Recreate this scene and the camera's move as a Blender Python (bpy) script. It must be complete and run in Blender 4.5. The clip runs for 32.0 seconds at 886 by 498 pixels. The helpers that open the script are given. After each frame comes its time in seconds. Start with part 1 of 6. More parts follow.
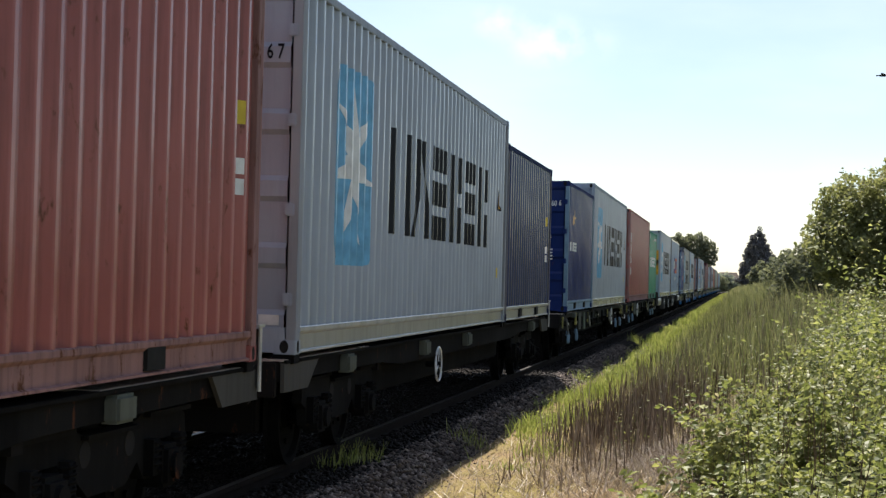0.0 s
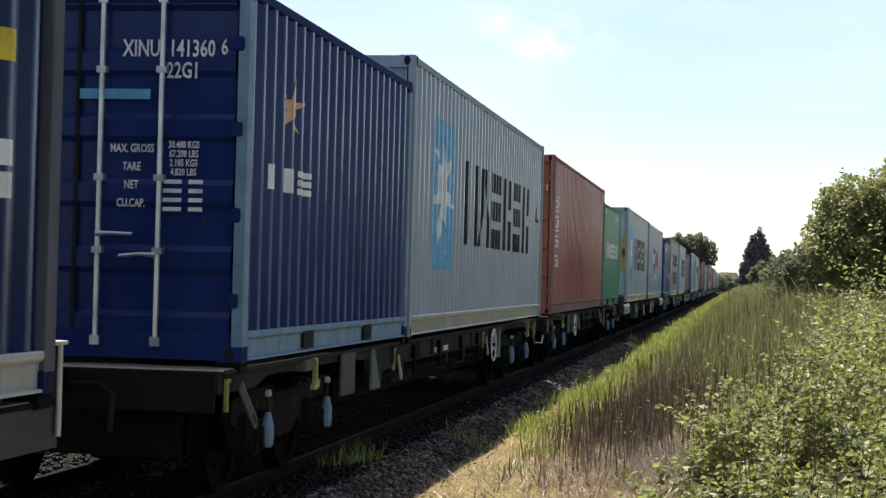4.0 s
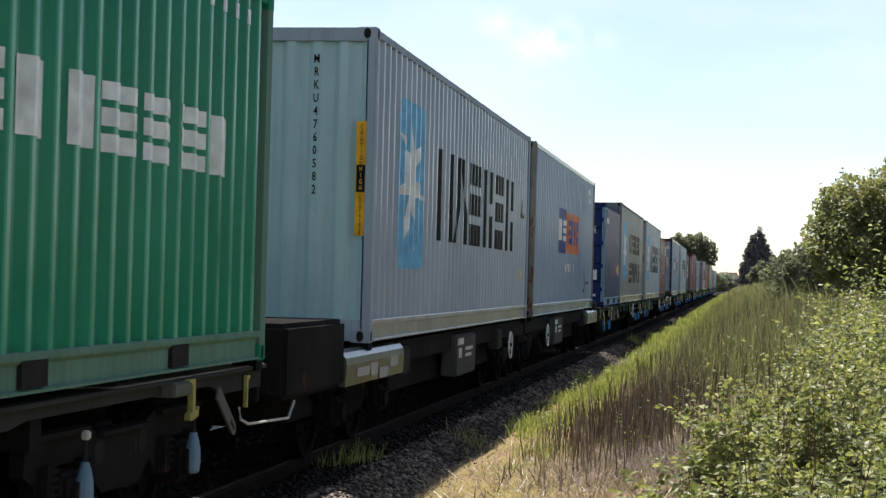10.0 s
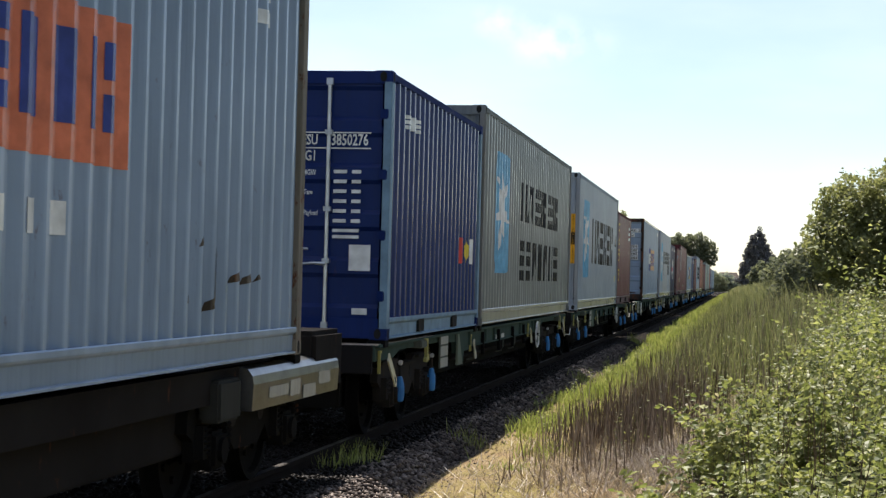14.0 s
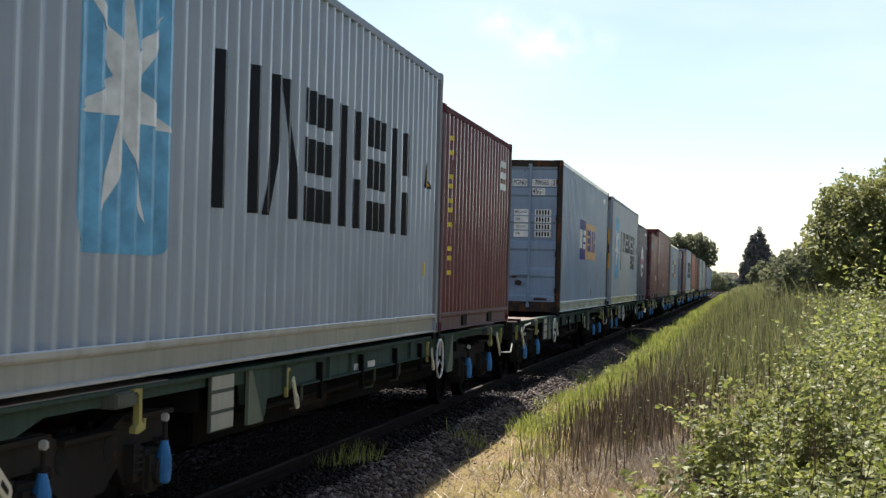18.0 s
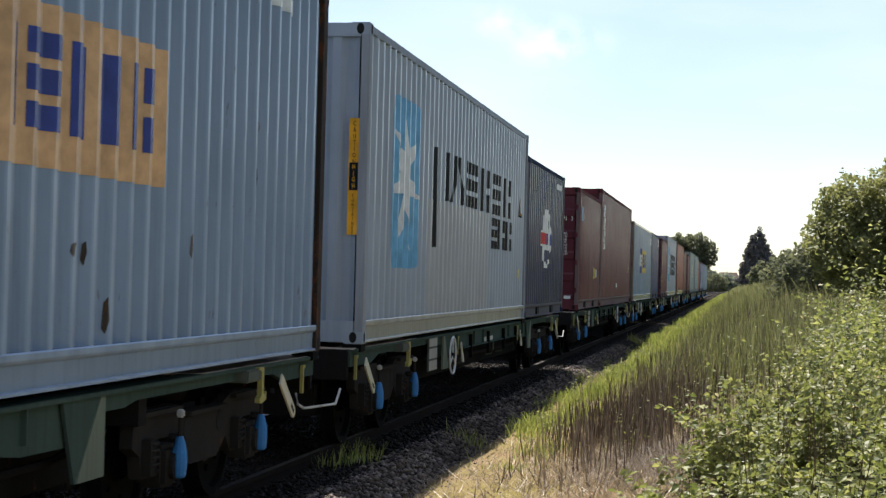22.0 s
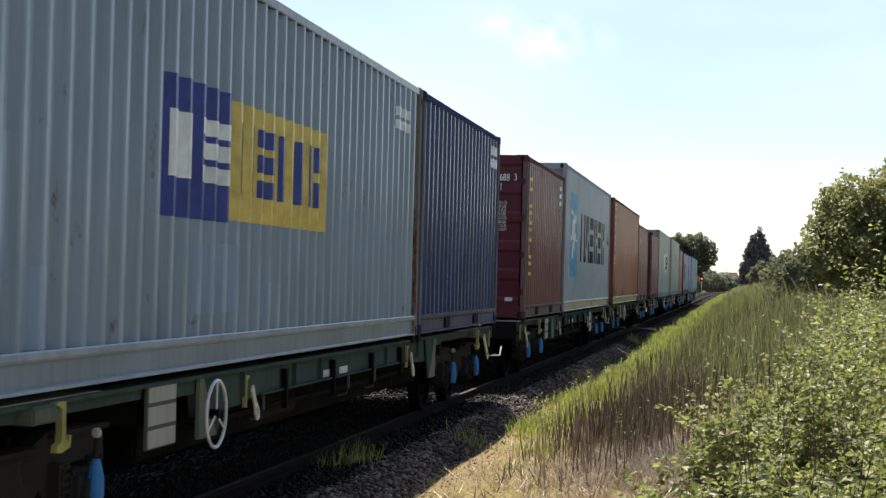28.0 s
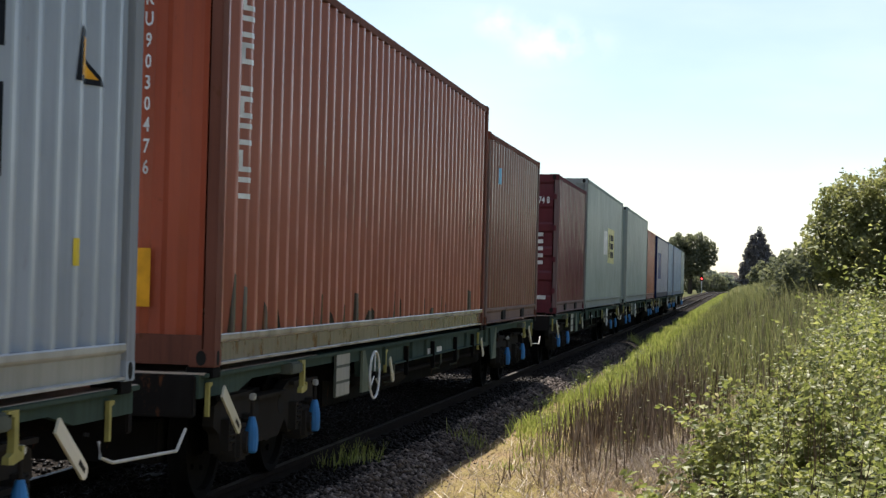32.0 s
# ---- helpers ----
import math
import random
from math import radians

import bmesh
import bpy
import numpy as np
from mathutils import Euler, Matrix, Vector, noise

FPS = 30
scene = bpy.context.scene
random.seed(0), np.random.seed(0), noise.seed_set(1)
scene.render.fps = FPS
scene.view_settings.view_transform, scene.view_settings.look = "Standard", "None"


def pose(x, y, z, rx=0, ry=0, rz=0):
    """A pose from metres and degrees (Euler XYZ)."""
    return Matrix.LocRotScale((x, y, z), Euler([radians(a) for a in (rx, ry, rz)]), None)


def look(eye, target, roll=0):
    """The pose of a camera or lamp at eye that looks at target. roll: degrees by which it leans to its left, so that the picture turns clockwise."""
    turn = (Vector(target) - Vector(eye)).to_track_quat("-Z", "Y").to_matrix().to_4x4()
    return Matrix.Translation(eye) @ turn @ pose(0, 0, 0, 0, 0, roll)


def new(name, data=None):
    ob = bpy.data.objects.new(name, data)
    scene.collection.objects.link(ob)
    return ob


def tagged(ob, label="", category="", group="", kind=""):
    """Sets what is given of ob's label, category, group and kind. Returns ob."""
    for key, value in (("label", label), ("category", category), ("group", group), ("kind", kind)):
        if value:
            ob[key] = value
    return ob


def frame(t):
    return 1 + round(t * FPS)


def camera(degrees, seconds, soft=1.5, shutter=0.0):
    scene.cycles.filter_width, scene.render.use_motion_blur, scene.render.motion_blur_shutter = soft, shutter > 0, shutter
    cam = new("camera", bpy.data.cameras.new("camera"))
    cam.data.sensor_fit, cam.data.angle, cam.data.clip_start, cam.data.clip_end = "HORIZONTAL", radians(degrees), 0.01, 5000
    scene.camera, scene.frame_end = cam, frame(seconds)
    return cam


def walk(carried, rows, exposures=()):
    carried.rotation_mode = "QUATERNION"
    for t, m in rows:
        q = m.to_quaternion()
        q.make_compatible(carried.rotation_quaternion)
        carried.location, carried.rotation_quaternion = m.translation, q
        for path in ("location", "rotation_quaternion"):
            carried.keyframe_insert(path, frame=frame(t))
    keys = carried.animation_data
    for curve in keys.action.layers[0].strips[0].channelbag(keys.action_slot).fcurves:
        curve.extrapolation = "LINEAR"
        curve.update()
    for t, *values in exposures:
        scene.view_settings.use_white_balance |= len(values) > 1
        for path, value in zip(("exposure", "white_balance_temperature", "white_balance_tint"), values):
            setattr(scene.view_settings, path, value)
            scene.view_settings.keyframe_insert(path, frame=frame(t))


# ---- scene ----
SECONDS = 32.0
EYE_Z = 1.617         # camera over the rail heads
TRACK_X = -4.518      # centre line of the track
DECK_Z = 1.00         # underside of the containers
SUN_TO = Vector((-0.187, 0.54, 1.0)).normalized()

# ---- camera ----
cam = camera(28.296, SECONDS, soft=1.4, shutter=0.08)
YAW, PITCH, ROLL = radians(9.516), radians(0.928), 1.449
eye = Vector((0, 0, EYE_Z))
aim = eye + 10 * Vector((-math.sin(YAW) * math.cos(PITCH), math.cos(YAW) * math.cos(PITCH), math.sin(PITCH)))
EXPOSURE = 1.0
walk(cam, [(0, look(eye, aim, ROLL)), (SECONDS, look(eye, aim, ROLL))], exposures=[(0, EXPOSURE, 6650, 12), (SECONDS, EXPOSURE, 6650, 12)])


def travel(t):
    """How far the train has come towards the camera, in metres, at t seconds."""
    u = (t - 16.0) / 16.0
    return 118.537 * u + 15.330 * u ** 2 - 0.582 * u ** 3 + 0.125 * u ** 4 + 0.743 * u ** 5


# ---- world and sun ----
world = bpy.data.worlds.new("world")
scene.world = world
world.use_nodes = True
wn, wl = world.node_tree.nodes, world.node_tree.links
sky = wn.new("ShaderNodeTexSky")
sky.sky_type, sky.sun_disc = "NISHITA", False
sky.sun_elevation = math.asin(SUN_TO.z)
sky.sun_rotation = math.atan2(SUN_TO.x, SUN_TO.y)
sky.air_density, sky.dust_density, sky.ozone_density = 0.9, 0.3, 0.7
wtc = wn.new("ShaderNodeTexCoord")
wnoise = wn.new("ShaderNodeTexNoise")
wnoise.inputs["Scale"].default_value, wnoise.inputs["Detail"].default_value = 45.0, 8.0
wl.new(wtc.outputs["Generated"], wnoise.inputs["Vector"])
wmix = wn.new("ShaderNodeMixRGB")
wmix.inputs["Color2"].default_value = (12.0, 12.5, 13.0, 1)
wveil, wstretch, wamount = wn.new("ShaderNodeTexNoise"), wn.new("ShaderNodeMapping"), wn.new("ShaderNodeMapRange")
wstretch.inputs["Scale"].default_value = (1.0, 1.0, 3.2)
wveil.inputs["Scale"].default_value, wveil.inputs["Detail"].default_value = 2.6, 7.0
wamount.inputs["From Min"].default_value, wamount.inputs["From Max"].default_value, wamount.inputs["To Max"].default_value = 0.38, 0.72, 0.36
wl.new(wtc.outputs["Generated"], wstretch.inputs["Vector"])
wl.new(wstretch.outputs["Vector"], wveil.inputs["Vector"])
wl.new(wveil.outputs["Fac"], wamount.inputs["Value"])
wcirrus = wn.new("ShaderNodeMixRGB")
wcirrus.inputs["Color2"].default_value = (10.5, 10.8, 11.0, 1)
wl.new(wamount.outputs["Result"], wcirrus.inputs["Fac"])
wl.new(sky.outputs["Color"], wcirrus.inputs["Color1"])
wl.new(wcirrus.outputs["Color"], wmix.inputs["Color1"])


def wisp(centre, wide, high):
    """A small thin cloud: 1 in its middle, 0 at its rim, frayed by noise."""
    mp, ln, mr, ad = wn.new("ShaderNodeMapping"), wn.new("ShaderNodeVectorMath"), wn.new("ShaderNodeMapRange"), wn.new("ShaderNodeMath")
    mp.inputs["Scale"].default_value = (1 / wide, 1 / wide, 1 / high)
    mp.inputs["Location"].default_value = (-centre[0] / wide, -centre[1] / wide, -centre[2] / high)
    mr.interpolation_type = "SMOOTHSTEP"
    ln.operation, ad.operation = "LENGTH", "MULTIPLY"
    mr.inputs["From Min"].default_value, mr.inputs["From Max"].default_value = 1.0, 0.0
    wl.new(wtc.outputs["Generated"], mp.inputs["Vector"])
    wl.new(mp.outputs["Vector"], ln.inputs[0])
    wl.new(ln.outputs["Value"], mr.inputs["Value"])
    wl.new(mr.outputs["Result"], ad.inputs[0])
    fray = wn.new("ShaderNodeMapRange")
    fray.inputs["From Min"].default_value, fray.inputs["From Max"].default_value, fray.inputs["To Max"].default_value = 0.40, 0.75, 0.5
    wl.new(wnoise.outputs["Fac"], fray.inputs["Value"])
    wl.new(fray.outputs["Result"], ad.inputs[1])
    return ad.outputs["Value"]


wsum = wn.new("ShaderNodeMath")
wsum.operation, wsum.use_clamp = "ADD", True
wl.new(wisp((-0.1036, 0.9857, 0.1340), 0.042, 0.020), wsum.inputs[0])
wl.new(wisp((-0.1365, 0.9802, 0.1450), 0.022, 0.013), wsum.inputs[1])
wl.new(wsum.outputs["Value"], wmix.inputs["Fac"])
wl.new(wmix.outputs["Color"], wn["Background"].inputs["Color"])
wn["Background"].inputs["Strength"].default_value = 0.074
sun = new("sun", bpy.data.lights.new("sun", "SUN"))
sun.data.energy, sun.data.angle, sun.data.color = 5.0, radians(0.55), (1.0, 0.95, 0.87)
sun.matrix_world = look(SUN_TO * 100, (0, 0, 0))


# ---- materials ----
def nodes_of(name):
    m = bpy.data.materials.new(name)
    m.use_nodes = True
    return m, m.node_tree.nodes, m.node_tree.links, m.node_tree.nodes["Principled BSDF"]


def ramp(n, stops):
    r = n.new("ShaderNodeValToRGB")
    els = r.color_ramp.elements
    while len(els) < len(stops):
        els.new(0.5)
    for e, (p, c) in zip(els, stops):
        e.position, e.color = p, (*c, 1) if len(c) == 3 else c
    return r


def mixed(n, l, fac, a, b, kind="MIX"):
    m = n.new("ShaderNodeMixRGB")
    m.blend_type = kind
    for sock, v in zip(("Fac", "Color1", "Color2"), (fac, a, b)):
        if isinstance(v, bpy.types.NodeSocket):
            l.new(v, m.inputs[sock])
        else:
            m.inputs[sock].default_value = v if sock == "Fac" else (*v, 1)
    return m.outputs["Color"]


def noise_tex(n, l, vec, scale, detail=4.0, stretch=(1, 1, 1), rough=0.55):
    mp = n.new("ShaderNodeMapping")
    mp.inputs["Scale"].default_value = stretch
    l.new(vec, mp.inputs["Vector"])
    t = n.new("ShaderNodeTexNoise")
    t.inputs["Scale"].default_value, t.inputs["Detail"].default_value, t.inputs["Roughness"].default_value = scale, detail, rough
    l.new(mp.outputs["Vector"], t.inputs["Vector"])
    return t.outputs["Fac"]


def own_coords(n, l):
    """Object coordinates, moved by the object's own random number."""
    tc, info = n.new("ShaderNodeTexCoord"), n.new("ShaderNodeObjectInfo")
    add, mul = n.new("ShaderNodeVectorMath"), n.new("ShaderNodeVectorMath")
    mul.operation, add.operation = "SCALE", "ADD"
    mul.inputs[0].default_value = (17, 31, 23)
    l.new(info.outputs["Random"], mul.inputs["Scale"])
    l.new(tc.outputs["Object"], add.inputs[0])
    l.new(mul.outputs["Vector"], add.inputs[1])
    return add.outputs["Vector"]


def bump(n, l, b, height, strength, dist=0.01):
    bp = n.new("ShaderNodeBump")
    bp.inputs["Strength"].default_value, bp.inputs["Distance"].default_value = strength, dist
    l.new(height, bp.inputs["Height"])
    l.new(bp.outputs["Normal"], b.inputs["Normal"])


def paint(name, rgb, dirt=0.5, rust=0.35, rough=0.30, gloss=0.28, worn=0.0):
    """Weathered paint on steel: faded patches, streaks that run down, rust flecks."""
    m, n, l, b = nodes_of(name)
    v = own_coords(n, l)
    fade = noise_tex(n, l, v, 0.9, 5)
    faded = tuple(min(1, c * 1.22 + 0.008) for c in rgb)
    col = mixed(n, l, ramped(n, l, fade, 0.35, 0.75), rgb, faded)
    streak = noise_tex(n, l, v, 2.0, 6, (6, 6, 0.35), 0.7)
    col = mixed(n, l, scaled(n, l, ramped(n, l, streak, 0.46, 0.76), dirt), col, tuple(c * 0.35 + 0.012 for c in rgb))
    fleck = noise_tex(n, l, v, 5.0, 8, (1.5, 1.5, 0.6), 0.72)
    spots = ramped(n, l, fleck, 0.66 - 0.11 * rust, 0.72 - 0.08 * rust)
    col = mixed(n, l, scaled(n, l, spots, rust * 2), col, (0.10, 0.04, 0.02))
    if worn:
        # the proud ridges of the sheets are scuffed, chalked and painted with grazing highlights
        own, sep = n.new("ShaderNodeTexCoord"), n.new("ShaderNodeSeparateXYZ")
        l.new(own.outputs["Object"], sep.inputs["Vector"])
        ridge = ramped(n, l, sep.outputs["X"], HALF - 0.016, HALF - 0.0075)
        patchy = ramped(n, l, noise_tex(n, l, v, 3.5, 6, (1, 1, 0.4)), 0.25, 0.60)
        both = n.new("ShaderNodeMath")
        both.operation = "MULTIPLY"
        l.new(ridge, both.inputs[0])
        l.new(patchy, both.inputs[1])
        col = mixed(n, l, scaled(n, l, both.outputs["Value"], worn), col, tuple(min(0.6, c * 1.6 + 0.085) for c in rgb))
    l.new(col, b.inputs["Base Color"])
    b.inputs["Roughness"].default_value = rough
    b.inputs["Specular IOR Level"].default_value = gloss
    bump(n, l, b, noise_tex(n, l, v, 3.0, 5), 0.35, 0.014)
    return m


def ramped(n, l, fac, lo, hi):
    r = n.new("ShaderNodeMapRange")
    r.inputs["From Min"].default_value, r.inputs["From Max"].default_value = lo, hi
    l.new(fac, r.inputs["Value"])
    return r.outputs["Result"]


def scaled(n, l, fac, k):
    r = n.new("ShaderNodeMath")
    r.operation = "MULTIPLY"
    r.use_clamp = True
    r.inputs[1].default_value = k
    l.new(fac, r.inputs[0])
    return r.outputs["Value"]


def plain(name, rgb, rough=0.6, metal=0.0, vary=0.35, scale=6.0):
    m, n, l, b = nodes_of(name)
    v = own_coords(n, l)
    col = mixed(n, l, ramped(n, l, noise_tex(n, l, v, scale, 6), 0.35, 0.7), rgb, tuple(c * (1 - vary) for c in rgb))
    l.new(col, b.inputs["Base Color"])
    b.inputs["Roughness"].default_value, b.inputs["Metallic"].default_value = rough, metal
    b.inputs["Specular IOR Level"].default_value = 0.05 if max(rgb) < 0.03 else 0.16 if rough < 0.8 else 0.03
    bump(n, l, b, noise_tex(n, l, v, scale * 8, 3), 0.2, 0.004)
    return m


def foliage(name, stops, through_light=0.35, gloss=0.3):
    """Leaves or blades, each island its own shade, with light that comes through."""
    m, n, l, b = nodes_of(name)
    geo = n.new("ShaderNodeNewGeometry")
    r = ramp(n, stops)
    tc = n.new("ShaderNodeTexCoord")
    drift = ramped(n, l, noise_tex(n, l, tc.outputs["Object"], 1.7, 3), 0.3, 0.7)
    fac = n.new("ShaderNodeMix")
    fac.inputs["Factor"].default_value = 0.42
    l.new(geo.outputs["Random Per Island"], fac.inputs["A"])
    l.new(drift, fac.inputs["B"])
    l.new(fac.outputs["Result"], r.inputs["Fac"])
    l.new(r.outputs["Color"], b.inputs["Base Color"])
    b.inputs["Roughness"].default_value = 0.5
    b.inputs["Specular IOR Level"].default_value = gloss
    tr = n.new("ShaderNodeBsdfTranslucent")
    l.new(mixed(n, l, 1.0, r.outputs["Color"], (1.35, 1.35, 0.95), "MULTIPLY"), tr.inputs["Color"])
    mx = n.new("ShaderNodeMixShader")
    mx.inputs["Fac"].default_value = through_light
    l.new(b.outputs["BSDF"], mx.inputs[1])
    l.new(tr.outputs["BSDF"], mx.inputs[2])
    l.new(mx.outputs["Shader"], n["Material Output"].inputs["Surface"])
    return m


HALF = 1.219        # half the width of a container
MAT = {}
for key, rgb, dirt, rust in (
        ("grey paint", (0.254, 0.292, 0.345), 0.25, 0.10), ("dull grey paint", (0.150, 0.162, 0.160), 0.4, 0.15),
        ("red oxide paint", (0.255, 0.083, 0.075), 0.55, 0.5), ("navy paint", (0.003, 0.012, 0.056), 0.35, 0.2),
        ("blue paint", (0.006, 0.018, 0.092), 0.3, 0.15), ("green paint", (0.008, 0.165, 0.094), 0.3, 0.1),
        ("blue grey paint", (0.172, 0.232, 0.318), 0.3, 0.3), ("maroon paint", (0.092, 0.023, 0.030), 0.35, 0.2),
        ("rust orange paint", (0.225, 0.075, 0.049), 0.35, 0.3), ("brick red paint", (0.300, 0.070, 0.036), 0.3, 0.3),
        ("pale grey green paint", (0.220, 0.265, 0.257), 0.35, 0.2), ("lilac grey paint", (0.210, 0.220, 0.280), 0.35, 0.2),
        ("dark navy paint", (0.004, 0.011, 0.045), 0.3, 0.15), ("pale blue paint", (0.300, 0.410, 0.440), 0.2, 0.1),
        # Both wagon blacks hold the shade under the train in their colour.
        ("wagon green paint", (0.042, 0.066, 0.056), 0.6, 0.2), ("wagon black paint", (0.011, 0.010, 0.010), 0.6, 0.4), ("wagon shade black paint", (0.0055, 0.0055, 0.0055), 0.6, 0.4), ("wagon box paint", (0.085, 0.095, 0.080), 0.5, 0.2),
        ("wagon bogie paint", (0.023, 0.021, 0.019), 0.6, 0.3), ("wagon notice paint", (0.30, 0.30, 0.265), 0.35, 0.1),
        ("wagon dull paint", (0.030, 0.032, 0.030), 0.7, 0.3), ("wagon dull cream paint", (0.100, 0.100, 0.090), 0.7, 0.3), ("wagon pale green paint", (0.130, 0.155, 0.120), 0.5, 0.2),
        ("dark rusty paint", (0.030, 0.022, 0.018), 0.6, 0.9), ("rusty cream paint", (0.165, 0.150, 0.125), 0.6, 0.9), ("patch grey paint", (0.290, 0.304, 0.317), 0.1, 0.05),
        ("pale blue grey paint", (0.175, 0.225, 0.280), 0.35, 0.35), ("rust brown paint", (0.125, 0.048, 0.034), 0.4, 0.4), ("cream paint", (0.496, 0.480, 0.360), 0.3, 0.15),
        ("wagon cabinet paint", (0.062, 0.062, 0.058), 0.4, 0.3), ("faded navy paint", (0.010, 0.024, 0.085), 0.4, 0.25), ("worn orange paint", (0.250, 0.095, 0.055), 0.5, 0.5), ("warm grey paint", (0.262, 0.268, 0.262), 0.35, 0.15), ("sun faded deck paint", (0.44, 0.36, 0.30), 0.3, 0.4)):
    MAT[key] = paint(key, rgb, dirt, rust, *((0.85, 0.02) if key.startswith("wagon") else (0.20, 0.15, 0.95 if max(rgb) < 0.24 else 0.45)))
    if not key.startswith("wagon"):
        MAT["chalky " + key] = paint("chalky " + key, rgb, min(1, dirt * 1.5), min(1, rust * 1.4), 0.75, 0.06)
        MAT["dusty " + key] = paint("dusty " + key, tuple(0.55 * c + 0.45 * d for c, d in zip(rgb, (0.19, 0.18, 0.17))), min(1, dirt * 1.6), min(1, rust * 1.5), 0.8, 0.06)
for key, rgb, rough, metal in (
        ("sky blue paint", (0.13, 0.38, 0.60), 0.24, 0), ("white paint", (0.68, 0.70, 0.70), 0.24, 0),
        ("black paint", (0.012, 0.014, 0.019), 0.25, 0), ("ink blue paint", (0.03, 0.05, 0.24), 0.24, 0),
        ("orange paint", (0.620, 0.170, 0.085), 0.24, 0), ("pale orange paint", (0.66, 0.40, 0.20), 0.24, 0),
        ("mustard paint", (0.62, 0.47, 0.12), 0.24, 0), ("pale yellow paint", (0.62, 0.60, 0.30), 0.24, 0),
        ("yellow sticker", (0.750, 0.360, 0.020), 0.4, 0), ("yellow paint", (0.66, 0.50, 0.05), 0.5, 0), ("logo red paint", (0.55, 0.06, 0.05), 0.5, 0),
        ("blue damper paint", (0.040, 0.200, 0.480), 0.35, 0), ("dusty blue paint", (0.16, 0.26, 0.36), 0.6, 0), ("bracket yellow paint", (0.340, 0.310, 0.100), 0.6, 0), ("dusty white paint", (0.50, 0.50, 0.47), 0.6, 0), ("galvanised steel", (0.55, 0.57, 0.58), 0.38, 0.8),
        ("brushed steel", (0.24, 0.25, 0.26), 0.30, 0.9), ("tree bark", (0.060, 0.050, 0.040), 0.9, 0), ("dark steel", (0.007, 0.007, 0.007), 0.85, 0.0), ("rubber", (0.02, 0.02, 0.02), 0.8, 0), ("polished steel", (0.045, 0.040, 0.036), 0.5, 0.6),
        ("rusty rail", (0.016, 0.012, 0.010), 0.85, 0.0), ("weathered concrete", (0.30, 0.28, 0.25), 0.9, 0),
        # Sleepers are near black, with the under-train shade in their colour.
        ("shade dark sleeper", (0.014, 0.012, 0.010), 0.9, 0), ("house brick", (0.160, 0.120, 0.095), 0.85, 0),
        ("roof tile", (0.120, 0.100, 0.085), 0.85, 0), ("window glass", (0.05, 0.06, 0.07), 0.05, 0), ("dead stalk", (0.16, 0.11, 0.075), 0.9, 0)):
    MAT[key] = plain(key, rgb, rough, metal)
MAT["grass"] = foliage("grass", [(0.0, (0.075, 0.090, 0.038)), (0.45, (0.205, 0.212, 0.115)), (0.8, (0.29, 0.275, 0.165)), (1.0, (0.38, 0.34, 0.23))], 0.36, 0.15)
MAT["bright grass"] = foliage("bright grass", [(0.0, (0.11, 0.145, 0.035)), (0.5, (0.25, 0.285, 0.085)), (1.0, (0.42, 0.41, 0.19))], 0.4, 0.15)
MAT["rough grass"] = foliage("rough grass", [(0.0, (0.060, 0.075, 0.032)), (0.45, (0.155, 0.168, 0.080)), (0.8, (0.29, 0.285, 0.165)), (1.0, (0.44, 0.40, 0.26))], 0.3, 0.2)
MAT["weed stalk"] = foliage("weed stalk", [(0.0, (0.035, 0.042, 0.020)), (0.6, (0.085, 0.090, 0.042)), (1.0, (0.22, 0.20, 0.11))], 0.05, 0.15)
MAT["pale stem"] = foliage("pale stem", [(0.0, (0.30, 0.24, 0.20)), (0.5, (0.50, 0.44, 0.38)), (1.0, (0.70, 0.65, 0.58))], 0.1, 0.1)
MAT["stalk"] = foliage("stalk", [(0.0, (0.040, 0.028, 0.022)), (0.45, (0.130, 0.098, 0.080)), (0.8, (0.29, 0.235, 0.195)), (1.0, (0.50, 0.44, 0.38))], 0.03, 0.05)
MAT["withered leaf"] = foliage("withered leaf", [(0.0, (0.28, 0.22, 0.15)), (1.0, (0.52, 0.48, 0.38))], 0.3, 0.1)
MAT["straw"] = foliage("straw", [(0.0, (0.19, 0.14, 0.105)), (0.5, (0.32, 0.25, 0.19)), (1.0, (0.52, 0.44, 0.35))], 0.15, 0.05)
MAT["bramble leaf"] = foliage("bramble leaf", [(0.0, (0.045, 0.062, 0.018)), (0.35, (0.125, 0.150, 0.052)), (0.7, (0.25, 0.270, 0.105)), (0.92, (0.42, 0.42, 0.20)), (1.0, (0.56, 0.55, 0.34))], 0.42, 0.3)
MAT["nettle leaf"] = foliage("nettle leaf", [(0.0, (0.085, 0.105, 0.030)), (0.4, (0.165, 0.187, 0.075)), (0.8, (0.28, 0.285, 0.13)), (1.0, (0.46, 0.43, 0.26))], 0.42, 0.3)
MAT["tree leaf"] = foliage("tree leaf", [(0.0, (0.105, 0.120, 0.055)), (0.5, (0.20, 0.212, 0.098)), (1.0, (0.34, 0.33, 0.165))], 0.47, 0.25)
# Far leaves have the haze of distance put into their paler, greyer colour.
MAT["haze tinted leaf"] = foliage("haze tinted leaf", [(0.0, (0.085, 0.098, 0.075)), (1.0, (0.185, 0.195, 0.135))], 0.45, 0.05)
MAT["haze pale leaf"] = foliage("haze pale leaf", [(0.0, (0.20, 0.225, 0.21)), (1.0, (0.31, 0.335, 0.31))], 0.45, 0.03)
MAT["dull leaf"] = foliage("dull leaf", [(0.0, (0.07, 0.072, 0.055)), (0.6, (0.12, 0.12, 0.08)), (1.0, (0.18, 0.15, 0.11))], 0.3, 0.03)
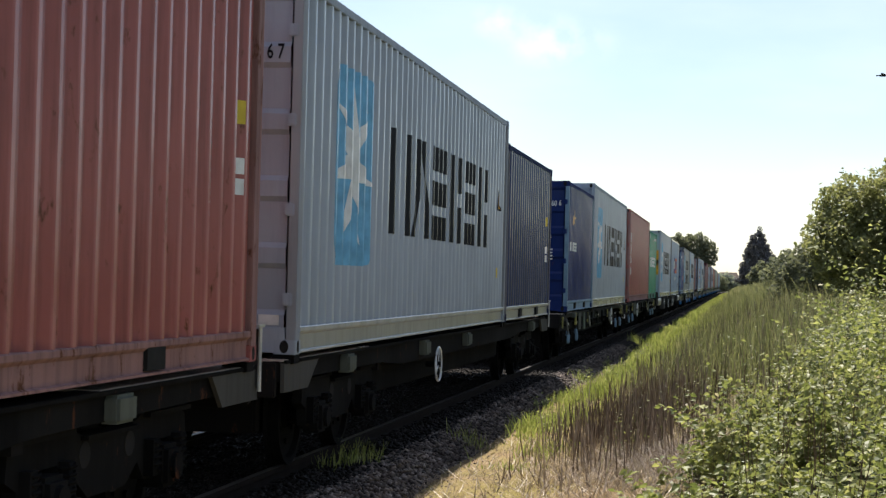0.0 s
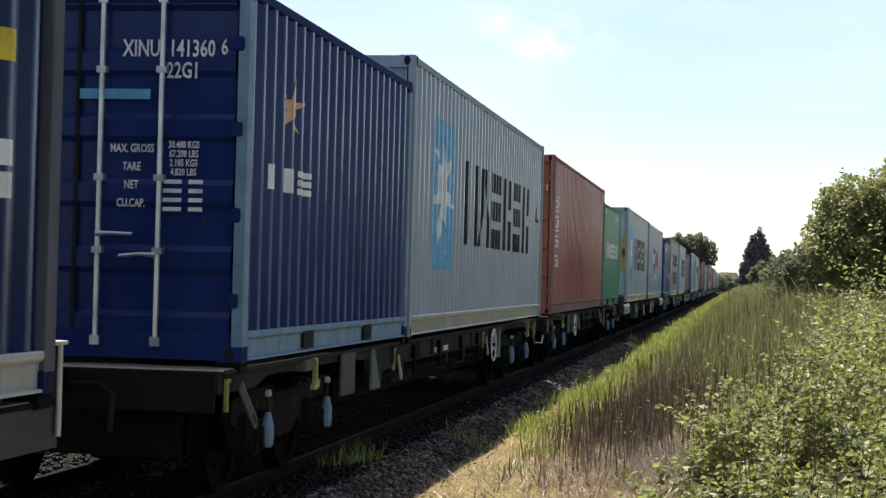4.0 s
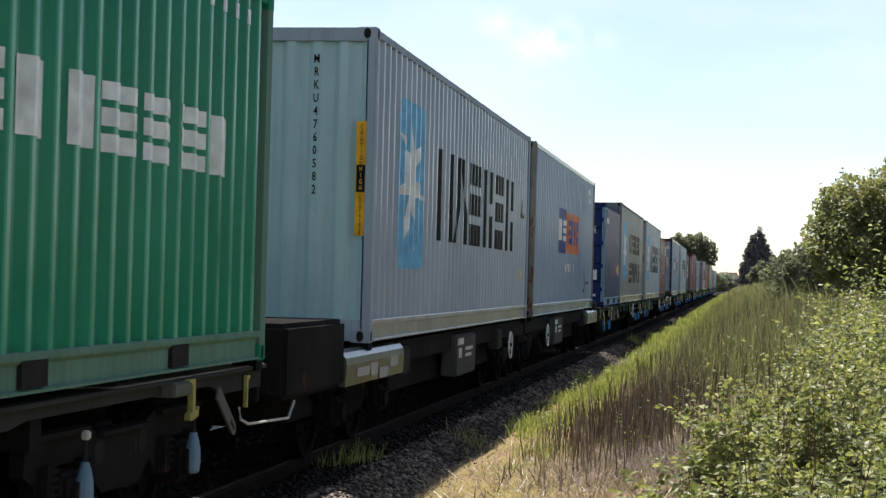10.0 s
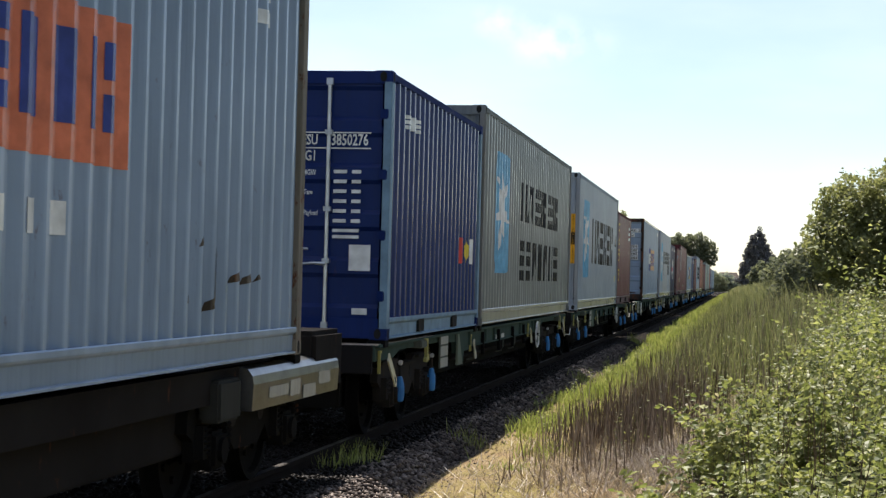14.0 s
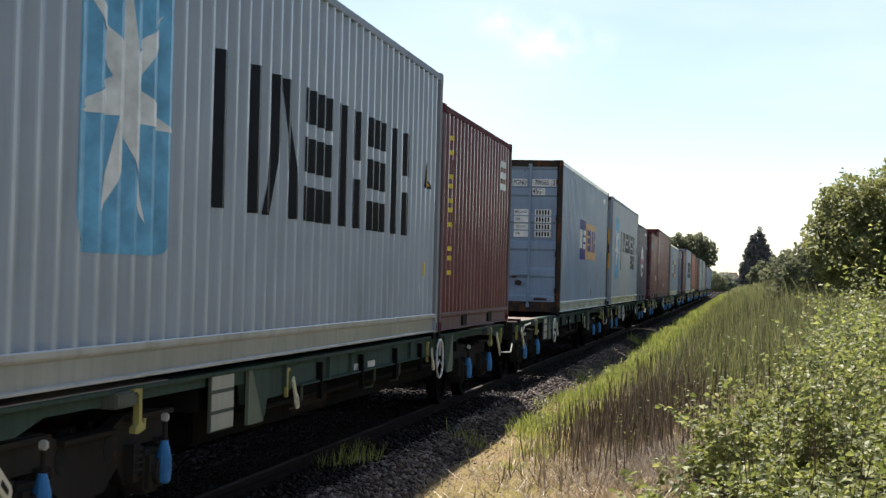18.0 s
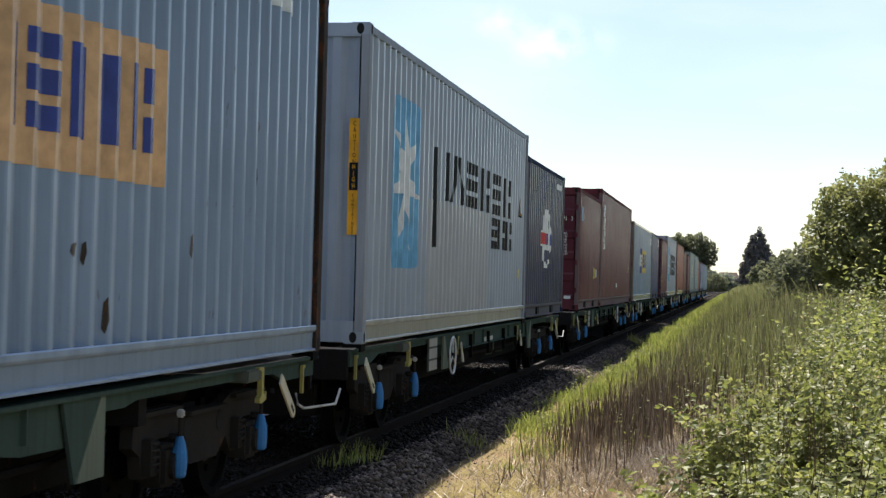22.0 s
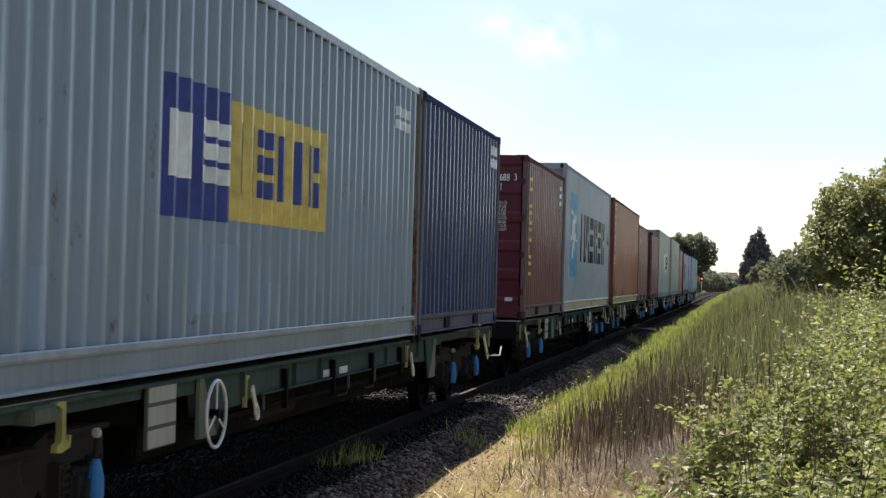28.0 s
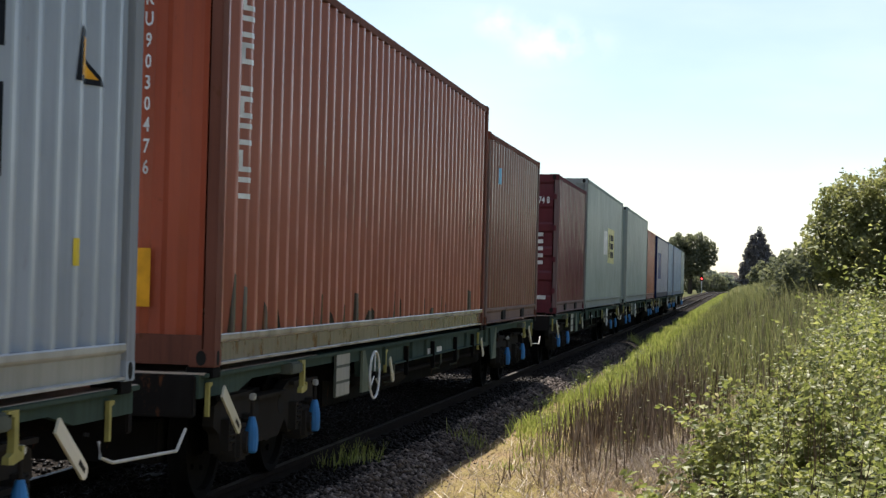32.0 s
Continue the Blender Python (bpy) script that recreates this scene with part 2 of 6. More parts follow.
# Cypress leaves are greyed and lightened the same way, with haze in the colour.
MAT["hazed conifer leaf"] = foliage("hazed conifer leaf", [(0.0, (0.09, 0.09, 0.105)), (1.0, (0.17, 0.165, 0.18))], 0.3, 0.03)
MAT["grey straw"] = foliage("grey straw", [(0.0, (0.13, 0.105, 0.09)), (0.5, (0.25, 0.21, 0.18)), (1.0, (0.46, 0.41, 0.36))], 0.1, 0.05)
MAT["dry moss"] = foliage("dry moss", [(0.0, (0.10, 0.075, 0.035)), (0.5, (0.21, 0.165, 0.065)), (1.0, (0.31, 0.25, 0.11))], 0.0, 0.02)
# Oily stone with the shade under the train mixed into its colour.
MAT["shade dark stone"] = foliage("shade dark stone", [(0.0, (0.007, 0.006, 0.005)), (0.8, (0.017, 0.014, 0.012)), (1.0, (0.06, 0.052, 0.045))], 0.0, 0.05)
MAT["stone"] = foliage("stone", [(0.0, (0.018, 0.016, 0.015)), (0.4, (0.065, 0.052, 0.046)), (0.7, (0.16, 0.130, 0.112)), (1.0, (0.34, 0.285, 0.245))], 0.0, 0.05)


def glow(name, rgb, power):
    m, n, l, b = nodes_of(name)
    b.inputs["Emission Color"].default_value, b.inputs["Emission Strength"].default_value = (*rgb, 1), power
    b.inputs["Base Color"].default_value = (*rgb, 1)
    return m


MAT["red lamp"] = glow("red lamp", (1.0, 0.03, 0.03), 6.0)


def soil_material():
    m, n, l, b = nodes_of("soil")
    tc = n.new("ShaderNodeTexCoord")
    v = tc.outputs["Object"]
    patch = ramped(n, l, noise_tex(n, l, v, 0.8, 6), 0.4, 0.6)
    col = mixed(n, l, patch, (0.23, 0.165, 0.095), (0.215, 0.18, 0.065))
    col = mixed(n, l, ramped(n, l, noise_tex(n, l, v, 14, 5), 0.5, 0.7), col, (0.27, 0.20, 0.13))
    # turf away from the trodden strip beside the line
    sep = n.new("ShaderNodeSeparateXYZ")
    l.new(v, sep.inputs["Vector"])
    off = n.new("ShaderNodeMath")
    off.operation = "ADD"
    off.inputs[1].default_value = 2.0
    l.new(sep.outputs["X"], off.inputs[0])
    ab = n.new("ShaderNodeMath")
    ab.operation = "ABSOLUTE"
    l.new(off.outputs["Value"], ab.inputs[0])
    far = ramped(n, l, sep.outputs["Y"], 20.0, 36.0)
    worn = n.new("ShaderNodeMath")
    worn.operation = "MAXIMUM"
    l.new(far, worn.inputs[1])
    turf = mixed(n, l, patch, (0.055, 0.068, 0.028), (0.105, 0.10, 0.048))
    l.new(ramped(n, l, ab.outputs["Value"], 0.9, 2.2), worn.inputs[0])
    col = mixed(n, l, worn.outputs["Value"], col, turf)
    l.new(col, b.inputs["Base Color"])
    b.inputs["Roughness"].default_value = 0.95
    b.inputs["Specular IOR Level"].default_value = 0.03
    bump(n, l, b, noise_tex(n, l, v, 22, 7), 1.0, 0.05)
    return m


def ballast_material():
    m, n, l, b = nodes_of("ballast")
    tc = n.new("ShaderNodeTexCoord")
    vor = n.new("ShaderNodeTexVoronoi")
    vor.inputs["Scale"].default_value = 18
    l.new(tc.outputs["Object"], vor.inputs["Vector"])
    # Near black throughout: oily stone plus the train's shade, put into the colour.
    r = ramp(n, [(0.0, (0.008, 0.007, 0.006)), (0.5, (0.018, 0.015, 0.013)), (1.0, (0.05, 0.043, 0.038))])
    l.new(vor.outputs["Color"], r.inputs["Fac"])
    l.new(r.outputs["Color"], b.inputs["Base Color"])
    b.inputs["Roughness"].default_value = 0.95
    b.inputs["Specular IOR Level"].default_value = 0.03
    inv = n.new("ShaderNodeMath")
    inv.operation = "SUBTRACT"
    inv.inputs[0].default_value = 1.0
    l.new(vor.outputs["Distance"], inv.inputs[1])
    bump(n, l, b, inv.outputs["Value"], 1.0, 0.05)
    return m


MAT["soil"], MAT["ballast"] = soil_material(), ballast_material()


# ---- mesh helpers ----
def add_box(bm, x0, x1, y0, y1, z0, z1):
    vs = [bm.verts.new(c) for c in ((x0, y0, z0), (x1, y0, z0), (x1, y1, z0), (x0, y1, z0), (x0, y0, z1), (x1, y0, z1), (x1, y1, z1), (x0, y1, z1))]
    for f in ((3, 2, 1, 0), (4, 5, 6, 7), (0, 1, 5, 4), (1, 2, 6, 5), (2, 3, 7, 6), (3, 0, 4, 7)):
        bm.faces.new([vs[i] for i in f])


def box(x0, x1, y0, y1, z0, z1, bevel=0.0):
    bm = bmesh.new()
    add_box(bm, x0, x1, y0, y1, z0, z1)
    if bevel:
        bmesh.ops.bevel(bm, geom=bm.edges[:], offset=bevel, segments=2, affect="EDGES", clamp_overlap=True)
    return bm


def add_prism(bm, pts, axis, a0, a1):
    """A flat outline drawn out along an axis: x outlines are (y, z), y outlines (x, z), z outlines (x, y)."""
    def at(p, a):
        return {"x": (a, p[0], p[1]), "y": (p[0], a, p[1]), "z": (p[0], p[1], a)}[axis]
    lo, hi = [bm.verts.new(at(p, a0)) for p in pts], [bm.verts.new(at(p, a1)) for p in pts]
    k = len(pts)
    bm.faces.new(lo[::-1])
    bm.faces.new(hi)
    for i in range(k):
        bm.faces.new((lo[i], lo[(i + 1) % k], hi[(i + 1) % k], hi[i]))


def prism(pts, axis, a0, a1, bevel=0.0):
    bm = bmesh.new()
    add_prism(bm, pts, axis, a0, a1)
    bmesh.ops.recalc_face_normals(bm, faces=bm.faces[:])
    if bevel:
        bmesh.ops.bevel(bm, geom=bm.edges[:], offset=bevel, segments=2, affect="EDGES", clamp_overlap=True)
    return bm


def add_tube(bm, path, radius, sides=8, closed=False):
    """A round bar along a list of points."""
    pts = [Vector(p) for p in path]
    rings = []
    k = len(pts)
    for i, p in enumerate(pts):
        a, c = (pts[i - 1], pts[(i + 1) % k]) if closed else (pts[max(i - 1, 0)], pts[min(i + 1, k - 1)])
        d = (c - a).normalized()
        u = d.cross(Vector((0, 0, 1)) if abs(d.z) < 0.9 else Vector((1, 0, 0))).normalized()
        w = d.cross(u)
        r = radius[i] if isinstance(radius, (list, tuple)) else radius
        rings.append([bm.verts.new(p + r * (math.cos(2 * math.pi * j / sides) * u + math.sin(2 * math.pi * j / sides) * w)) for j in range(sides)])
    for i in range(k if closed else k - 1):
        r0, r1 = rings[i], rings[(i + 1) % k]
        for j in range(sides):
            bm.faces.new((r0[j], r0[(j + 1) % sides], r1[(j + 1) % sides], r1[j]))
    if not closed:
        bm.faces.new(rings[0][::-1])
        bm.faces.new(rings[-1])


def tube(path, radius, sides=8, closed=False):
    bm = bmesh.new()
    add_tube(bm, path, radius, sides, closed)
    bmesh.ops.recalc_face_normals(bm, faces=bm.faces[:])
    return bm


def mesh_of(name, bm):
    me = bpy.data.meshes.new(name)
    bm.to_mesh(me)
    bm.free()
    me.materials.append(None)
    return me


def part(name, shape, material, parent=None, label=""):
    """Links a bmesh, or a mesh that several share, as one object."""
    me = shape if isinstance(shape, bpy.types.Mesh) else mesh_of(name, shape)
    ob = new(name, me)
    ob.material_slots[0].link = "OBJECT"
    ob.material_slots[0].material = MAT[material]
    ob.parent = parent
    if label:
        ob["label"] = label
    return ob


def smooth(ob):
    ob.data.shade_smooth()
    return ob


def fast_mesh(name, verts, faces, material):
    """A mesh from arrays: faces all have the same number of corners."""
    me = bpy.data.meshes.new(name)
    faces = np.asarray(faces, dtype=np.int32)
    count, k = faces.shape
    me.vertices.add(len(verts))
    me.vertices.foreach_set("co", np.asarray(verts, dtype=np.float32).ravel())
    me.loops.add(count * k)
    me.loops.foreach_set("vertex_index", faces.ravel())
    me.polygons.add(count)
    me.polygons.foreach_set("loop_start", np.arange(0, count * k, k, dtype=np.int32))
    me.update(calc_edges=True)
    me.materials.append(MAT[material])
    return me


GLYPHS = {}


def glyph_mesh(text):
    """The outline of a piece of writing, one unit high letters, flat in x and y, centred."""
    if text not in GLYPHS:
        cu = bpy.data.curves.new("writing", "FONT")
        cu.body, cu.size, cu.align_x, cu.align_y = text, 1.35, "CENTER", "CENTER"
        cu.resolution_u = 2
        cu.offset = 0.022
        ob = bpy.data.objects.new("writing", cu)
        me = bpy.data.meshes.new_from_object(ob)
        bpy.data.objects.remove(ob)
        GLYPHS[text] = ([tuple(v.co) for v in me.vertices], [tuple(p.vertices) for p in me.polygons])
    return GLYPHS[text]


# ---- containers ----
PITCH_Y = 0.278
CACHE = {}


def corrugation(y, y0):
    """Depth of the side sheet at y, nothing at the outer flats."""
    s = ((y - y0) / PITCH_Y) % 1.0
    if s < 0.15:
        return 0.0
    if s < 0.46:
        return -0.048 * (s - 0.15) / 0.31
    if s < 0.69:
        return -0.048
    return -0.048 * (1 - (s - 0.69) / 0.31)


def breaks(y0, y1):
    out, k = [y0], 0
    while True:
        for f in (0.15, 0.46, 0.69, 1.0):
            y = y0 + (k + f) * PITCH_Y
            if y >= y1 - 1e-6:
                return out + [y1]
            out.append(y)
        k += 1


def side_sheet(length, height):
    key = ("side", length, height)
    if key not in CACHE:
        y0, y1, z0, z1 = 0.15, length - 0.15, 0.20, height - 0.07
        ys = breaks(y0, y1)
        bm = bmesh.new()
        lo = [bm.verts.new((HALF - 0.006 + corrugation(y, y0), y, z0)) for y in ys]
        hi = [bm.verts.new((HALF - 0.006 + corrugation(y, y0), y, z1)) for y in ys]
        for i in range(len(ys) - 1):
            bm.faces.new((lo[i], lo[i + 1], hi[i + 1], hi[i]))
        CACHE[key] = mesh_of("side_sheet", bm)
    return CACHE[key]


def clip(poly, axis, at, keep_above):
    out = []
    for i, p in enumerate(poly):
        q = poly[(i + 1) % len(poly)]
        a, b = (p[axis] - at, q[axis] - at) if keep_above else (at - p[axis], at - q[axis])
        if a >= 0:
            out.append(p)
        if a * b < 0:
            f = a / (a - b)
            out.append((p[0] + f * (q[0] - p[0]), p[1] + f * (q[1] - p[1])))
    return out


def decal(polys, length, lift=0.003):
    """Paint on the side sheet: convex outlines in (y, z), laid over its folds."""
    y0, y1 = 0.15, length - 0.15
    ys = breaks(y0, y1)
    bm = bmesh.new()
    for poly in polys:
        lo, hi = min(p[0] for p in poly), max(p[0] for p in poly)
        for a, b in zip(ys, ys[1:]):
            if b <= lo or a >= hi:
                continue
            c = clip(clip(poly, 0, a, True), 0, b, False)
            if len(c) < 3:
                continue
            da, db = corrugation(a + 1e-5, y0), corrugation(b - 1e-5, y0)
            vs = [bm.verts.new((HALF - 0.006 + lift + da + (db - da) * (p[0] - a) / (b - a), p[0], p[1])) for p in c]
            try:
                bm.faces.new(vs)
            except ValueError:
                pass
    bmesh.ops.remove_doubles(bm, verts=bm.verts[:], dist=0.0004)
    bmesh.ops.recalc_face_normals(bm, faces=bm.faces[:])
    for f in bm.faces:
        if f.normal.x < 0:
            f.normal_flip()
    return bm


def rect(y0, y1, z0, z1):
    return [(y0, z0), (y1, z0), (y1, z1), (y0, z1)]


def rounded(y0, y1, z0, z1, r=0.20):
    """A rectangle with rounded corners."""
    out = []
    for cy, cz, a0 in ((y1 - r, z1 - r, 0), (y0 + r, z1 - r, 90), (y0 + r, z0 + r, 180), (y1 - r, z0 + r, 270)):
        out += [(cy + r * math.cos(radians(a0 + 22.5 * k)), cz + r * math.sin(radians(a0 + 22.5 * k))) for k in range(5)]
    return out


def star(cy, cz, rad, points=7, squash=0.62):
    """A star as convex quads that meet in its centre."""
    out = []
    for i in range(points):
        a = math.pi / 2 + 2 * math.pi * i / points
        h = math.pi / points
        tip = (cy + rad * squash * math.cos(a), cz + rad * math.sin(a))
        l = (cy + 0.31 * rad * squash * math.cos(a - h), cz + 0.31 * rad * math.sin(a - h))
        r = (cy + 0.31 * rad * squash * math.cos(a + h), cz + 0.31 * rad * math.sin(a + h))
        out.append([(cy, cz), l, tip, r])
    return out


def word_blocks(y0, y1, z0, z1, kinds):
    """A painted name as plain blocks, one group of outlines for each of its signs: p and v uprights, s stacks of bars, w wedges."""
    out, k, h = [], len(kinds), z1 - z0
    step = (y1 - y0) / k
    for i, kind in enumerate(kinds):
        a, b = y0 + i * step + 0.05 * step, y0 + (i + 1) * step - 0.10 * step
        w, m = b - a, (a + b) / 2
        if kind == "p":
            out.append([rect(a, a + 0.28 * w, z0, z1)])
            out.append([rect(b - 0.28 * w, b, z0, z1)])
        elif kind == "w":
            out.append([[(a, z0), (a + 0.26 * w, z0), (m - 0.04 * w, z1), (m - 0.26 * w, z1)]])
            out.append([[(b - 0.26 * w, z0), (b, z0), (m + 0.26 * w, z1), (m + 0.04 * w, z1)]])
        elif kind == "v":
            out.append([rect(a, a + 0.40 * w, z0, z1)])
            out.append([rect(b - 0.42 * w, b, z0 + 0.58 * h, z1)])
            out.append([rect(b - 0.42 * w, b, z0, z0 + 0.42 * h)])
        elif kind == "u":
            out.append([rect(m - 0.3 * w, m + 0.3 * w, z0, z1)])
        else:
            out += [[rect(a, b, z0 + f * h, z0 + (f + 0.26) * h)] for f in (0.0, 0.37, 0.74)]
    return out


def painted_name(c, length, material, y0, y1, z0, z1, kinds, label="", lift=0.005):
    for group in word_blocks(y0, y1, z0, z1, kinds):
        part("painted_block", decal(group, length, lift), material, c, label)


def painted_column(c, length, material, y0, y1, z0, z1, count):
    """A name painted down the sheet: a plain open shape of a few strokes for each sign."""
    step, w = (z1 - z0) / count, y1 - y0
    for i in range(count):
        a, b = z0 + (i + 0.10) * step, z0 + (i + 0.90) * step
        t = 0.24 * (b - a)
        strokes = [rect(y0, y1, a, a + t)]
        if i % 3 != 1:
            strokes.append(rect(y0, y1, b - t, b))
        strokes.append(rect(y0, y0 + 0.26 * w, a + t, b - (t if i % 3 != 1 else 0)) if i % 2 else rect(y1 - 0.26 * w, y1, a + t, b - (t if i % 3 != 1 else 0)))
        part("painted_block", decal(strokes, length, 0.005), material, c)


def side_bars(c, length, material, y, z, rows, width, height=0.06, pitch=0.10):
    for i in range(rows):
        part("small_marking", decal([rect(y, y + width, z - i * pitch, z - i * pitch + height)], length, 0.005), material, c)


def end_bars(c, material, x0, x1, z1, rows, pitch, height, y=0.026):
    """Lines of small print that nobody can read, one plain bar a line."""
    for i in range(rows):
        part("small_print", end_plate(y, x0, x1, z1 - i * pitch - height, z1 - i * pitch), material, c)


def end_writing(c, material, items, y=0.022):
    for text, x, z, size in items:
        writing(text, material, c, x, z, size, y, "end")


def writing(text, material, parent, y, z, size, x=None, face="side", stacked=False, gap=1.3, name="lettering"):
    """Letters on a flat face: on the side (reads along +y) or on the end that looks to -y (reads along +x)."""
    rows = [text]
    if stacked:
        for i, letter in enumerate(text):
            writing(letter, material, parent, y, z - i * gap * size, size, x, face, False, gap, "letter")
        return
    bm = bmesh.new()
    for i, row in enumerate(rows):
        vs, fs = glyph_mesh(row)
        dz = z
        if face == "side":
            made = [bm.verts.new((x, y + v[0] * size * 0.8, dz + v[1] * size)) for v in vs]
        else:
            made = [bm.verts.new((y + v[0] * size * 0.68, x, dz + v[1] * size)) for v in vs]
        for f in fs:
            try:
                bm.faces.new([made[j] for j in f])
            except ValueError:
                pass
    return part(name, bm, material, parent)


def end_plate(y_face, x0, x1, z0, z1):
    """A thin plate on the end that looks to -y."""
    return box(x0, x1, y_face - 0.004, y_face, z0, z1)


def front_sheet(height, folds=9):
    key = ("front", height)
    if key not in CACHE:
        bm = bmesh.new()
        x0, x1, z0, z1 = -HALF + 0.09, HALF - 0.09, 0.2, height - 0.12
        step = (x1 - x0) / folds
        xs = []
        for k in range(folds):
            for f, d in ((0.0, 0.02), (0.30, 0.02), (0.5, 0.062), (0.80, 0.062)):
                xs.append((x0 + (k + f) * step, d))
        xs.append((x1, 0.02))
        lo, hi = [bm.verts.new((x, d, z0)) for x, d in xs], [bm.verts.new((x, d, z1)) for x, d in xs]
        for i in range(len(xs) - 1):
            bm.faces.new((lo[i], lo[i + 1], hi[i + 1], hi[i]))
        CACHE[key] = mesh_of("front_sheet", bm)
    return CACHE[key]


def door_leaf(height, sgn):
    key = ("door", height, sgn)
    if key not in CACHE:
        bm = bmesh.new()
        x0, x1, z0, z1 = (0.012, HALF - 0.10, 0.20, height - 0.13)
        zs = [(z0, 0.03)]
        n = 5
        h = (z1 - z0) / n
        for i in range(n):
            a = z0 + i * h
            zs += [(a + 0.10, 0.03), (a + 0.14, 0.062), (a + h - 0.06, 0.062), (a + h - 0.02, 0.03)]
        zs.append((z1, 0.03))
        lo, hi = [bm.verts.new((sgn * x0, d, z)) for z, d in zs], [bm.verts.new((sgn * x1, d, z)) for z, d in zs]
        for i in range(len(zs) - 1):
            bm.faces.new((lo[i], hi[i], hi[i + 1], lo[i + 1]) if sgn > 0 else (lo[i], lo[i + 1], hi[i + 1], hi[i]))
        CACHE[key] = mesh_of("door", bm)
    return CACHE[key]


def shared(key, make):
    if key not in CACHE:
        CACHE[key] = mesh_of(key[0], make())
    return CACHE[key]


def lock_rod(height, x):
    bm = bmesh.new()
    add_tube(bm, [(x, -0.005, 0.12), (x, -0.005, height - 0.08)], 0.019, 8)
    for z in (0.13, height - 0.11):
        add_box(bm, x - 0.032, x + 0.032, -0.026, 0.03, z - 0.032, z + 0.032)
    for z in (0.75, 1.25, height - 0.6):
        add_box(bm, x - 0.035, x + 0.035, -0.028, 0.03, z - 0.022, z + 0.022)
    bmesh.ops.recalc_face_normals(bm, faces=bm.faces[:])
    return bm


def casting():
    bm = box(-0.089, 0.089, -0.081, 0.081, 0, 0.118, 0.008)
    return bm


def casting_hole(side):
    bm = bmesh.new()
    pts = [(0.035 * math.cos(a), 0.05 * math.sin(a)) for a in [2 * math.pi * i / 12 for i in range(12)]]
    add_prism(bm, [(p[0], p[1] + 0.059) for p in pts], "x" if side else "y", *((0.085, 0.0905) if side else (-0.0825, -0.078)))
    bmesh.ops.recalc_face_normals(bm, faces=bm.faces[:])
    return bm


def container(length, height, colour, label, end="front", frame_colour=None, pockets=None, rod_colour="galvanised steel"):
    """A shipping container, its near end at y = 0, its floor at z = 0."""
    c = new("shipping_container")
    c["long"] = length > 10
    tagged(c, label, "shipping container", "containers on the train")
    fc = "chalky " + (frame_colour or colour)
    part("side_sheet", side_sheet(length, height), colour, c)
    far = part("side_sheet", side_sheet(length, height), colour, c)
    far.matrix_basis = Matrix.Translation((0, length, 0)) @ Matrix.Rotation(math.pi, 4, "Z")
    part("roof_sheet", shared(("roof_sheet", length, height), lambda: roof_sheet(length, height)), colour, c)
    part("floor_frame", shared(("floor_frame", length), lambda: box(-HALF + 0.06, HALF - 0.06, 0.1, length - 0.1, 0.04, 0.155)), "dark steel", c)
    for sx in (-1, 1):
        for y in (0, 1):
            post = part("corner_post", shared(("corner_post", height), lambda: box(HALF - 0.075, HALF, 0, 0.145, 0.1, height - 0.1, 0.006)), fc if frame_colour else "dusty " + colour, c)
            post.matrix_basis = Matrix.Diagonal((1, 1, 1, 1)) if (sx, y) == (1, 0) else {
                (1, 1): Matrix.Translation((0, length - 0.145, 0)), (-1, 0): Matrix.Translation((-2 * HALF + 0.075, 0, 0)),
                (-1, 1): Matrix.Translation((-2 * HALF + 0.075, length - 0.145, 0))}[(sx, y)]
            for z in (0, height - 0.118):
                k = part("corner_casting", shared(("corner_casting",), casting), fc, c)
                k.matrix_basis = Matrix.Translation((sx * (HALF - 0.086), 0.079 + y * (length - 0.158), z))
                if sx == 1 and (y == 0 or z == 0):
                    h = part("casting_hole", shared(("casting_hole", 1), lambda: casting_hole(True)), "rubber", k)
                if y == 0:
                    part("casting_hole", shared(("casting_hole", 0), lambda: casting_hole(False)), "rubber", k)
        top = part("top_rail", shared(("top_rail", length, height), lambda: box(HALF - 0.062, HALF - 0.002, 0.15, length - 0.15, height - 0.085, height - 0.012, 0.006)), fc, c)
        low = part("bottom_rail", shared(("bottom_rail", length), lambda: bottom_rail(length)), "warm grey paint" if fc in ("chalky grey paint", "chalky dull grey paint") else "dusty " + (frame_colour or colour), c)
        if sx < 0:
            top.matrix_basis = low.matrix_basis = Matrix.Translation((-2 * HALF + 0.064, 0, 0))
    for y in (0, length):
        for z0, z1 in ((height - 0.13, height - 0.006), (0.012, 0.205)):
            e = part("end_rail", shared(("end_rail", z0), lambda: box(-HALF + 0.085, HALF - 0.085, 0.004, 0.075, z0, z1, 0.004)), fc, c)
            if y:
                e.matrix_basis = Matrix.Translation((0, length, 0)) @ Matrix.Rotation(math.pi, 4, "Z")
    back = part("front_sheet" if end == "door" else "end_sheet", front_sheet(height), colour, c)
    back.matrix_basis = Matrix.Translation((0, length, 0)) @ Matrix.Rotation(math.pi, 4, "Z")
    if end == "door":
        part("door_gasket", shared(("door_gasket", height), lambda: box(-0.012, 0.012, 0.02, 0.06, 0.2, height - 0.13)), "rubber", c)
        for sgn in (-1, 1):
            door = part("door", door_leaf(height, sgn), colour, c)
            for x in (0.18, 0.61):
                part("lock_rod", shared(("lock_rod", height, sgn * x), lambda: lock_rod(height, sgn * x)), rod_colour, door)
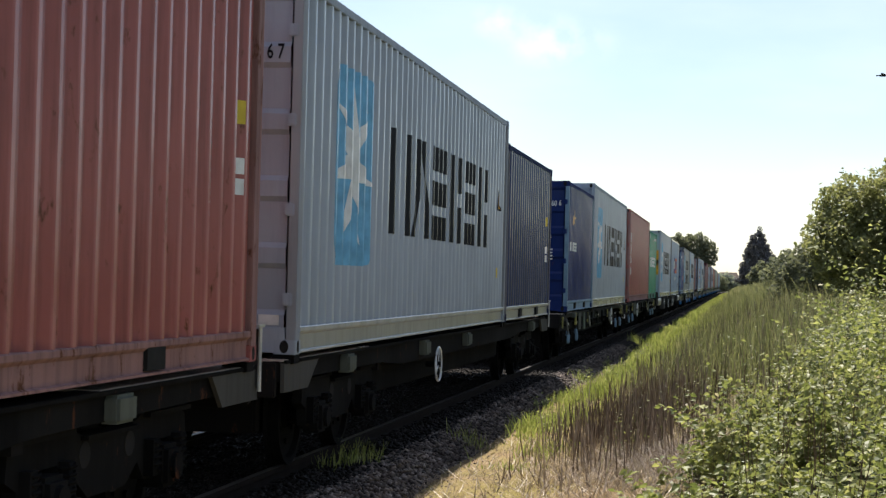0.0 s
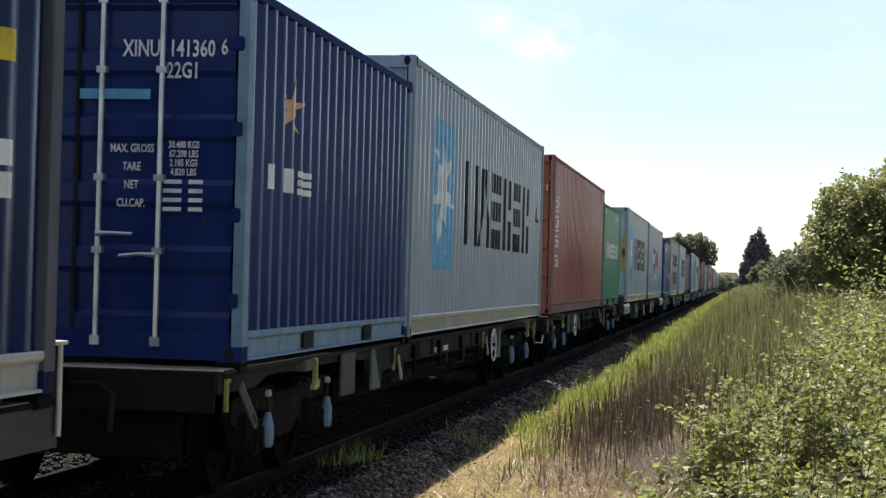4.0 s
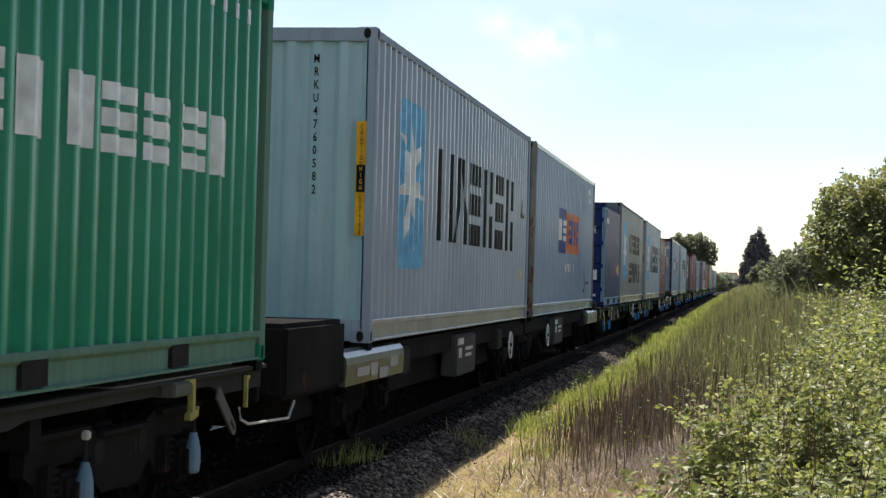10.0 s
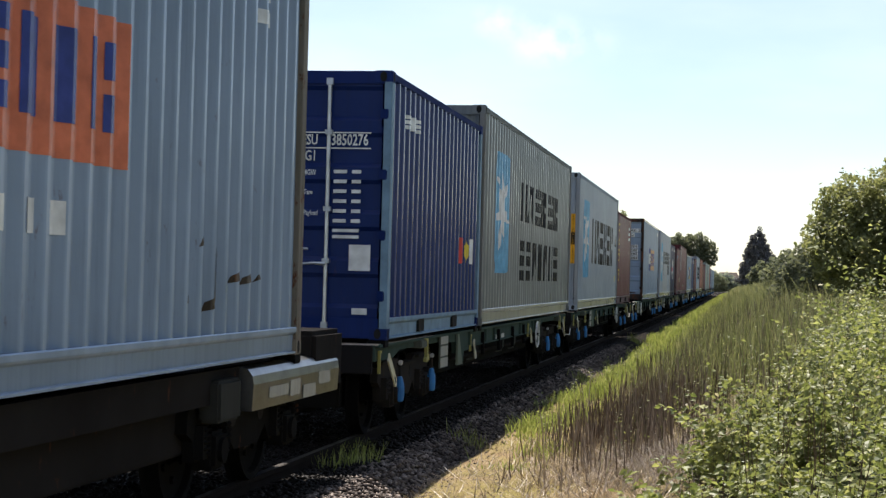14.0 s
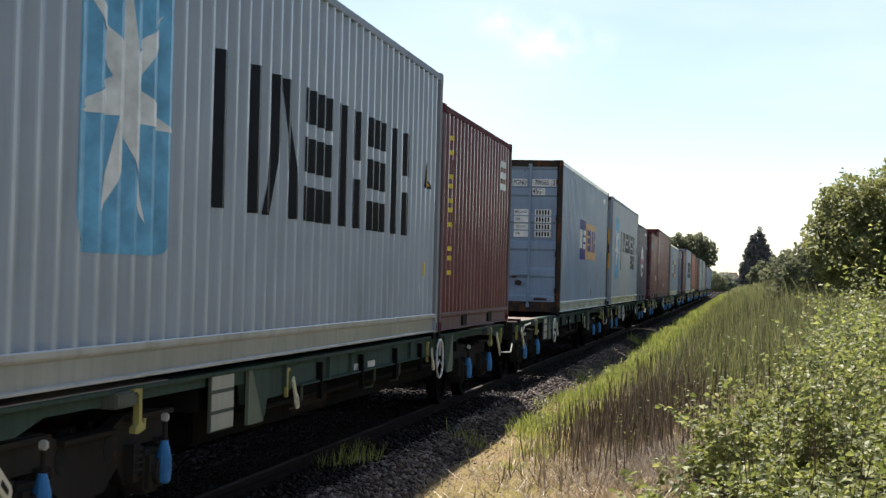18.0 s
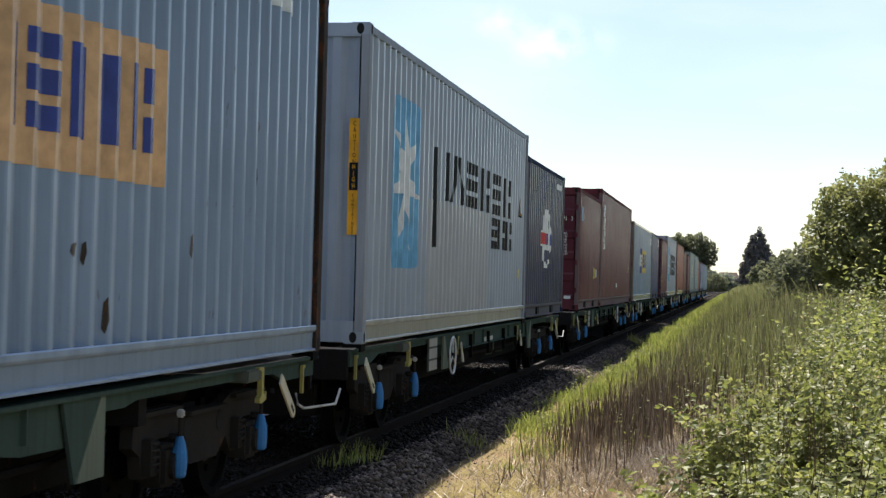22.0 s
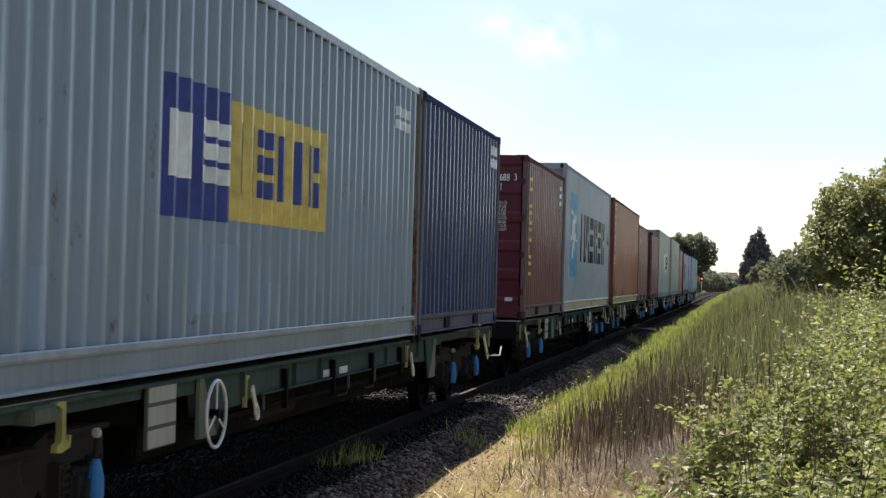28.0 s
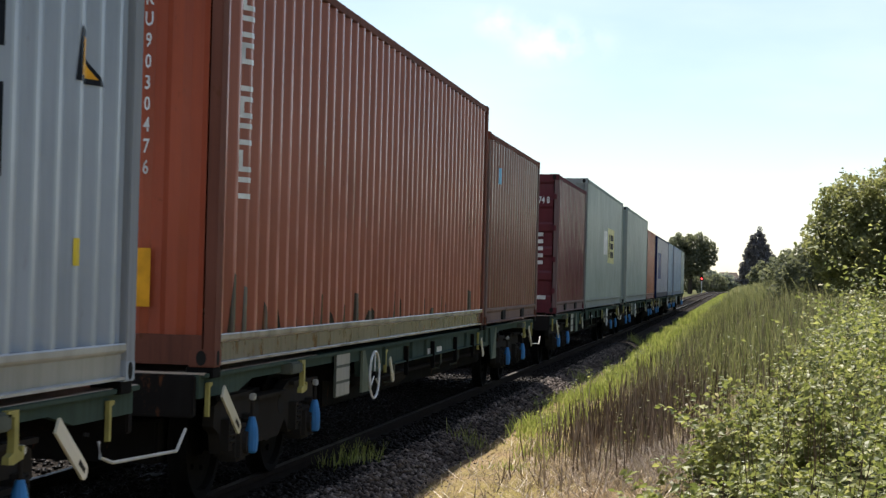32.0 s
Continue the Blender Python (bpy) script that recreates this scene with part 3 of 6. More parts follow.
                part("door_handle", shared(("door_handle", sgn * x), lambda: tube([(sgn * x, -0.04, 0.86 if x < 0.5 else 0.72), (sgn * (x - 0.12 if x > 0.5 else x + 0.12), -0.05, 0.865 if x < 0.5 else 0.725), (sgn * (x - 0.26 if x > 0.5 else x + 0.26), -0.045, 0.86 if x < 0.5 else 0.71)], [0.022, 0.014, 0.014], 6)), rod_colour, door)
            for i in range(4):
                z = 0.42 + i * (height - 0.84) / 3
                part("hinge", shared(("hinge", sgn, round(z, 3)), lambda: box(*sorted((sgn * (HALF - 0.11), sgn * (HALF - 0.03))), -0.012, 0.03, z - 0.05, z + 0.05, 0.01)), fc, door)
    else:
        part("end_sheet", front_sheet(height), colour, c)
    for y in pockets or ():
        part("fork_pocket", shared(("fork_pocket",), lambda: box(HALF - 0.03, HALF + 0.0005, 0, 0.32, 0.04, 0.185)), "rubber", c).location.y = y
    return c


def bottom_rail(length):
    """A rolled channel: a deep web with a lip above and below."""
    pts = [(HALF - 0.06, 0.012), (HALF - 0.001, 0.012), (HALF - 0.001, 0.026), (HALF - 0.026, 0.034), (HALF - 0.026, 0.150), (HALF - 0.004, 0.168), (HALF + 0.002, 0.176),
           (HALF + 0.002, 0.206), (HALF - 0.006, 0.214), (HALF - 0.06, 0.214)]
    return prism(pts, "y", 0.15, length - 0.15)


def roof_sheet(length, height):
    bm = bmesh.new()
    ys, k = [], 0
    n = int((length - 0.3) / 0.21)
    step = (length - 0.3) / n
    for i in range(n):
        ys += [(0.15 + i * step, 0.0), (0.15 + (i + 0.3) * step, 0.0), (0.15 + (i + 0.5) * step, -0.02), (0.15 + (i + 0.8) * step, -0.02)]
    ys.append((length - 0.15, 0.0))
    a = [bm.verts.new((-HALF + 0.04, y, height - 0.016 + d)) for y, d in ys]
    b = [bm.verts.new((HALF - 0.04, y, height - 0.016 + d)) for y, d in ys]
    for i in range(len(ys) - 1):
        bm.faces.new((a[i], b[i], b[i + 1], a[i + 1]))
    return bm


L40, L20, HC, STD = 12.192, 6.058, 2.896, 2.591
TRAIN = []          # (thing, y along the train)


def on_train(thing, y, z=DECK_Z):
    TRAIN.append((thing, y, z))
    thing.matrix_basis = pose(TRACK_X, y - travel(0), z)
    return thing


def emblem(c, height, length=L40, panel="sky blue paint", name="pwsvsv"):
    """Blue panel with a white star, and a row of dark blocks beside it."""
    z = height - 2.896
    part("painted_panel", decal([rounded(1.25, 2.76, 0.70 + z, 2.40 + z)], length), panel, c, "sky-blue painted panel")
    part("painted_star", decal(star(2.0, 1.60 + z, 0.80, 7, 0.95), length, 0.007), "white paint", c, "white painted star")
    if name:
        painted_name(c, length, "black paint", 3.62, 10.50, 1.03 + z, 2.06 + z, name, "black painted block")
    sign = part("warning_label", decal([[(11.24, 1.57), (11.60, 1.57), (11.27, 1.86)]], length, 0.006), "black paint", c, "yellow triangular warning label with a black rim")
    part("label_field", decal([[(11.28, 1.60), (11.53, 1.60), (11.295, 1.80)]], length, 0.008), "yellow sticker", sign)
    part("warning_label", decal([rect(11.25, 11.31, 0.63, 0.77)], length, 0.006), "yellow paint", c, "yellow label")


def caution_strip(c, material="yellow sticker"):
    part("warning_strip", end_plate(0.018, 1.05, 1.15, 0.98, 2.03), material, c, "yellow vertical warning strip")
    part("strip_field", end_plate(0.013, 1.06, 1.14, 1.38, 1.63), "black paint", c)
    writing("CAUTION", "black paint", c, 1.10, 1.98, 0.044, 0.012, "end", True)
    writing("HIGH", material, c, 1.10, 1.59, 0.044, 0.008, "end", True)
    writing("CONTAINER", "black paint", c, 1.10, 1.33, 0.034, 0.012, "end", True, 1.22)


def two_squares(c, right, y=4.10, z0=1.14):
    """Dark blue square with white blocks beside a warm one with dark blocks."""
    part("painted_square", decal([rect(y, y + 1.50, z0, z0 + 0.85)], L40), "ink blue paint", c, "dark blue painted square")
    part("painted_square", decal([rect(y + 1.50, y + 4.12, z0 + 0.02, z0 + 0.82)], L40), right, c, "bright painted square")
    painted_name(c, L40, "white paint", y + 0.02, y + 1.46, z0 + 0.24, z0 + 0.64, "us", "", 0.007)
    painted_name(c, L40, "ink blue paint", y + 1.62, y + 4.0, z0 + 0.20, z0 + 0.68, "psuuv", "", 0.007)


def weight_table(c, words, rows, material="white paint", z=1.62, pitch=0.15, x=0.45, size=0.085, figures=0.72, lines=()):
    """Words of the weights on a door, with their figures beside them; plain bars stand for those that cannot be read."""
    for i, w in enumerate(words):
        end_writing(c, material, [(w, x, z - i * pitch, size)])
    step = pitch * len(words) / rows
    for i, line in enumerate(lines):
        end_writing(c, material, [(line, figures + 0.14, z + 0.028 - i * step, min(0.066, step * 0.80))])
    if len(lines) < rows:
        top = z + 0.04 - len(lines) * step
        end_bars(c, material, figures, figures + 0.13, top, rows - len(lines), step, 0.028)
        end_bars(c, material, figures + 0.18, figures + 0.28, top, rows - len(lines), step, 0.028)


SHORT_FIGURES = ("30.480 KGS", "67.200 LBS", "2.230 KGS", "4.920 LBS", "28.250 KGS", "62.280 LBS", "33.2 CU.M", "1.170 CU.FT")


def roundel(cy, cz, r, n=8):
    return [[(cy + r * 0.95 * math.cos(2 * math.pi * (i + 0.5) / n), cz + r * math.sin(2 * math.pi * (i + 0.5) / n)) for i in range(n)]]


def build_containers():
    pk = (1.75, 3.98)
    c = on_train(container(L40, HC, "red oxide paint", "faded red-oxide corrugated shipping container on a flat wagon", pockets=(6.6, 9.9)), -103.54)
    painted_column(c, L40, "white paint", 11.05, 11.13, 0.95, 2.5, 11)
    side_bars(c, L40, "yellow paint", 11.72, 1.62, 1, 0.09, 0.16)
    side_bars(c, L40, "white paint", 11.72, 1.28, 2, 0.09, 0.11, 0.14)
    c = on_train(container(L40, HC, "grey paint", "light grey corrugated container with a white star on blue", "door", rod_colour="grey paint"), -90.25)
    emblem(c, HC)
    end_writing(c, "black paint", [("6 7", 1.0, 2.31, 0.12)])
    end_bars(c, "white paint", 0.92, 1.08, 0.30, 1, 0.1, 0.08)
    c = on_train(container(L20, STD, "navy paint", "short navy-blue corrugated shipping container on a flat wagon", "door", None, pk), -78.0)
    for o in [k for k in c.children if k.name.split(".")[0] == "bottom_rail"]:
        o.material_slots[0].material = MAT["warm grey paint"]
    side_bars(c, L20, "yellow paint", 5.37, 1.56, 1, 0.12, 0.15)
    side_bars(c, L20, "white paint", 5.37, 1.08, 2, 0.10, 0.12, 0.15)
    c = on_train(container(L20, STD, "blue paint", "short bright-blue container with white door lettering", "door", None, pk), -68.65)
    end_writing(c, "white paint", [("XINU", 0.45, 2.135, 0.12), ("141360", 0.81, 2.135, 0.12), ("6", 1.04, 2.145, 0.11), ("22G1", 0.75, 1.985, 0.115)])
    end_bars(c, "sky blue paint", 0.0, 0.52, 1.86, 1, 0.1, 0.07)
    weight_table(c, ("MAX. GROSS", "TARE", "NET", "CU.CAP."), 8, z=1.45, pitch=0.125, x=0.40, size=0.06, figures=0.63, lines=("30.480 KGS", "67.200 LBS", "2.185 KGS", "4.820 LBS"))
    part("painted_star", decal(star(1.3, 1.86, 0.22, 5, 1.6), L20, 0.005), "pale orange paint", c, "faded orange star mark")
    painted_name(c, L20, "white paint", 0.56, 1.94, 1.22, 1.40, "uus")
    c = on_train(container(L40, HC, "grey paint", "light grey corrugated container with a white star on blue", "front", "grey paint"), -62.48)
    emblem(c, HC)
    c = on_train(container(L40, HC, "red oxide paint", "faded brick-red corrugated container with orange doors", "door"), -48.47)
    painted_column(c, L40, "white paint", 0.52, 0.98, 0.85, 2.3, 8)
    for o in [k for k in c.children if k.name.split(".")[0] == "door"]:
        o.material_slots[0].material = MAT["worn orange paint"]
    end_writing(c, "white paint", [("2249", 0.86, 2.29, 0.115), ("5", 1.09, 2.29, 0.105), ("45G1", 0.76, 2.13, 0.11)])
    for i, line in enumerate(("30.480 KGS", "67.200 LBS", "3.950 KGS", "8.710 LBS", "26.530 KGS", "58.490 LBS", "76.3 Cu.M", "2.695 Cu.Ft")):
        end_writing(c, "white paint", [(line, 0.84, 1.72 - i * 0.085, 0.062)])
    part("paper_label", end_plate(0.026, 0.70, 0.95, 0.82, 1.05), "dusty white paint", c, "square pale paper label")
    end_bars(c, "white paint", 0.75, 1.0, 0.27, 1, 0.1, 0.07)
    side_bars(c, L40, "white paint", 11.3, 2.62, 2, 0.2, 0.13, 0.2)
    c = on_train(container(L20, STD, "green paint", "short green corrugated container with white painted blocks", "front", None, pk), -36.2)
    painted_name(c, L20, "white paint", 0.95, 5.25, 1.24, 1.62, "suusssu", "white painted block")
    side_bars(c, L20, "white paint", 0.66, 2.34, 1, 0.12, 0.14)
    for i in range(5):
        side_bars(c, L20, "white paint", 4.3 + 0.28 * i, 2.30, 1, 0.12, 0.10)
    c = on_train(container(L40, HC, "pale blue paint", "pale blue container with a grey side and yellow warning strip", "front", "grey paint"), -26.55)
    for o in [k for k in c.children if k.name.startswith("side_sheet")]:
        o.material_slots[0].material = MAT["grey paint"]
    emblem(c, HC)
    caution_strip(c)
    writing("MRKU4760582", "black paint", c, 0.66, 2.60, 0.085, 0.010, "end", True, 1.42)
    c = on_train(container(L40, HC, "blue grey paint", "scuffed blue-grey container with a blue and orange emblem", "front", "rusty cream paint"), -13.6)
    for o in [k for k in c.children if k.name.split(".")[0] in ("bottom_rail", "top_rail")]:
        o.material_slots[0].material = MAT["blue grey paint" if o.name.startswith("bottom") else "dark rusty paint"]
    two_squares(c, "orange paint")
    painted_name(c, L40, "white paint", 5.45, 7.45, 0.78, 0.95, "wwuuuu")
    side_bars(c, L40, "white paint", 10.5, 2.55, 1, 0.7, 0.12)
    side_bars(c, L40, "white paint", 10.9, 2.37, 1, 0.3, 0.10)
    for y0, y1, z0, z1 in ((9.58, 9.72, 0.77, 0.85), (9.90, 10.0, 0.42, 0.80), (9.34, 9.50, 0.42, 0.50), (9.78, 9.92, 0.36, 0.45), (10.34, 10.48, 0.54, 0.62), (10.62, 10.76, 0.53, 0.61), (10.92, 11.0, 0.55, 0.61)):
        part("rust_stain", decal([[(y0, z0), (y1, z0 + 0.02), (y1 - 0.02, z1), (y0 + 0.03, z1 - 0.03)]], L40, 0.004), "dark rusty paint", c, "dark rust stain")
    c = on_train(container(L20, STD, "blue paint", "short deep-blue container with white-lettered doors", "door", None, pk), 1.93)
    end_writing(c, "white paint", [("3850276", 0.81, 1.915, 0.115), ("GESU", 0.38, 1.915, 0.105), ("22G1", 0.38, 1.76, 0.105), ("MGW", 0.42, 1.60, 0.055), ("Tare", 0.41, 1.41, 0.05), ("Payload", 0.44, 1.21, 0.05)])
    end_bars(c, "white paint", 0.28, 1.02, 1.845, 1, 0.1, 0.012)
    end_bars(c, "white paint", 0.28, 1.02, 1.995, 1, 0.1, 0.012)
    end_bars(c, "white paint", 0.66, 0.79, 1.63, 6, 0.095, 0.034)
    end_bars(c, "white paint", 0.84, 0.93, 1.63, 6, 0.095, 0.034)
    end_bars(c, "white paint", 0.66, 0.92, 1.06, 2, 0.06, 0.03)
    part("paper_label", end_plate(0.026, 0.83, 1.04, 0.66, 0.91), "white paint", c, "square white paper label")
    end_bars(c, "white paint", 0.87, 1.02, 0.30, 1, 0.1, 0.06)
    painted_name(c, L20, "white paint", 0.75, 1.75, 2.11, 2.25, "sus")
    for k, m in enumerate(("logo red paint", "yellow paint", "white paint")):
        part("painted_mark", decal(roundel(4.55 + 0.45 * k, 0.95, 0.17), L20), m, c)
    c = on_train(container(L40, HC, "dull grey paint", "dull grey container with two rows of dark blocks", "front"), 8.2)
    part("painted_panel", decal([rounded(1.25, 2.76, 0.70, 2.40)], L40), "sky blue paint", c, "sky-blue painted panel")
    part("painted_star", decal(star(2.0, 1.60, 0.80, 7, 0.95), L40, 0.007), "white paint", c, "white painted star")
    painted_name(c, L40, "black paint", 4.05, 9.95, 1.52, 2.12, "pwsvsv", "black painted block")
    painted_name(c, L40, "black paint", 4.05, 9.95, 0.60, 1.22, "sswuwps", "black painted block")
    part("warning_label", decal([rect(11.94, 12.02, 0.62, 0.79)], L40, 0.006), "yellow paint", c, "yellow label")
    part("warning_label", decal([[(11.96, 1.93), (12.05, 1.93), (11.97, 2.08)]], L40, 0.006), "pale yellow paint", c, "pale triangular label")
    c = on_train(container(L40, HC, "grey paint", "light grey container with a star and an orange warning strip", "front"), 22.28)
    emblem(c, HC)
    caution_strip(c)
    writing("KU4527210", "black paint", c, 0.76, 2.42, 0.095, 0.010, "end", True, 1.5)
    side_bars(c, L40, "white paint", 11.0, 0.35, 1, 0.15, 0.17)
    c = on_train(container(L20, STD, "maroon paint", "short dark-maroon container with yellow vertical blocks", "front", None, pk), 34.6)
    painted_column(c, L20, "yellow paint", 0.57, 0.80, 0.62, 2.3, 6)
    side_bars(c, L20, "white paint", 5.1, 2.2, 3, 0.35, 0.09, 0.16)
    c = on_train(container(L40, HC, "blue grey paint", "battered blue-grey container with rusty door edges", "door", "dark rusty paint", rod_colour="blue grey paint"), 48.2)
    for o in [k for k in c.children if k.name.split(".")[0] in ("bottom_rail", "top_rail")]:
        o.material_slots[0].material = MAT["blue grey paint" if o.name.startswith("bottom") else "dark rusty paint"]
    two_squares(c, "pale orange paint", 4.10, 1.08)
    for y, z, w, h in ((7.02, 0.66, 0.04, 0.10), (6.80, 0.70, 0.05, 0.05), (8.75, 0.72, 0.035, 0.13), (7.32, 0.30, 0.05, 0.17), (7.18, 0.36, 0.03, 0.10), (5.2, 0.8, 0.04, 0.10), (10.2, 1.25, 0.025, 0.10), (9.75, 1.02, 0.05, 0.04), (3.1, 0.55, 0.05, 0.16), (8.9, 1.28, 0.03, 0.05)):
        part("rust_stain", decal([[(y, z), (y + 0.5 * w, z - 0.03), (y + w, z + 0.04), (y + 0.8 * w, z + h), (y + 0.2 * w, z + 0.8 * h)]], L40, 0.004), "dark rusty paint", c, "dark rust stain")
    side_bars(c, L40, "white paint", 10.5, 2.55, 1, 0.7, 0.12)
    part("emblem_plate", end_plate(0.024, -1.03, -0.75, 2.37, 2.54), "ink blue paint", c, "dark blue emblem plate")
    part("emblem_plate", end_plate(0.024, -0.75, -0.15, 2.35, 2.52), "pale yellow paint", c, "pale yellow emblem plate")
    end_bars(c, "white paint", -1.00, -0.78, 2.48, 1, 0.1, 0.06, 0.018)
    end_bars(c, "black paint", -0.70, -0.20, 2.46, 1, 0.1, 0.06, 0.018)
    part("paper_label", end_plate(0.024, -0.48, -0.29, 2.12, 2.33), "white paint", c, "square white paper label")
    for x0, x1, z0, z1 in ((0.27, 0.55, 2.39, 2.53), (0.64, 1.01, 2.39, 2.53), (1.02, 1.10, 2.39, 2.53), (0.65, 0.89, 2.23, 2.36)):
        part("number_plate_field", end_plate(0.026, x0, x1, z0, z1), "white paint", c)
    end_writing(c, "black paint", [("PONU", 0.41, 2.46, 0.098), ("709585", 0.825, 2.46, 0.098), ("2", 1.06, 2.46, 0.098), ("45G1", 0.77, 2.295, 0.105)], 0.0205)
    for i, w in enumerate(("MAX. GROSS", "TARE", "PAYLOAD", "CUBE")):
        part("weight_label", end_plate(0.026, 0.31, 0.60, 1.84 - i * 0.137, 1.955 - i * 0.137), "white paint", c)
        part("weight_label", end_plate(0.026, 0.71, 1.02, 1.84 - i * 0.137, 1.955 - i * 0.137), "white paint", c)
        end_writing(c, "dark steel", [(w, 0.44 if len(w) > 5 else 0.385, 1.90 - i * 0.137, 0.042)], 0.0205)
        for k in range(5):
            part("figure_bar", end_plate(0.0215, 0.735 + 0.055 * k, 0.765 + 0.055 * k, 1.855 - i * 0.137, 1.94 - i * 0.137), "dark steel", c)
    part("paper_label", end_plate(0.024, -0.54, -0.25, 0.44, 0.52), "white paint", c)
    for pts in ([(-1.02, 0.78), (-0.86, 0.76), (-0.82, 0.83), (-0.95, 0.86)], [(-1.05, 0.60), (-0.92, 0.58), (-0.90, 0.64), (-1.03, 0.66)], [(0.36, 0.52), (0.46, 0.50), (0.50, 0.57), (0.41, 0.62), (0.35, 0.58)],
                [(0.30, 0.64), (0.40, 0.66), (0.39, 0.69), (0.29, 0.68)], [(-0.40, 0.24), (-0.25, 0.23), (-0.24, 0.29), (-0.38, 0.31)], [(0.70, 0.23), (0.98, 0.23), (0.96, 0.27), (0.74, 0.28)], [(-1.0, 0.24), (-0.75, 0.23), (-0.78, 0.30), (-0.98, 0.33)]):
        part("rust_stain", prism(pts, "y", 0.024, 0.028), "dark rusty paint", c, "dark rust patch")
    c = on_train(container(L40, HC, "grey paint", "light grey container with patched star emblem and warning strip", "front"), 62.0)
    emblem(c, HC, name="")
    painted_name(c, L40, "black paint", 3.62, 10.50, 1.50, 2.06, "pwsvsv", "black painted block")
    painted_name(c, L40, "black paint", 8.2, 10.50, 1.03, 1.45, "svv", "black painted block")
    part("painted_block", decal([rect(3.64, 3.9, 0.95, 2.06)], L40, 0.006), "black paint", c)
    part("repair_patch", decal([rect(3.4, 8.1, 0.21, 1.48)], L40, 0.004), "patch grey paint", c, "plainer grey repainted patch")
    caution_strip(c)
    c = on_train(container(L20, STD, "dark navy paint", "short navy container with a round white emblem", "front", None, pk), 74.2)
    part("painted_emblem", decal([[(3.1 + 0.74 * math.cos(a), 1.34 + 0.53 * math.sin(a)) for a in [math.pi * (i + 0.5) / 6 for i in range(12)]]], L20), "white paint", c, "round white emblem")
    part("painted_block", decal([rect(2.22, 4.0, 1.20, 1.47)], L20, 0.005), "white paint", c)
    for y0, y1, z0, z1 in ((2.72, 2.88, 1.52, 1.70), (3.02, 3.16, 1.55, 1.80), (3.30, 3.46, 1.52, 1.66), (2.76, 2.96, 0.94, 1.14), (3.10, 3.24, 0.90, 1.14), (3.38, 3.52, 0.98, 1.14)):
        part("painted_block", decal([rect(y0, y1, z0, z1)], L20, 0.006), "dark navy paint", c)
    for y0, y1, m in ((2.30, 2.52, "logo red paint"), (2.58, 2.78, "logo red paint"), (2.84, 3.02, "logo red paint"), (3.14, 3.24, "ink blue paint"), (3.32, 3.42, "ink blue paint"), (3.50, 3.60, "ink blue paint"), (3.70, 3.92, "ink blue paint")):
        part("painted_block", decal([rect(y0, y1, 1.235, 1.435)], L20, 0.007), m, c)
    side_bars(c, L20, "white paint", 4.7, 2.3, 1, 0.9, 0.10)
    c = on_train(container(L20, STD, "maroon paint", "short maroon container with white-lettered doors", "door", None, pk), 83.57)
    end_writing(c, "white paint", [("BSIU", 0.42, 1.925, 0.105), ("10271", 0.84, 1.925, 0.105), ("3", 1.06, 1.925, 0.095), ("22G1", 0.77, 1.785, 0.105)])
    weight_table(c, ("MAX. WT.", "TARE WT.", "PAYLOAD", "CU. CAP."), 8, z=1.585, pitch=0.125, x=0.395, size=0.072, lines=SHORT_FIGURES)
    end_bars(c, "white paint", 0.92, 1.06, 0.30, 1, 0.1, 0.065)
    end_bars(c, "white paint", 0.0, 0.10, 1.40, 1, 0.1, 0.06)
    part("painted_panel", decal([rect(0.77, 1.21, 1.92, 2.22)], L20), "sky blue paint", c)
    part("painted_mark", decal(roundel(4.25, 0.80, 0.16, 6), L20), "yellow paint", c)
    part("painted_mark", decal(roundel(4.75, 0.80, 0.16, 6), L20), "white paint", c)
    c = on_train(container(L40, HC, "maroon paint", "long weathered maroon corrugated shipping container", "front"), 89.7)
    painted_column(c, L40, "white paint", 0.95, 1.30, 1.42, 2.55, 7)
    side_bars(c, L40, "white paint", 5.9, 0.46, 1, 0.3, 0.12)
    side_bars(c, L40, "yellow paint", 11.0, 0.9, 1, 0.25, 0.18)
    c = on_train(container(L40, STD, "pale blue grey paint", "patched blue-grey container with a blue and yellow emblem", "front", "rusty cream paint"), 103.45)
    for o in [k for k in c.children if k.name.split(".")[0] in ("bottom_rail", "top_rail")]:
        o.material_slots[0].material = MAT["pale blue grey paint" if o.name.startswith("bottom") else "dark rusty paint"]
    two_squares(c, "mustard paint", 3.82, 0.94)
    part("number_plate_field", end_plate(0.018, 0.72, 0.94, 2.18, 2.31), "white paint", c)
    end_writing(c, "black paint", [("7 5", 0.83, 2.245, 0.11)], 0.0125)
    side_bars(c, L40, "white paint", 10.75, 2.2, 2, 0.8, 0.09, 0.13)
    for y0, y1, z0, z1 in ((1.35, 1.75, 0.5, 1.25), (1.9, 2.2, 0.22, 0.62), (4.5, 5.6, 0.35, 0.8), (6.1, 6.4, 0.3, 0.55)):
        part("repair_patch", decal([rect(y0, y1, z0, z1)], L40, 0.004), "blue grey paint", c, "darker repainted patch")
    c = on_train(container(L20, STD, "faded navy paint", "short faded navy-blue corrugated shipping container on a flat wagon", "front", None, pk), 115.75)
    side_bars(c, L20, "white paint", 5.3, 2.3, 2, 0.45, 0.12, 0.17)
    c = on_train(container(L20, STD, "maroon paint", "short maroon container with yellow vertical blocks and lettered doors", "door", None, pk), 125.08)
    end_writing(c, "white paint", [("GLDU", 0.36, 2.225, 0.12), ("341688", 0.77, 2.225, 0.12), ("3", 1.03, 2.23, 0.11), ("22G1", 0.71, 2.075, 0.11)])
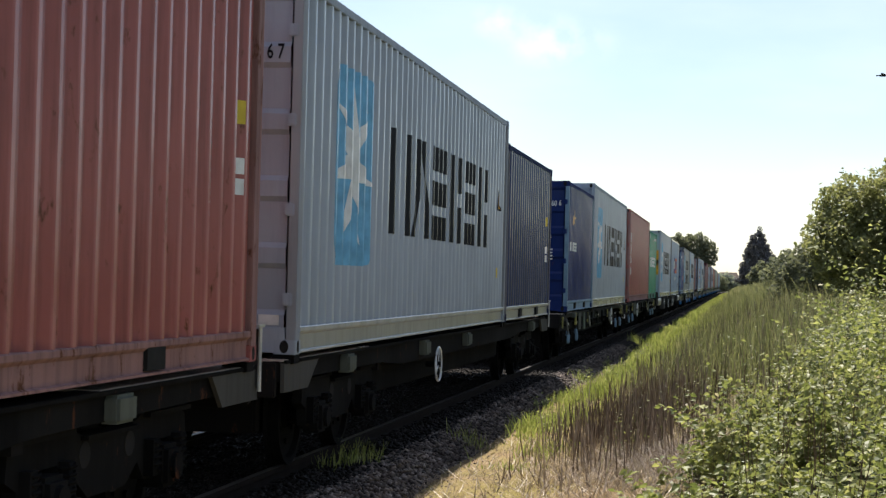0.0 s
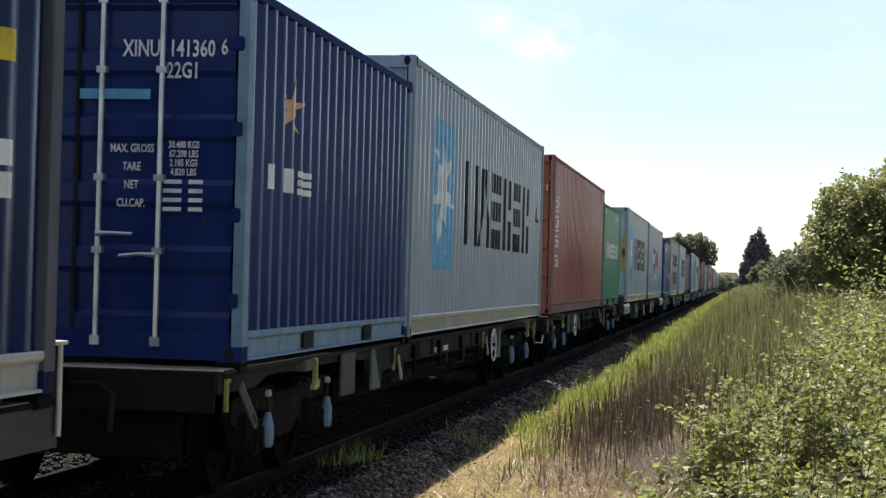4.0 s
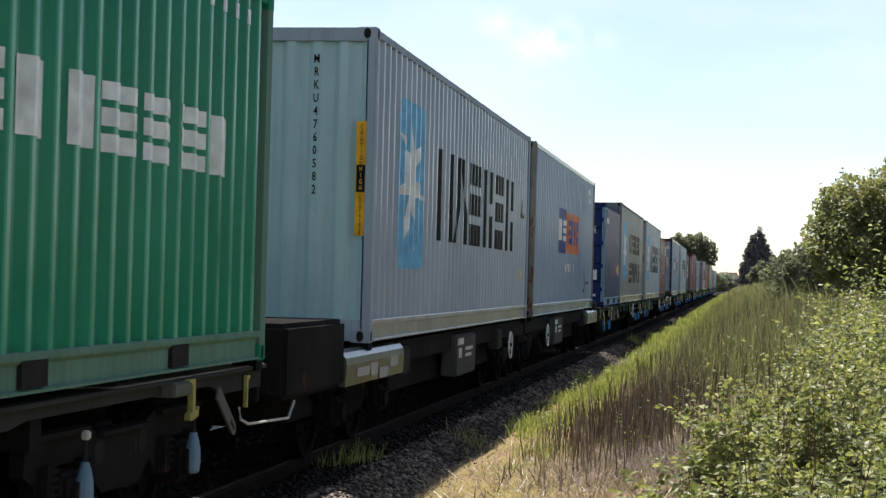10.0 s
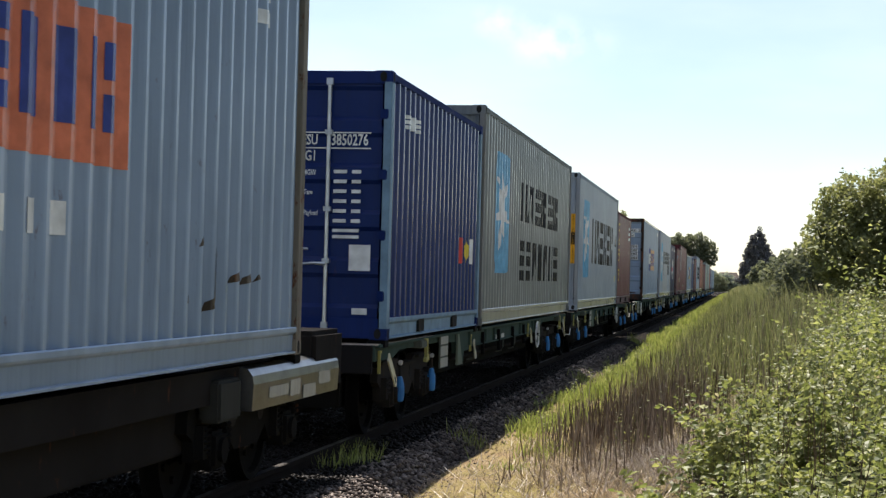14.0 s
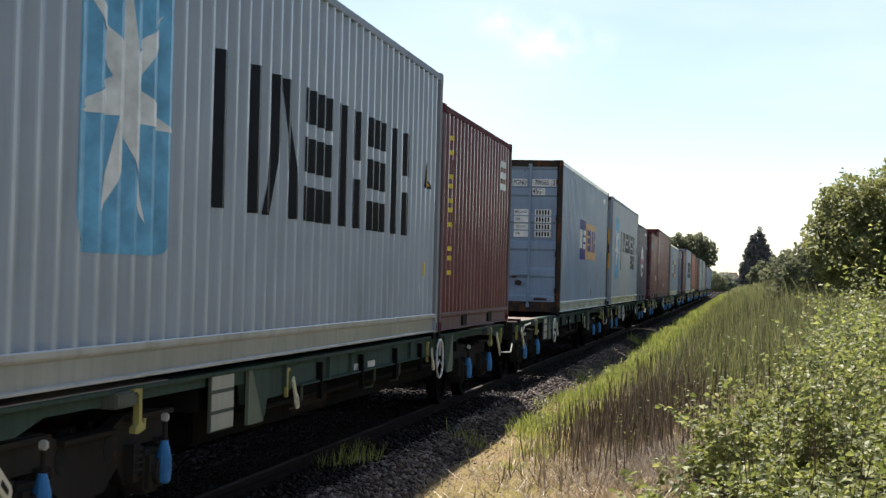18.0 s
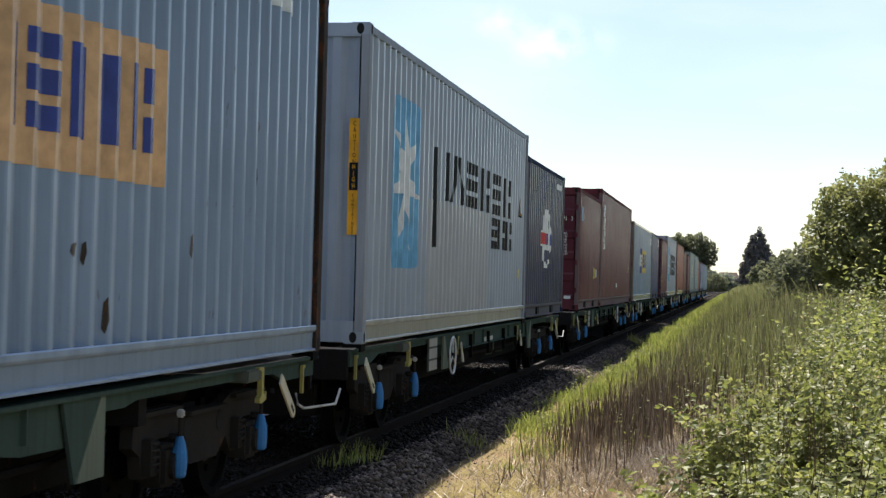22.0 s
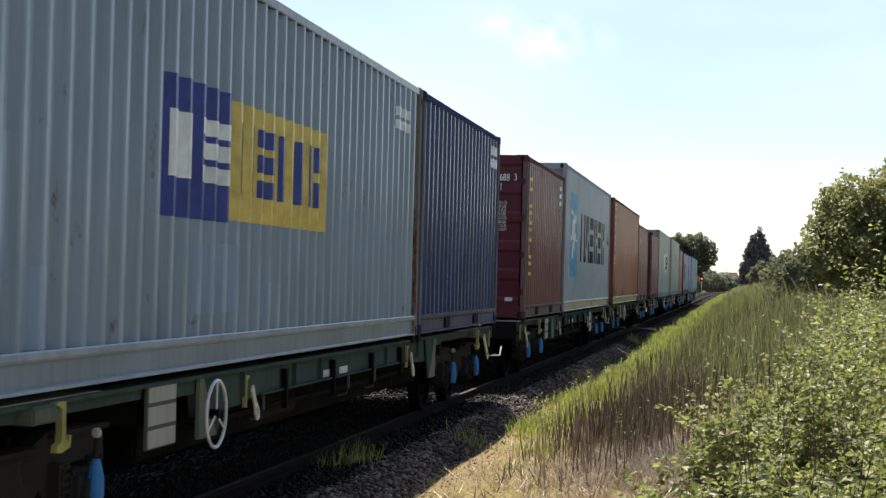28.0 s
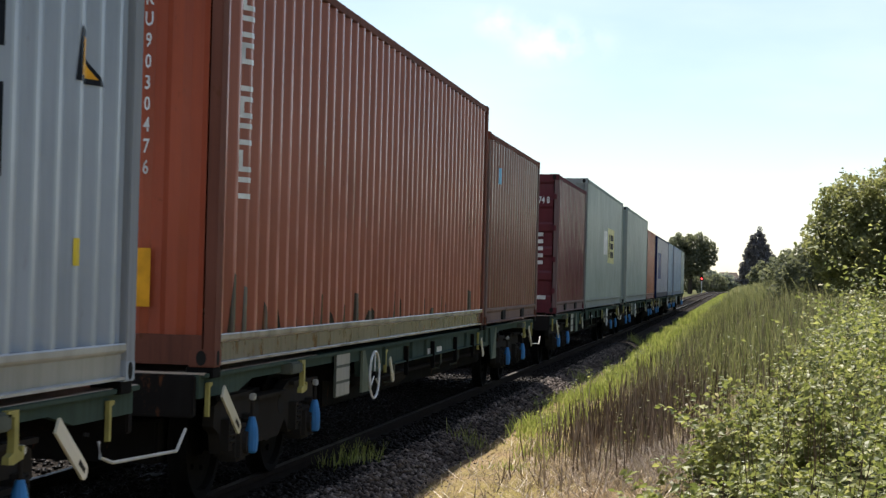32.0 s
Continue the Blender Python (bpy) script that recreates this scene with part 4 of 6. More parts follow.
    weight_table(c, ("MGW.", "TARE.", "NET.", "CU.CAP."), 8, z=1.80, pitch=0.122, x=0.33, size=0.098, figures=0.65, lines=SHORT_FIGURES)
    end_bars(c, "white paint", 0.90, 1.02, 0.33, 1, 0.1, 0.06)
    painted_column(c, L20, "yellow paint", 0.60, 0.86, 0.66, 2.3, 6)
    side_bars(c, L20, "white paint", 5.3, 2.3, 3, 0.3, 0.08, 0.14)
    c = on_train(container(L40, HC, "grey paint", "light grey corrugated container with a white star on blue", "front"), 131.35)
    emblem(c, HC)
    c = on_train(container(L40, HC, "rust orange paint", "rusty orange-brown corrugated container with worn lower edge", "front", "rust brown paint"), 145.05)
    o = [k for k in c.children if k.name.startswith("end_sheet")]
    for k in o:
        k.material_slots[0].material = MAT["brick red paint"]
    painted_column(c, L40, "white paint", 0.58, 0.85, 1.10, 2.75, 9)
    writing("CKU9030476", "white paint", c, 0.72, 2.52, 0.095, 0.010, "end", True, 1.45)
    part("warning_strip", end_plate(0.018, 0.66, 0.77, 0.38, 0.76), "yellow sticker", c)
    for o in [k for k in c.children if k.name.split(".")[0] == "bottom_rail"]:
        o.material_slots[0].material = MAT["rusty cream paint"]
    rng = random.Random(5)
    for i in range(26):
        y0, w, h = 0.35 + i * 0.44 + rng.uniform(-0.12, 0.12), rng.uniform(0.05, 0.16), rng.uniform(0.05, 0.32) * (1.5 if i % 5 == 0 else 1)
        part("scrape", decal([[(y0, 0.215), (y0 + w, 0.215), (y0 + w * rng.uniform(0.6, 1.0), 0.22 + h * rng.uniform(0.6, 1.0)), (y0 + w * rng.uniform(0.1, 0.4), 0.22 + h)]], L40, 0.004), "dark rusty paint", c, "dark scrape along the lower edge")
    c = on_train(container(L20, STD, "rust brown paint", "short brown-maroon corrugated shipping container", "front", None, pk), 157.4)
    side_bars(c, L20, "sky blue paint", 1.0, 1.95, 1, 0.4, 0.22)
    c = on_train(container(L20, STD, "maroon paint", "short maroon container with white-lettered doors", "door", None, pk), 166.65)
    end_writing(c, "white paint", [("074 8", 0.92, 2.1, 0.13)])
    end_bars(c, "white paint", 0.70, 0.95, 1.5, 5, 0.13, 0.07)
    end_bars(c, "white paint", 0.85, 1.02, 0.33, 1, 0.1, 0.07)
    c = on_train(container(L40, HC, "pale grey green paint", "pale grey-green container with a yellowish square emblem", "front"), 173.0)
    part("painted_square", decal([rect(6.6, 9.0, 1.1, 2.0)], L40), "pale yellow paint", c, "pale yellow square")
    painted_name(c, L40, "black paint", 6.8, 8.8, 1.25, 1.85, "uss")
    part("painted_block", decal([rect(5.3, 6.4, 1.3, 1.9)], L40, 0.006), "white paint", c)
    c = on_train(container(L40, HC, "pale grey green paint", "dull grey-green corrugated shipping container", "front"), 187.4)
    c = on_train(container(L20, STD, "rust orange paint", "short brown-red corrugated shipping container", "front"), 199.8)
    c = on_train(container(L40, STD, "lilac grey paint", "lilac-grey corrugated shipping container with dark end", "door", "navy paint"), 207.75)
    part("painted_panel", decal([rect(1.4, 4.2, 0.8, 1.9)], L40), "blue paint", c)
    c = on_train(container(L20, STD, "blue grey paint", "short blue-grey corrugated shipping container", "front"), 220.05)
    c = on_train(container(L40, STD, "blue grey paint", "blue-grey corrugated shipping container near the train's tail", "front"), 227.85)
    c = on_train(container(L20, STD, "pale grey green paint", "last pale grey container on the train", "front"), 240.15)


build_containers()

# ---- wagons ----
WHEELS = []         # (wheelset, y on its bogie)
WHEEL_R = 0.42


def mirrored(pts, length):
    return [(length - p[0], p[1]) for p in pts][::-1]


def wheelset():
    bm = bmesh.new()
    add_tube(bm, [(-1.0, 0, 0), (1.0, 0, 0)], 0.075, 10)
    for sx in (-1, 1):
        rim = [(sx * 0.695, WHEEL_R + 0.026), (sx * 0.725, WHEEL_R + 0.004), (sx * 0.82, WHEEL_R - 0.006), (sx * 0.82, WHEEL_R - 0.06), (sx * 0.775, WHEEL_R - 0.075), (sx * 0.765, 0.12), (sx * 0.80, 0.10), (sx * 0.80, 0.0)]
        rings = [[bm.verts.new((x, r * math.cos(a), r * math.sin(a))) for a in [2 * math.pi * i / 24 for i in range(24)]] for x, r in rim[:-1]]
        for r0, r1 in zip(rings, rings[1:]):
            for i in range(24):
                bm.faces.new((r0[i], r0[(i + 1) % 24], r1[(i + 1) % 24], r1[i]))
        back = [bm.verts.new((sx * 0.69, 0.11 * math.cos(2 * math.pi * i / 24), 0.11 * math.sin(2 * math.pi * i / 24))) for i in range(24)]
        for i in range(24):
            bm.faces.new((rings[0][i], back[i], back[(i + 1) % 24], rings[0][(i + 1) % 24]))
        for k in range(6):
            a = 2 * math.pi * k / 6
            c, n = Vector((sx * 0.775, 0.22 * math.cos(a), 0.22 * math.sin(a))), 0.018
            add_box(bm, c.x - n, c.x + n, c.y - n, c.y + n, c.z - n, c.z + n)
    bmesh.ops.recalc_face_normals(bm, faces=bm.faces[:])
    return bm


def side_frame():
    """A cast bogie side: a deep top chord, a belly in the middle and a leg on each side of both axleboxes."""
    top = [(-1.42, 0.56), (-1.40, 0.70), (-1.20, 0.77), (-0.60, 0.77), (-0.40, 0.71), (0.40, 0.71), (0.60, 0.77), (1.20, 0.77), (1.40, 0.70), (1.42, 0.56)]
    low = [(1.28, 0.50), (1.24, 0.36), (1.14, 0.36), (1.12, 0.58), (0.75, 0.58), (0.73, 0.36), (0.62, 0.36), (0.50, 0.48), (0.30, 0.36),
           (-0.30, 0.36), (-0.50, 0.48), (-0.62, 0.36), (-0.73, 0.36), (-0.75, 0.58), (-1.12, 0.58), (-1.14, 0.36), (-1.24, 0.36), (-1.28, 0.50)]
    return prism(top + low, "x", 0.95, 1.03)


def frame_rib():
    """Raised rim along the top of a bogie side, with the lugs that carry the springs."""
    bm = bmesh.new()
    for y0, y1 in ((-1.38, -0.60), (0.60, 1.38)):
        add_box(bm, 1.03, 1.075, y0, y1, 0.735, 0.765)
    add_box(bm, 1.03, 1.075, -0.42, 0.42, 0.685, 0.71)
    for y in (-1.19, -0.675, 0.675, 1.19):
        add_box(bm, 1.03, 1.09, y - 0.055, y + 0.055, 0.38, 0.60)
    bmesh.ops.recalc_face_normals(bm, faces=bm.faces[:])
    return bm


def brake_gear():
    """Hanger, block and rod beside a wheel."""
    bm = bmesh.new()
    add_box(bm, -0.04, 0.04, -0.05, 0.05, 0.30, 0.52)
    add_tube(bm, [(0, 0, 0.50), (0, 0.04, 0.74)], 0.018, 6)
    add_tube(bm, [(0.02, -0.30, 0.33), (0.02, 0.05, 0.36)], 0.014, 6)
    bmesh.ops.recalc_face_normals(bm, faces=bm.faces[:])
    return bm


def frame_hole():
    bm = bmesh.new()
    add_prism(bm, [(0.085 * math.cos(2 * math.pi * i / 14), 0.60 + 0.075 * math.sin(2 * math.pi * i / 14)) for i in range(14)], "x", 1.027, 1.033)
    bmesh.ops.recalc_face_normals(bm, faces=bm.faces[:])
    return bm


def damper():
    bm = bmesh.new()
    add_tube(bm, [(0, 0, 0.345), (0, 0, 0.36), (0, 0, 0.42), (0, 0, 0.50), (0, 0, 0.56), (0, 0, 0.60)], [0.032, 0.044, 0.050, 0.048, 0.034, 0.022], 12)
    bmesh.ops.recalc_face_normals(bm, faces=bm.faces[:])
    return bm


def damper_rod():
    bm = bmesh.new()
    add_tube(bm, [(0, 0, 0.59), (0, 0, 0.72)], 0.014, 8)
    bmesh.ops.recalc_face_normals(bm, faces=bm.faces[:])
    return bm


def springs():
    bm = bmesh.new()
    path = [(0.05 * math.cos(i * 0.9), 0.05 * math.sin(i * 0.9), 0.44 + i * 0.006) for i in range(30)]
    add_tube(bm, path, 0.012, 5)
    return bm


def axlebox():
    bm = box(0.93, 1.12, -0.15, 0.15, 0.29, 0.55, 0.03)
    add_tube(bm, [(1.1, 0, 0.42), (1.15, 0, 0.42)], 0.085, 12)
    bmesh.ops.recalc_face_normals(bm, faces=bm.faces[:])
    return bm


def bogie(wagon, y, style):
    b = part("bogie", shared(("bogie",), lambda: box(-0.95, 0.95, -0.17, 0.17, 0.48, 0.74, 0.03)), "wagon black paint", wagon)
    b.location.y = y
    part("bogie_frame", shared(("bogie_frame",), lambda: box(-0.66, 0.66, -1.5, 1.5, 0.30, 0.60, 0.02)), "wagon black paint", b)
    tone = {"old": "wagon shade black paint", "dirty": "wagon black paint", "new": "wagon bogie paint"}[style]
    for sx in (-1, 1):
        f = part("side_frame", shared(("side_frame",), side_frame), tone, b)
        f.matrix_basis = pose(0, 0, 0, 0, 0, 180 if sx < 0 else 0)
        part("rib", shared(("rib",), frame_rib), tone, b).matrix_basis = f.matrix_basis
        for y in (-0.36, 0.36):
            part("frame_hole", shared(("frame_hole",), frame_hole), "rubber", b).matrix_basis = pose(0, y, 0, 0, 0, 180 if sx < 0 else 0)
        for sy in (-0.935, 0.935):
            a = part("axlebox", shared(("axlebox",), axlebox), tone, b)
            a.matrix_basis = pose(0, sy, 0, 0, 0, 180 if sx < 0 else 0)
            part("brake_gear", shared(("brake_gear",), brake_gear), "wagon bogie paint", b).matrix_basis = pose(sx * 0.86, sy * 0.50, 0, 0, 0, 0 if sy > 0 else 180)
            for k in (-0.24, 0.24):
                part("spring", shared(("spring",), springs), tone, b).location = (sx * 1.06, sy + k, -0.03)
            if style != "old":
                d = part("damper", shared(("damper",), damper), "blue damper paint" if style == "new" else "dusty blue paint", b, "blue painted damper")
                d.location = (sx * 1.16, sy + 0.02, 0)
                part("damper_rod", shared(("damper_rod",), damper_rod), "wagon bogie paint", d)
                part("damper_cap", shared(("damper_cap",), lambda: box(-0.02, 0.024, -0.022, 0.022, 0.715, 0.765, 0.009)), "dusty white paint", d)
    # Wheels are near black too, with the wagon's shade in their steel colour.
    for sy in (-0.935, 0.935):
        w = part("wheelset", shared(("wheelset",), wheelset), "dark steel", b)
        w.location = (0, sy, WHEEL_R)
        WHEELS.append((w, sy))
    return b


def handwheel(wagon, y, style):
    r, zc = (0.19, 0.64) if style == "old" else (0.215, 0.70)
    ring = [(1.225, r * math.cos(2 * math.pi * i / 28), zc + r * math.sin(2 * math.pi * i / 28)) for i in range(28)]
    h = part("handwheel", shared(("handwheel", r), lambda: tube(ring, 0.0125, 6, True)), "white paint", wagon, "white painted brake handwheel")
    h.location.y = y
    for k in range(3):
        a = math.radians(90 + 120 * k)
        part("spoke", shared(("spoke", k, r), lambda: tube([(1.225, 0, zc), (1.225, r * 0.97 * math.cos(a), zc + r * 0.97 * math.sin(a))], 0.008, 6)), "white paint", h)
    part("hub", shared(("hub", r), lambda: tube([(1.08, 0, zc), (1.245, 0, zc)], 0.032, 10)), "dark steel", h)


def lever(wagon, y, material="cream paint"):
    """A flat slotted handle that hangs at a slant."""
    out = []
    for i in range(9):
        a = math.pi * i / 8
        out.append((0.045 * math.cos(a + math.pi), 0.045 * math.sin(a + math.pi)))
    outline = [(p[0], p[1]) for p in out] + [(0.045, 0.46), (-0.045, 0.46)]
    m = part("release_handle", shared(("release_handle",), lambda: prism(outline, "x", 1.20, 1.215)), material, wagon, "pale slotted release handle")
    m.matrix_basis = pose(0.02, y, 0.575, 55, 0, 0)
    s = part("slot", shared(("slot",), lambda: prism([(-0.014, 0.0), (0.014, 0.0), (0.016, 0.10), (-0.016, 0.10)], "x", 1.2152, 1.2165)), "rubber", m)


def sill_outline(length, style):
    front = [(0.0, 0.955), (0.0, 0.80), (0.9, 0.80), (1.25, 0.87), (4.25, 0.87), (4.45, 0.84), (4.85, 0.84), (4.9, 0.69), (5.9, 0.70), (6.4, 0.75)] if style != "old" else [(0.0, 0.955), (0.0, 0.80), (3.9, 0.78), (4.9, 0.72)]
    return front + [(length - p[0], p[1]) for p in front[::-1]]


def flat_wagon(length, style, wheel=None, plate=None, pads=(), bare=False):
    """A container flat: its near end at y = 0, rail heads at z = 0."""
    sill = {"new": "wagon green paint", "dirty": "wagon dull paint", "old": "wagon shade black paint"}[style]
    w = new("flat_wagon")
    tagged(w, {"new": "green low container flat wagon with blue dampers", "dirty": "grimy dark green container flat wagon",
               "old": "black container flat wagon on two bogies, underside shade in its paint"}[style] + (", one slot empty" if bare else ""), "rail wagon", "wagons of the train")
    for sx in (-1, 1):
        o = part("side_sill", shared(("side_sill", round(length, 2), style), lambda: prism(sill_outline(length, style), "x", 1.09, 1.14)), sill, w)
        if sx > 0 and style != "old":
            part("lower_flange", shared(("lower_flange", round(length, 2)), lambda: box(1.06, 1.175, 6.38, length - 6.38, 0.738, 0.753, 0.003)), sill, w)
        if sx < 0:
            o.location.x = -2.23
        f = part("sill_flange", shared(("sill_flange", round(length, 2)), lambda: box(1.02, 1.19, 0.02, length - 0.02, 0.935, 0.962, 0.004)), sill, w)
        if sx < 0:
            f.location.x = -2.21
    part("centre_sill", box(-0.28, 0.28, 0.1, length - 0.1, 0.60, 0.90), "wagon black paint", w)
    # Underframe takes the darkest paint, standing for the shade beneath the deck.
    part("underframe", shared(("underframe", round(length, 2)), lambda: box(-0.88, 0.88, 4.5, length - 4.5, 0.42, 0.72, 0.02)), "wagon shade black paint", w)
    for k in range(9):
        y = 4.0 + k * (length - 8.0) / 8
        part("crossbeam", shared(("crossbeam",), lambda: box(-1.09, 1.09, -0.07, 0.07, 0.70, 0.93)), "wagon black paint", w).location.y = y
    for y, rot in ((0, 0), (length, 180)):
        e = part("deck_plate", shared(("deck_plate",), lambda: box(-1.17, 1.17, 0.0, 3.1, 0.952, 0.966, 0.003)), "sun faded deck paint", w, "sun-bleached brown deck plate")
        e.matrix_basis = pose(0, y, 0, 0, 0, rot)
        hs = part("headstock", shared(("headstock",), lambda: box(-1.12, 1.12, -0.06, 0.02, 0.68, 0.95, 0.01)), "wagon black paint", w)
        hs.matrix_basis = pose(0, y, 0, 0, 0, rot)
        cp = part("coupler", shared(("coupler",), lambda: box(-0.13, 0.13, -0.80, 0.0, 0.76, 0.95, 0.03)), "dark steel", w)
        cp.matrix_basis = pose(0, y, 0, 0, 0, rot)
        bogie(w, (2.58 if style == "old" else 2.12) if not rot else length - 2.58, style)
    if style != "old":
        for y in (0.62, length - 0.97):
            lever(w, y, "cream paint" if style == "new" else "wagon dull cream paint")
        for y in (2.42, length - 1.86, 0.12, length - 0.45):
            small = y < 1 or y > length - 1
            part("bracket", shared(("bracket", small), lambda: bracket(small)), "bracket yellow paint", w, "yellow painted bracket").location.y = y
            if not small:
                part("spigot_box", shared(("spigot_box",), lambda: box(1.06, 1.225, -0.02, 0.32, 0.855, 0.945, 0.012)), "wagon box paint", w, "pale worn spigot box").location.y = y - 0.34
        for y in (5.15, length - 5.15):
            part("gusset", shared(("gusset", y < 8), lambda: prism([(0.24, 0.94), (0.30, 0.94), (0.30, 0.50), (-0.10, 0.50)] if y > 8 else [(-0.30, 0.94), (-0.22, 0.94), (0.10, 0.55), (-0.30, 0.55)], "x", 1.15, 1.175)), "wagon pale green paint", w, "pale worn gusset plate").location.y = y
            part("gusset_back", shared(("gusset_back", y < 8), lambda: prism([(-0.30, 0.94), (0.235, 0.94), (-0.115, 0.50), (-0.16, 0.60)] if y > 8 else [(-0.215, 0.94), (0.30, 0.94), (0.17, 0.60), (0.105, 0.55)], "x", 1.15, 1.17)), sill, w).location.y = y
        for y in (7.0, 8.6, 10.2, 11.6):
            part("hook", shared(("hook",), lambda: prism([(-0.03, 0.90), (0.03, 0.90), (0.05, 0.62), (0.0, 0.60)], "x", 1.15, 1.19)), "dark steel", w).location.y = y
        part("lettering_bar", shared(("lettering_bar",), lambda: box(1.14, 1.1435, 0, 0.32, 0.76, 0.82)), "white paint", w).location.y = length * 0.5 - 0.9
        part("lettering_bar", shared(("lettering_bar",), lambda: None), "white paint", w).location.y = length * 0.5 - 0.3
        for y in (6.1, length - 6.4):
            part("bracket", shared(("bracket", True), lambda: bracket(True)), "bracket yellow paint", w, "yellow painted bracket").location.y = y - 0.16
            h = part("isolating_handle", shared(("isolating_handle",), isolating_handle), "cream paint" if style == "new" else "wagon notice paint", w, "pale looped isolating handle")
            h.matrix_basis = pose(0, y, 0.64, 36, 0, 0)
        for y in (5.9, 7.35, 8.2, length - 7.6, length - 5.9):
            part("sill_stiffener", shared(("sill_stiffener",), lambda: box(1.14, 1.172, -0.008, 0.008, 0.757, 0.935)), sill, w).location.y = y
        for y in (6.55, 9.4, length - 8.0):
            part("pipe_hanger", shared(("pipe_hanger",), lambda: tube([(1.13, 0, 0.76), (1.13, 0.0, 0.62), (1.10, 0.05, 0.56), (1.02, 0.06, 0.54)], 0.012, 6)), "wagon box paint", w).location.y = y
        part("brake_pipe", shared(("brake_pipe", round(length, 2)), lambda: tube([(1.0, 4.4, 0.70), (1.0, 5.2, 0.60), (1.0, length - 5.2, 0.60), (1.0, length - 4.4, 0.70)], 0.024, 7)), "wagon black paint", w)
        part("air_reservoir", shared(("air_reservoir",), lambda: tube([(0.80, 0, 0.58), (0.80, 0.06, 0.58), (0.80, 1.05, 0.58), (0.80, 1.12, 0.58)], [0.09, 0.15, 0.15, 0.09], 12)), "wagon bogie paint", w).location.y = 7.2
        if bare:
            part("handrail", shared(("handrail",), lambda: tube([(1.185, 0.74, 0.79), (1.195, 0.78, 0.83), (1.195, 0.88, 0.885), (1.195, 1.70, 0.905)], 0.013, 6)), "dusty white paint", w, "pale bent handrail")
        if bare:
            part("hose", shared(("hose",), lambda: tube([(0.1, -0.03, 0.90), (0.45, -0.14, 0.92), (0.62, -0.22, 0.86), (0.66, -0.28, 0.66)], 0.018, 7)), "wagon notice paint", w, "pale air hose")
        part("hose", shared(("hose_low",), lambda: tube([(0.0, -0.05, 0.84), (0.36, -0.16, 0.86), (0.50, -0.24, 0.80), (0.52, -0.34, 0.56)], 0.020, 7)), "rubber", w)
        bar = part("uncoupling_bar", shared(("uncoupling_bar", round(length, 2)), lambda: tube([(1.13, length - 0.50, 0.68), (1.16, length - 0.55, 0.60), (1.16, length - 0.36, 0.555), (1.16, length + 0.76, 0.515), (1.16, length + 0.93, 0.635)], 0.0105, 6)), "dusty white paint", w)
    else:
        for y in (2.06, 5.9, 8.95, 16.0):
            part("spigot_box", shared(("spigot_plate",), lambda: box(1.10, 1.225, 0, 0.30, 0.77, 0.93, 0.02)), "wagon box paint", w, "dull grey spigot box").location.y = y
        for y in (0.0, length - 1.1):
            part("end_panel", shared(("end_panel", y > 1), lambda: prism([(0.0, 0.94), (1.1, 0.94), (1.1 if y > 1 else 0.75, 0.72), (0.25 if y > 1 else 0.0, 0.72)], "x", 1.15, 1.18)), "wagon cabinet paint", w).location.y = y
    if style == "old":
        st = part("end_step", shared(("end_step",), lambda: box(1.08, 1.20, -0.03, 0.02, 0.80, 1.22, 0.01)), "wagon cabinet paint", w, "grey end bracket with a pale rim")
        st.location.y = length - 0.02
        part("step_rim", shared(("step_rim",), lambda: tube([(1.06, -0.04, 0.78), (1.06, -0.04, 1.24), (1.21, -0.04, 1.24), (1.21, -0.04, 0.78)], 0.014, 6)), "dusty white paint", st)
        part("step_tread", shared(("step_tread",), lambda: box(1.05, 1.23, -0.14, 0.02, 1.235, 1.255, 0.004)), "galvanised steel", st)
    if wheel is not None:
        handwheel(w, wheel, style)
    if plate is not None:
        p = part("data_plate", shared(("data_plate",), lambda: box(1.16, 1.18, -0.27, 0.27, 0.57, 0.96, 0.004)), "wagon box paint", w, "metal data panel with grey notices")
        p.location.y = plate
        for z0, z1 in ((0.845, 0.95), (0.71, 0.82), (0.58, 0.685)):
            part("notice", shared(("notice", z0), lambda: box(1.18, 1.184, -0.25, 0.25, z0, z1)), "wagon notice paint" if style == "new" else "wagon dull cream paint", p)
    for y in pads:
        for sx in (-1, 1):
            part("container_pad", shared(("container_pad",), lambda: box(-0.09, 0.09, -0.09, 0.09, 0.93, 1.001, 0.006)), "dark steel", w).location = (sx * 1.12, y, 0)
    return w


def isolating_handle():
    """A flat strip that hangs from the sill and ends in a ring."""
    bm = bmesh.new()
    ring = [(1.205, 0.030 * math.cos(2 * math.pi * i / 14), 0.06 * math.sin(2 * math.pi * i / 14)) for i in range(14)]
    add_tube(bm, ring, 0.014, 6, True)
    add_box(bm, 1.198, 1.212, -0.028, 0.028, 0.055, 0.22)
    bmesh.ops.recalc_face_normals(bm, faces=bm.faces[:])
    return bm


def bracket(small):
    if small:
        return prism([(-0.02, 0.90), (0.06, 0.90), (0.06, 0.88), (0.015, 0.87), (0.015, 0.68), (-0.02, 0.68)], "x", 1.15, 1.175)
    return prism([(-0.07, 0.95), (0.05, 0.95), (0.055, 0.80), (0.05, 0.765), (0.10, 0.745), (0.10, 0.775), (0.13, 0.775), (0.12, 0.715), (0.0, 0.695), (-0.055, 0.70), (-0.05, 0.735), (0.0, 0.75), (0.005, 0.80), (0.0, 0.92), (-0.07, 0.92)], "x", 1.19, 1.225)


def low_wagon(length, front):
    """Half of an articulated twin: a bright rounded skirt and a black platform at its outer end."""
    w = new("low_wagon")
    tagged(w, "black twin wagon with a bright metal end skirt", "rail wagon", "wagons of the train")

    def place(o, y):
        o.matrix_basis = pose(0, y if front else length - y, 0, 0, 0, 0)
        return o
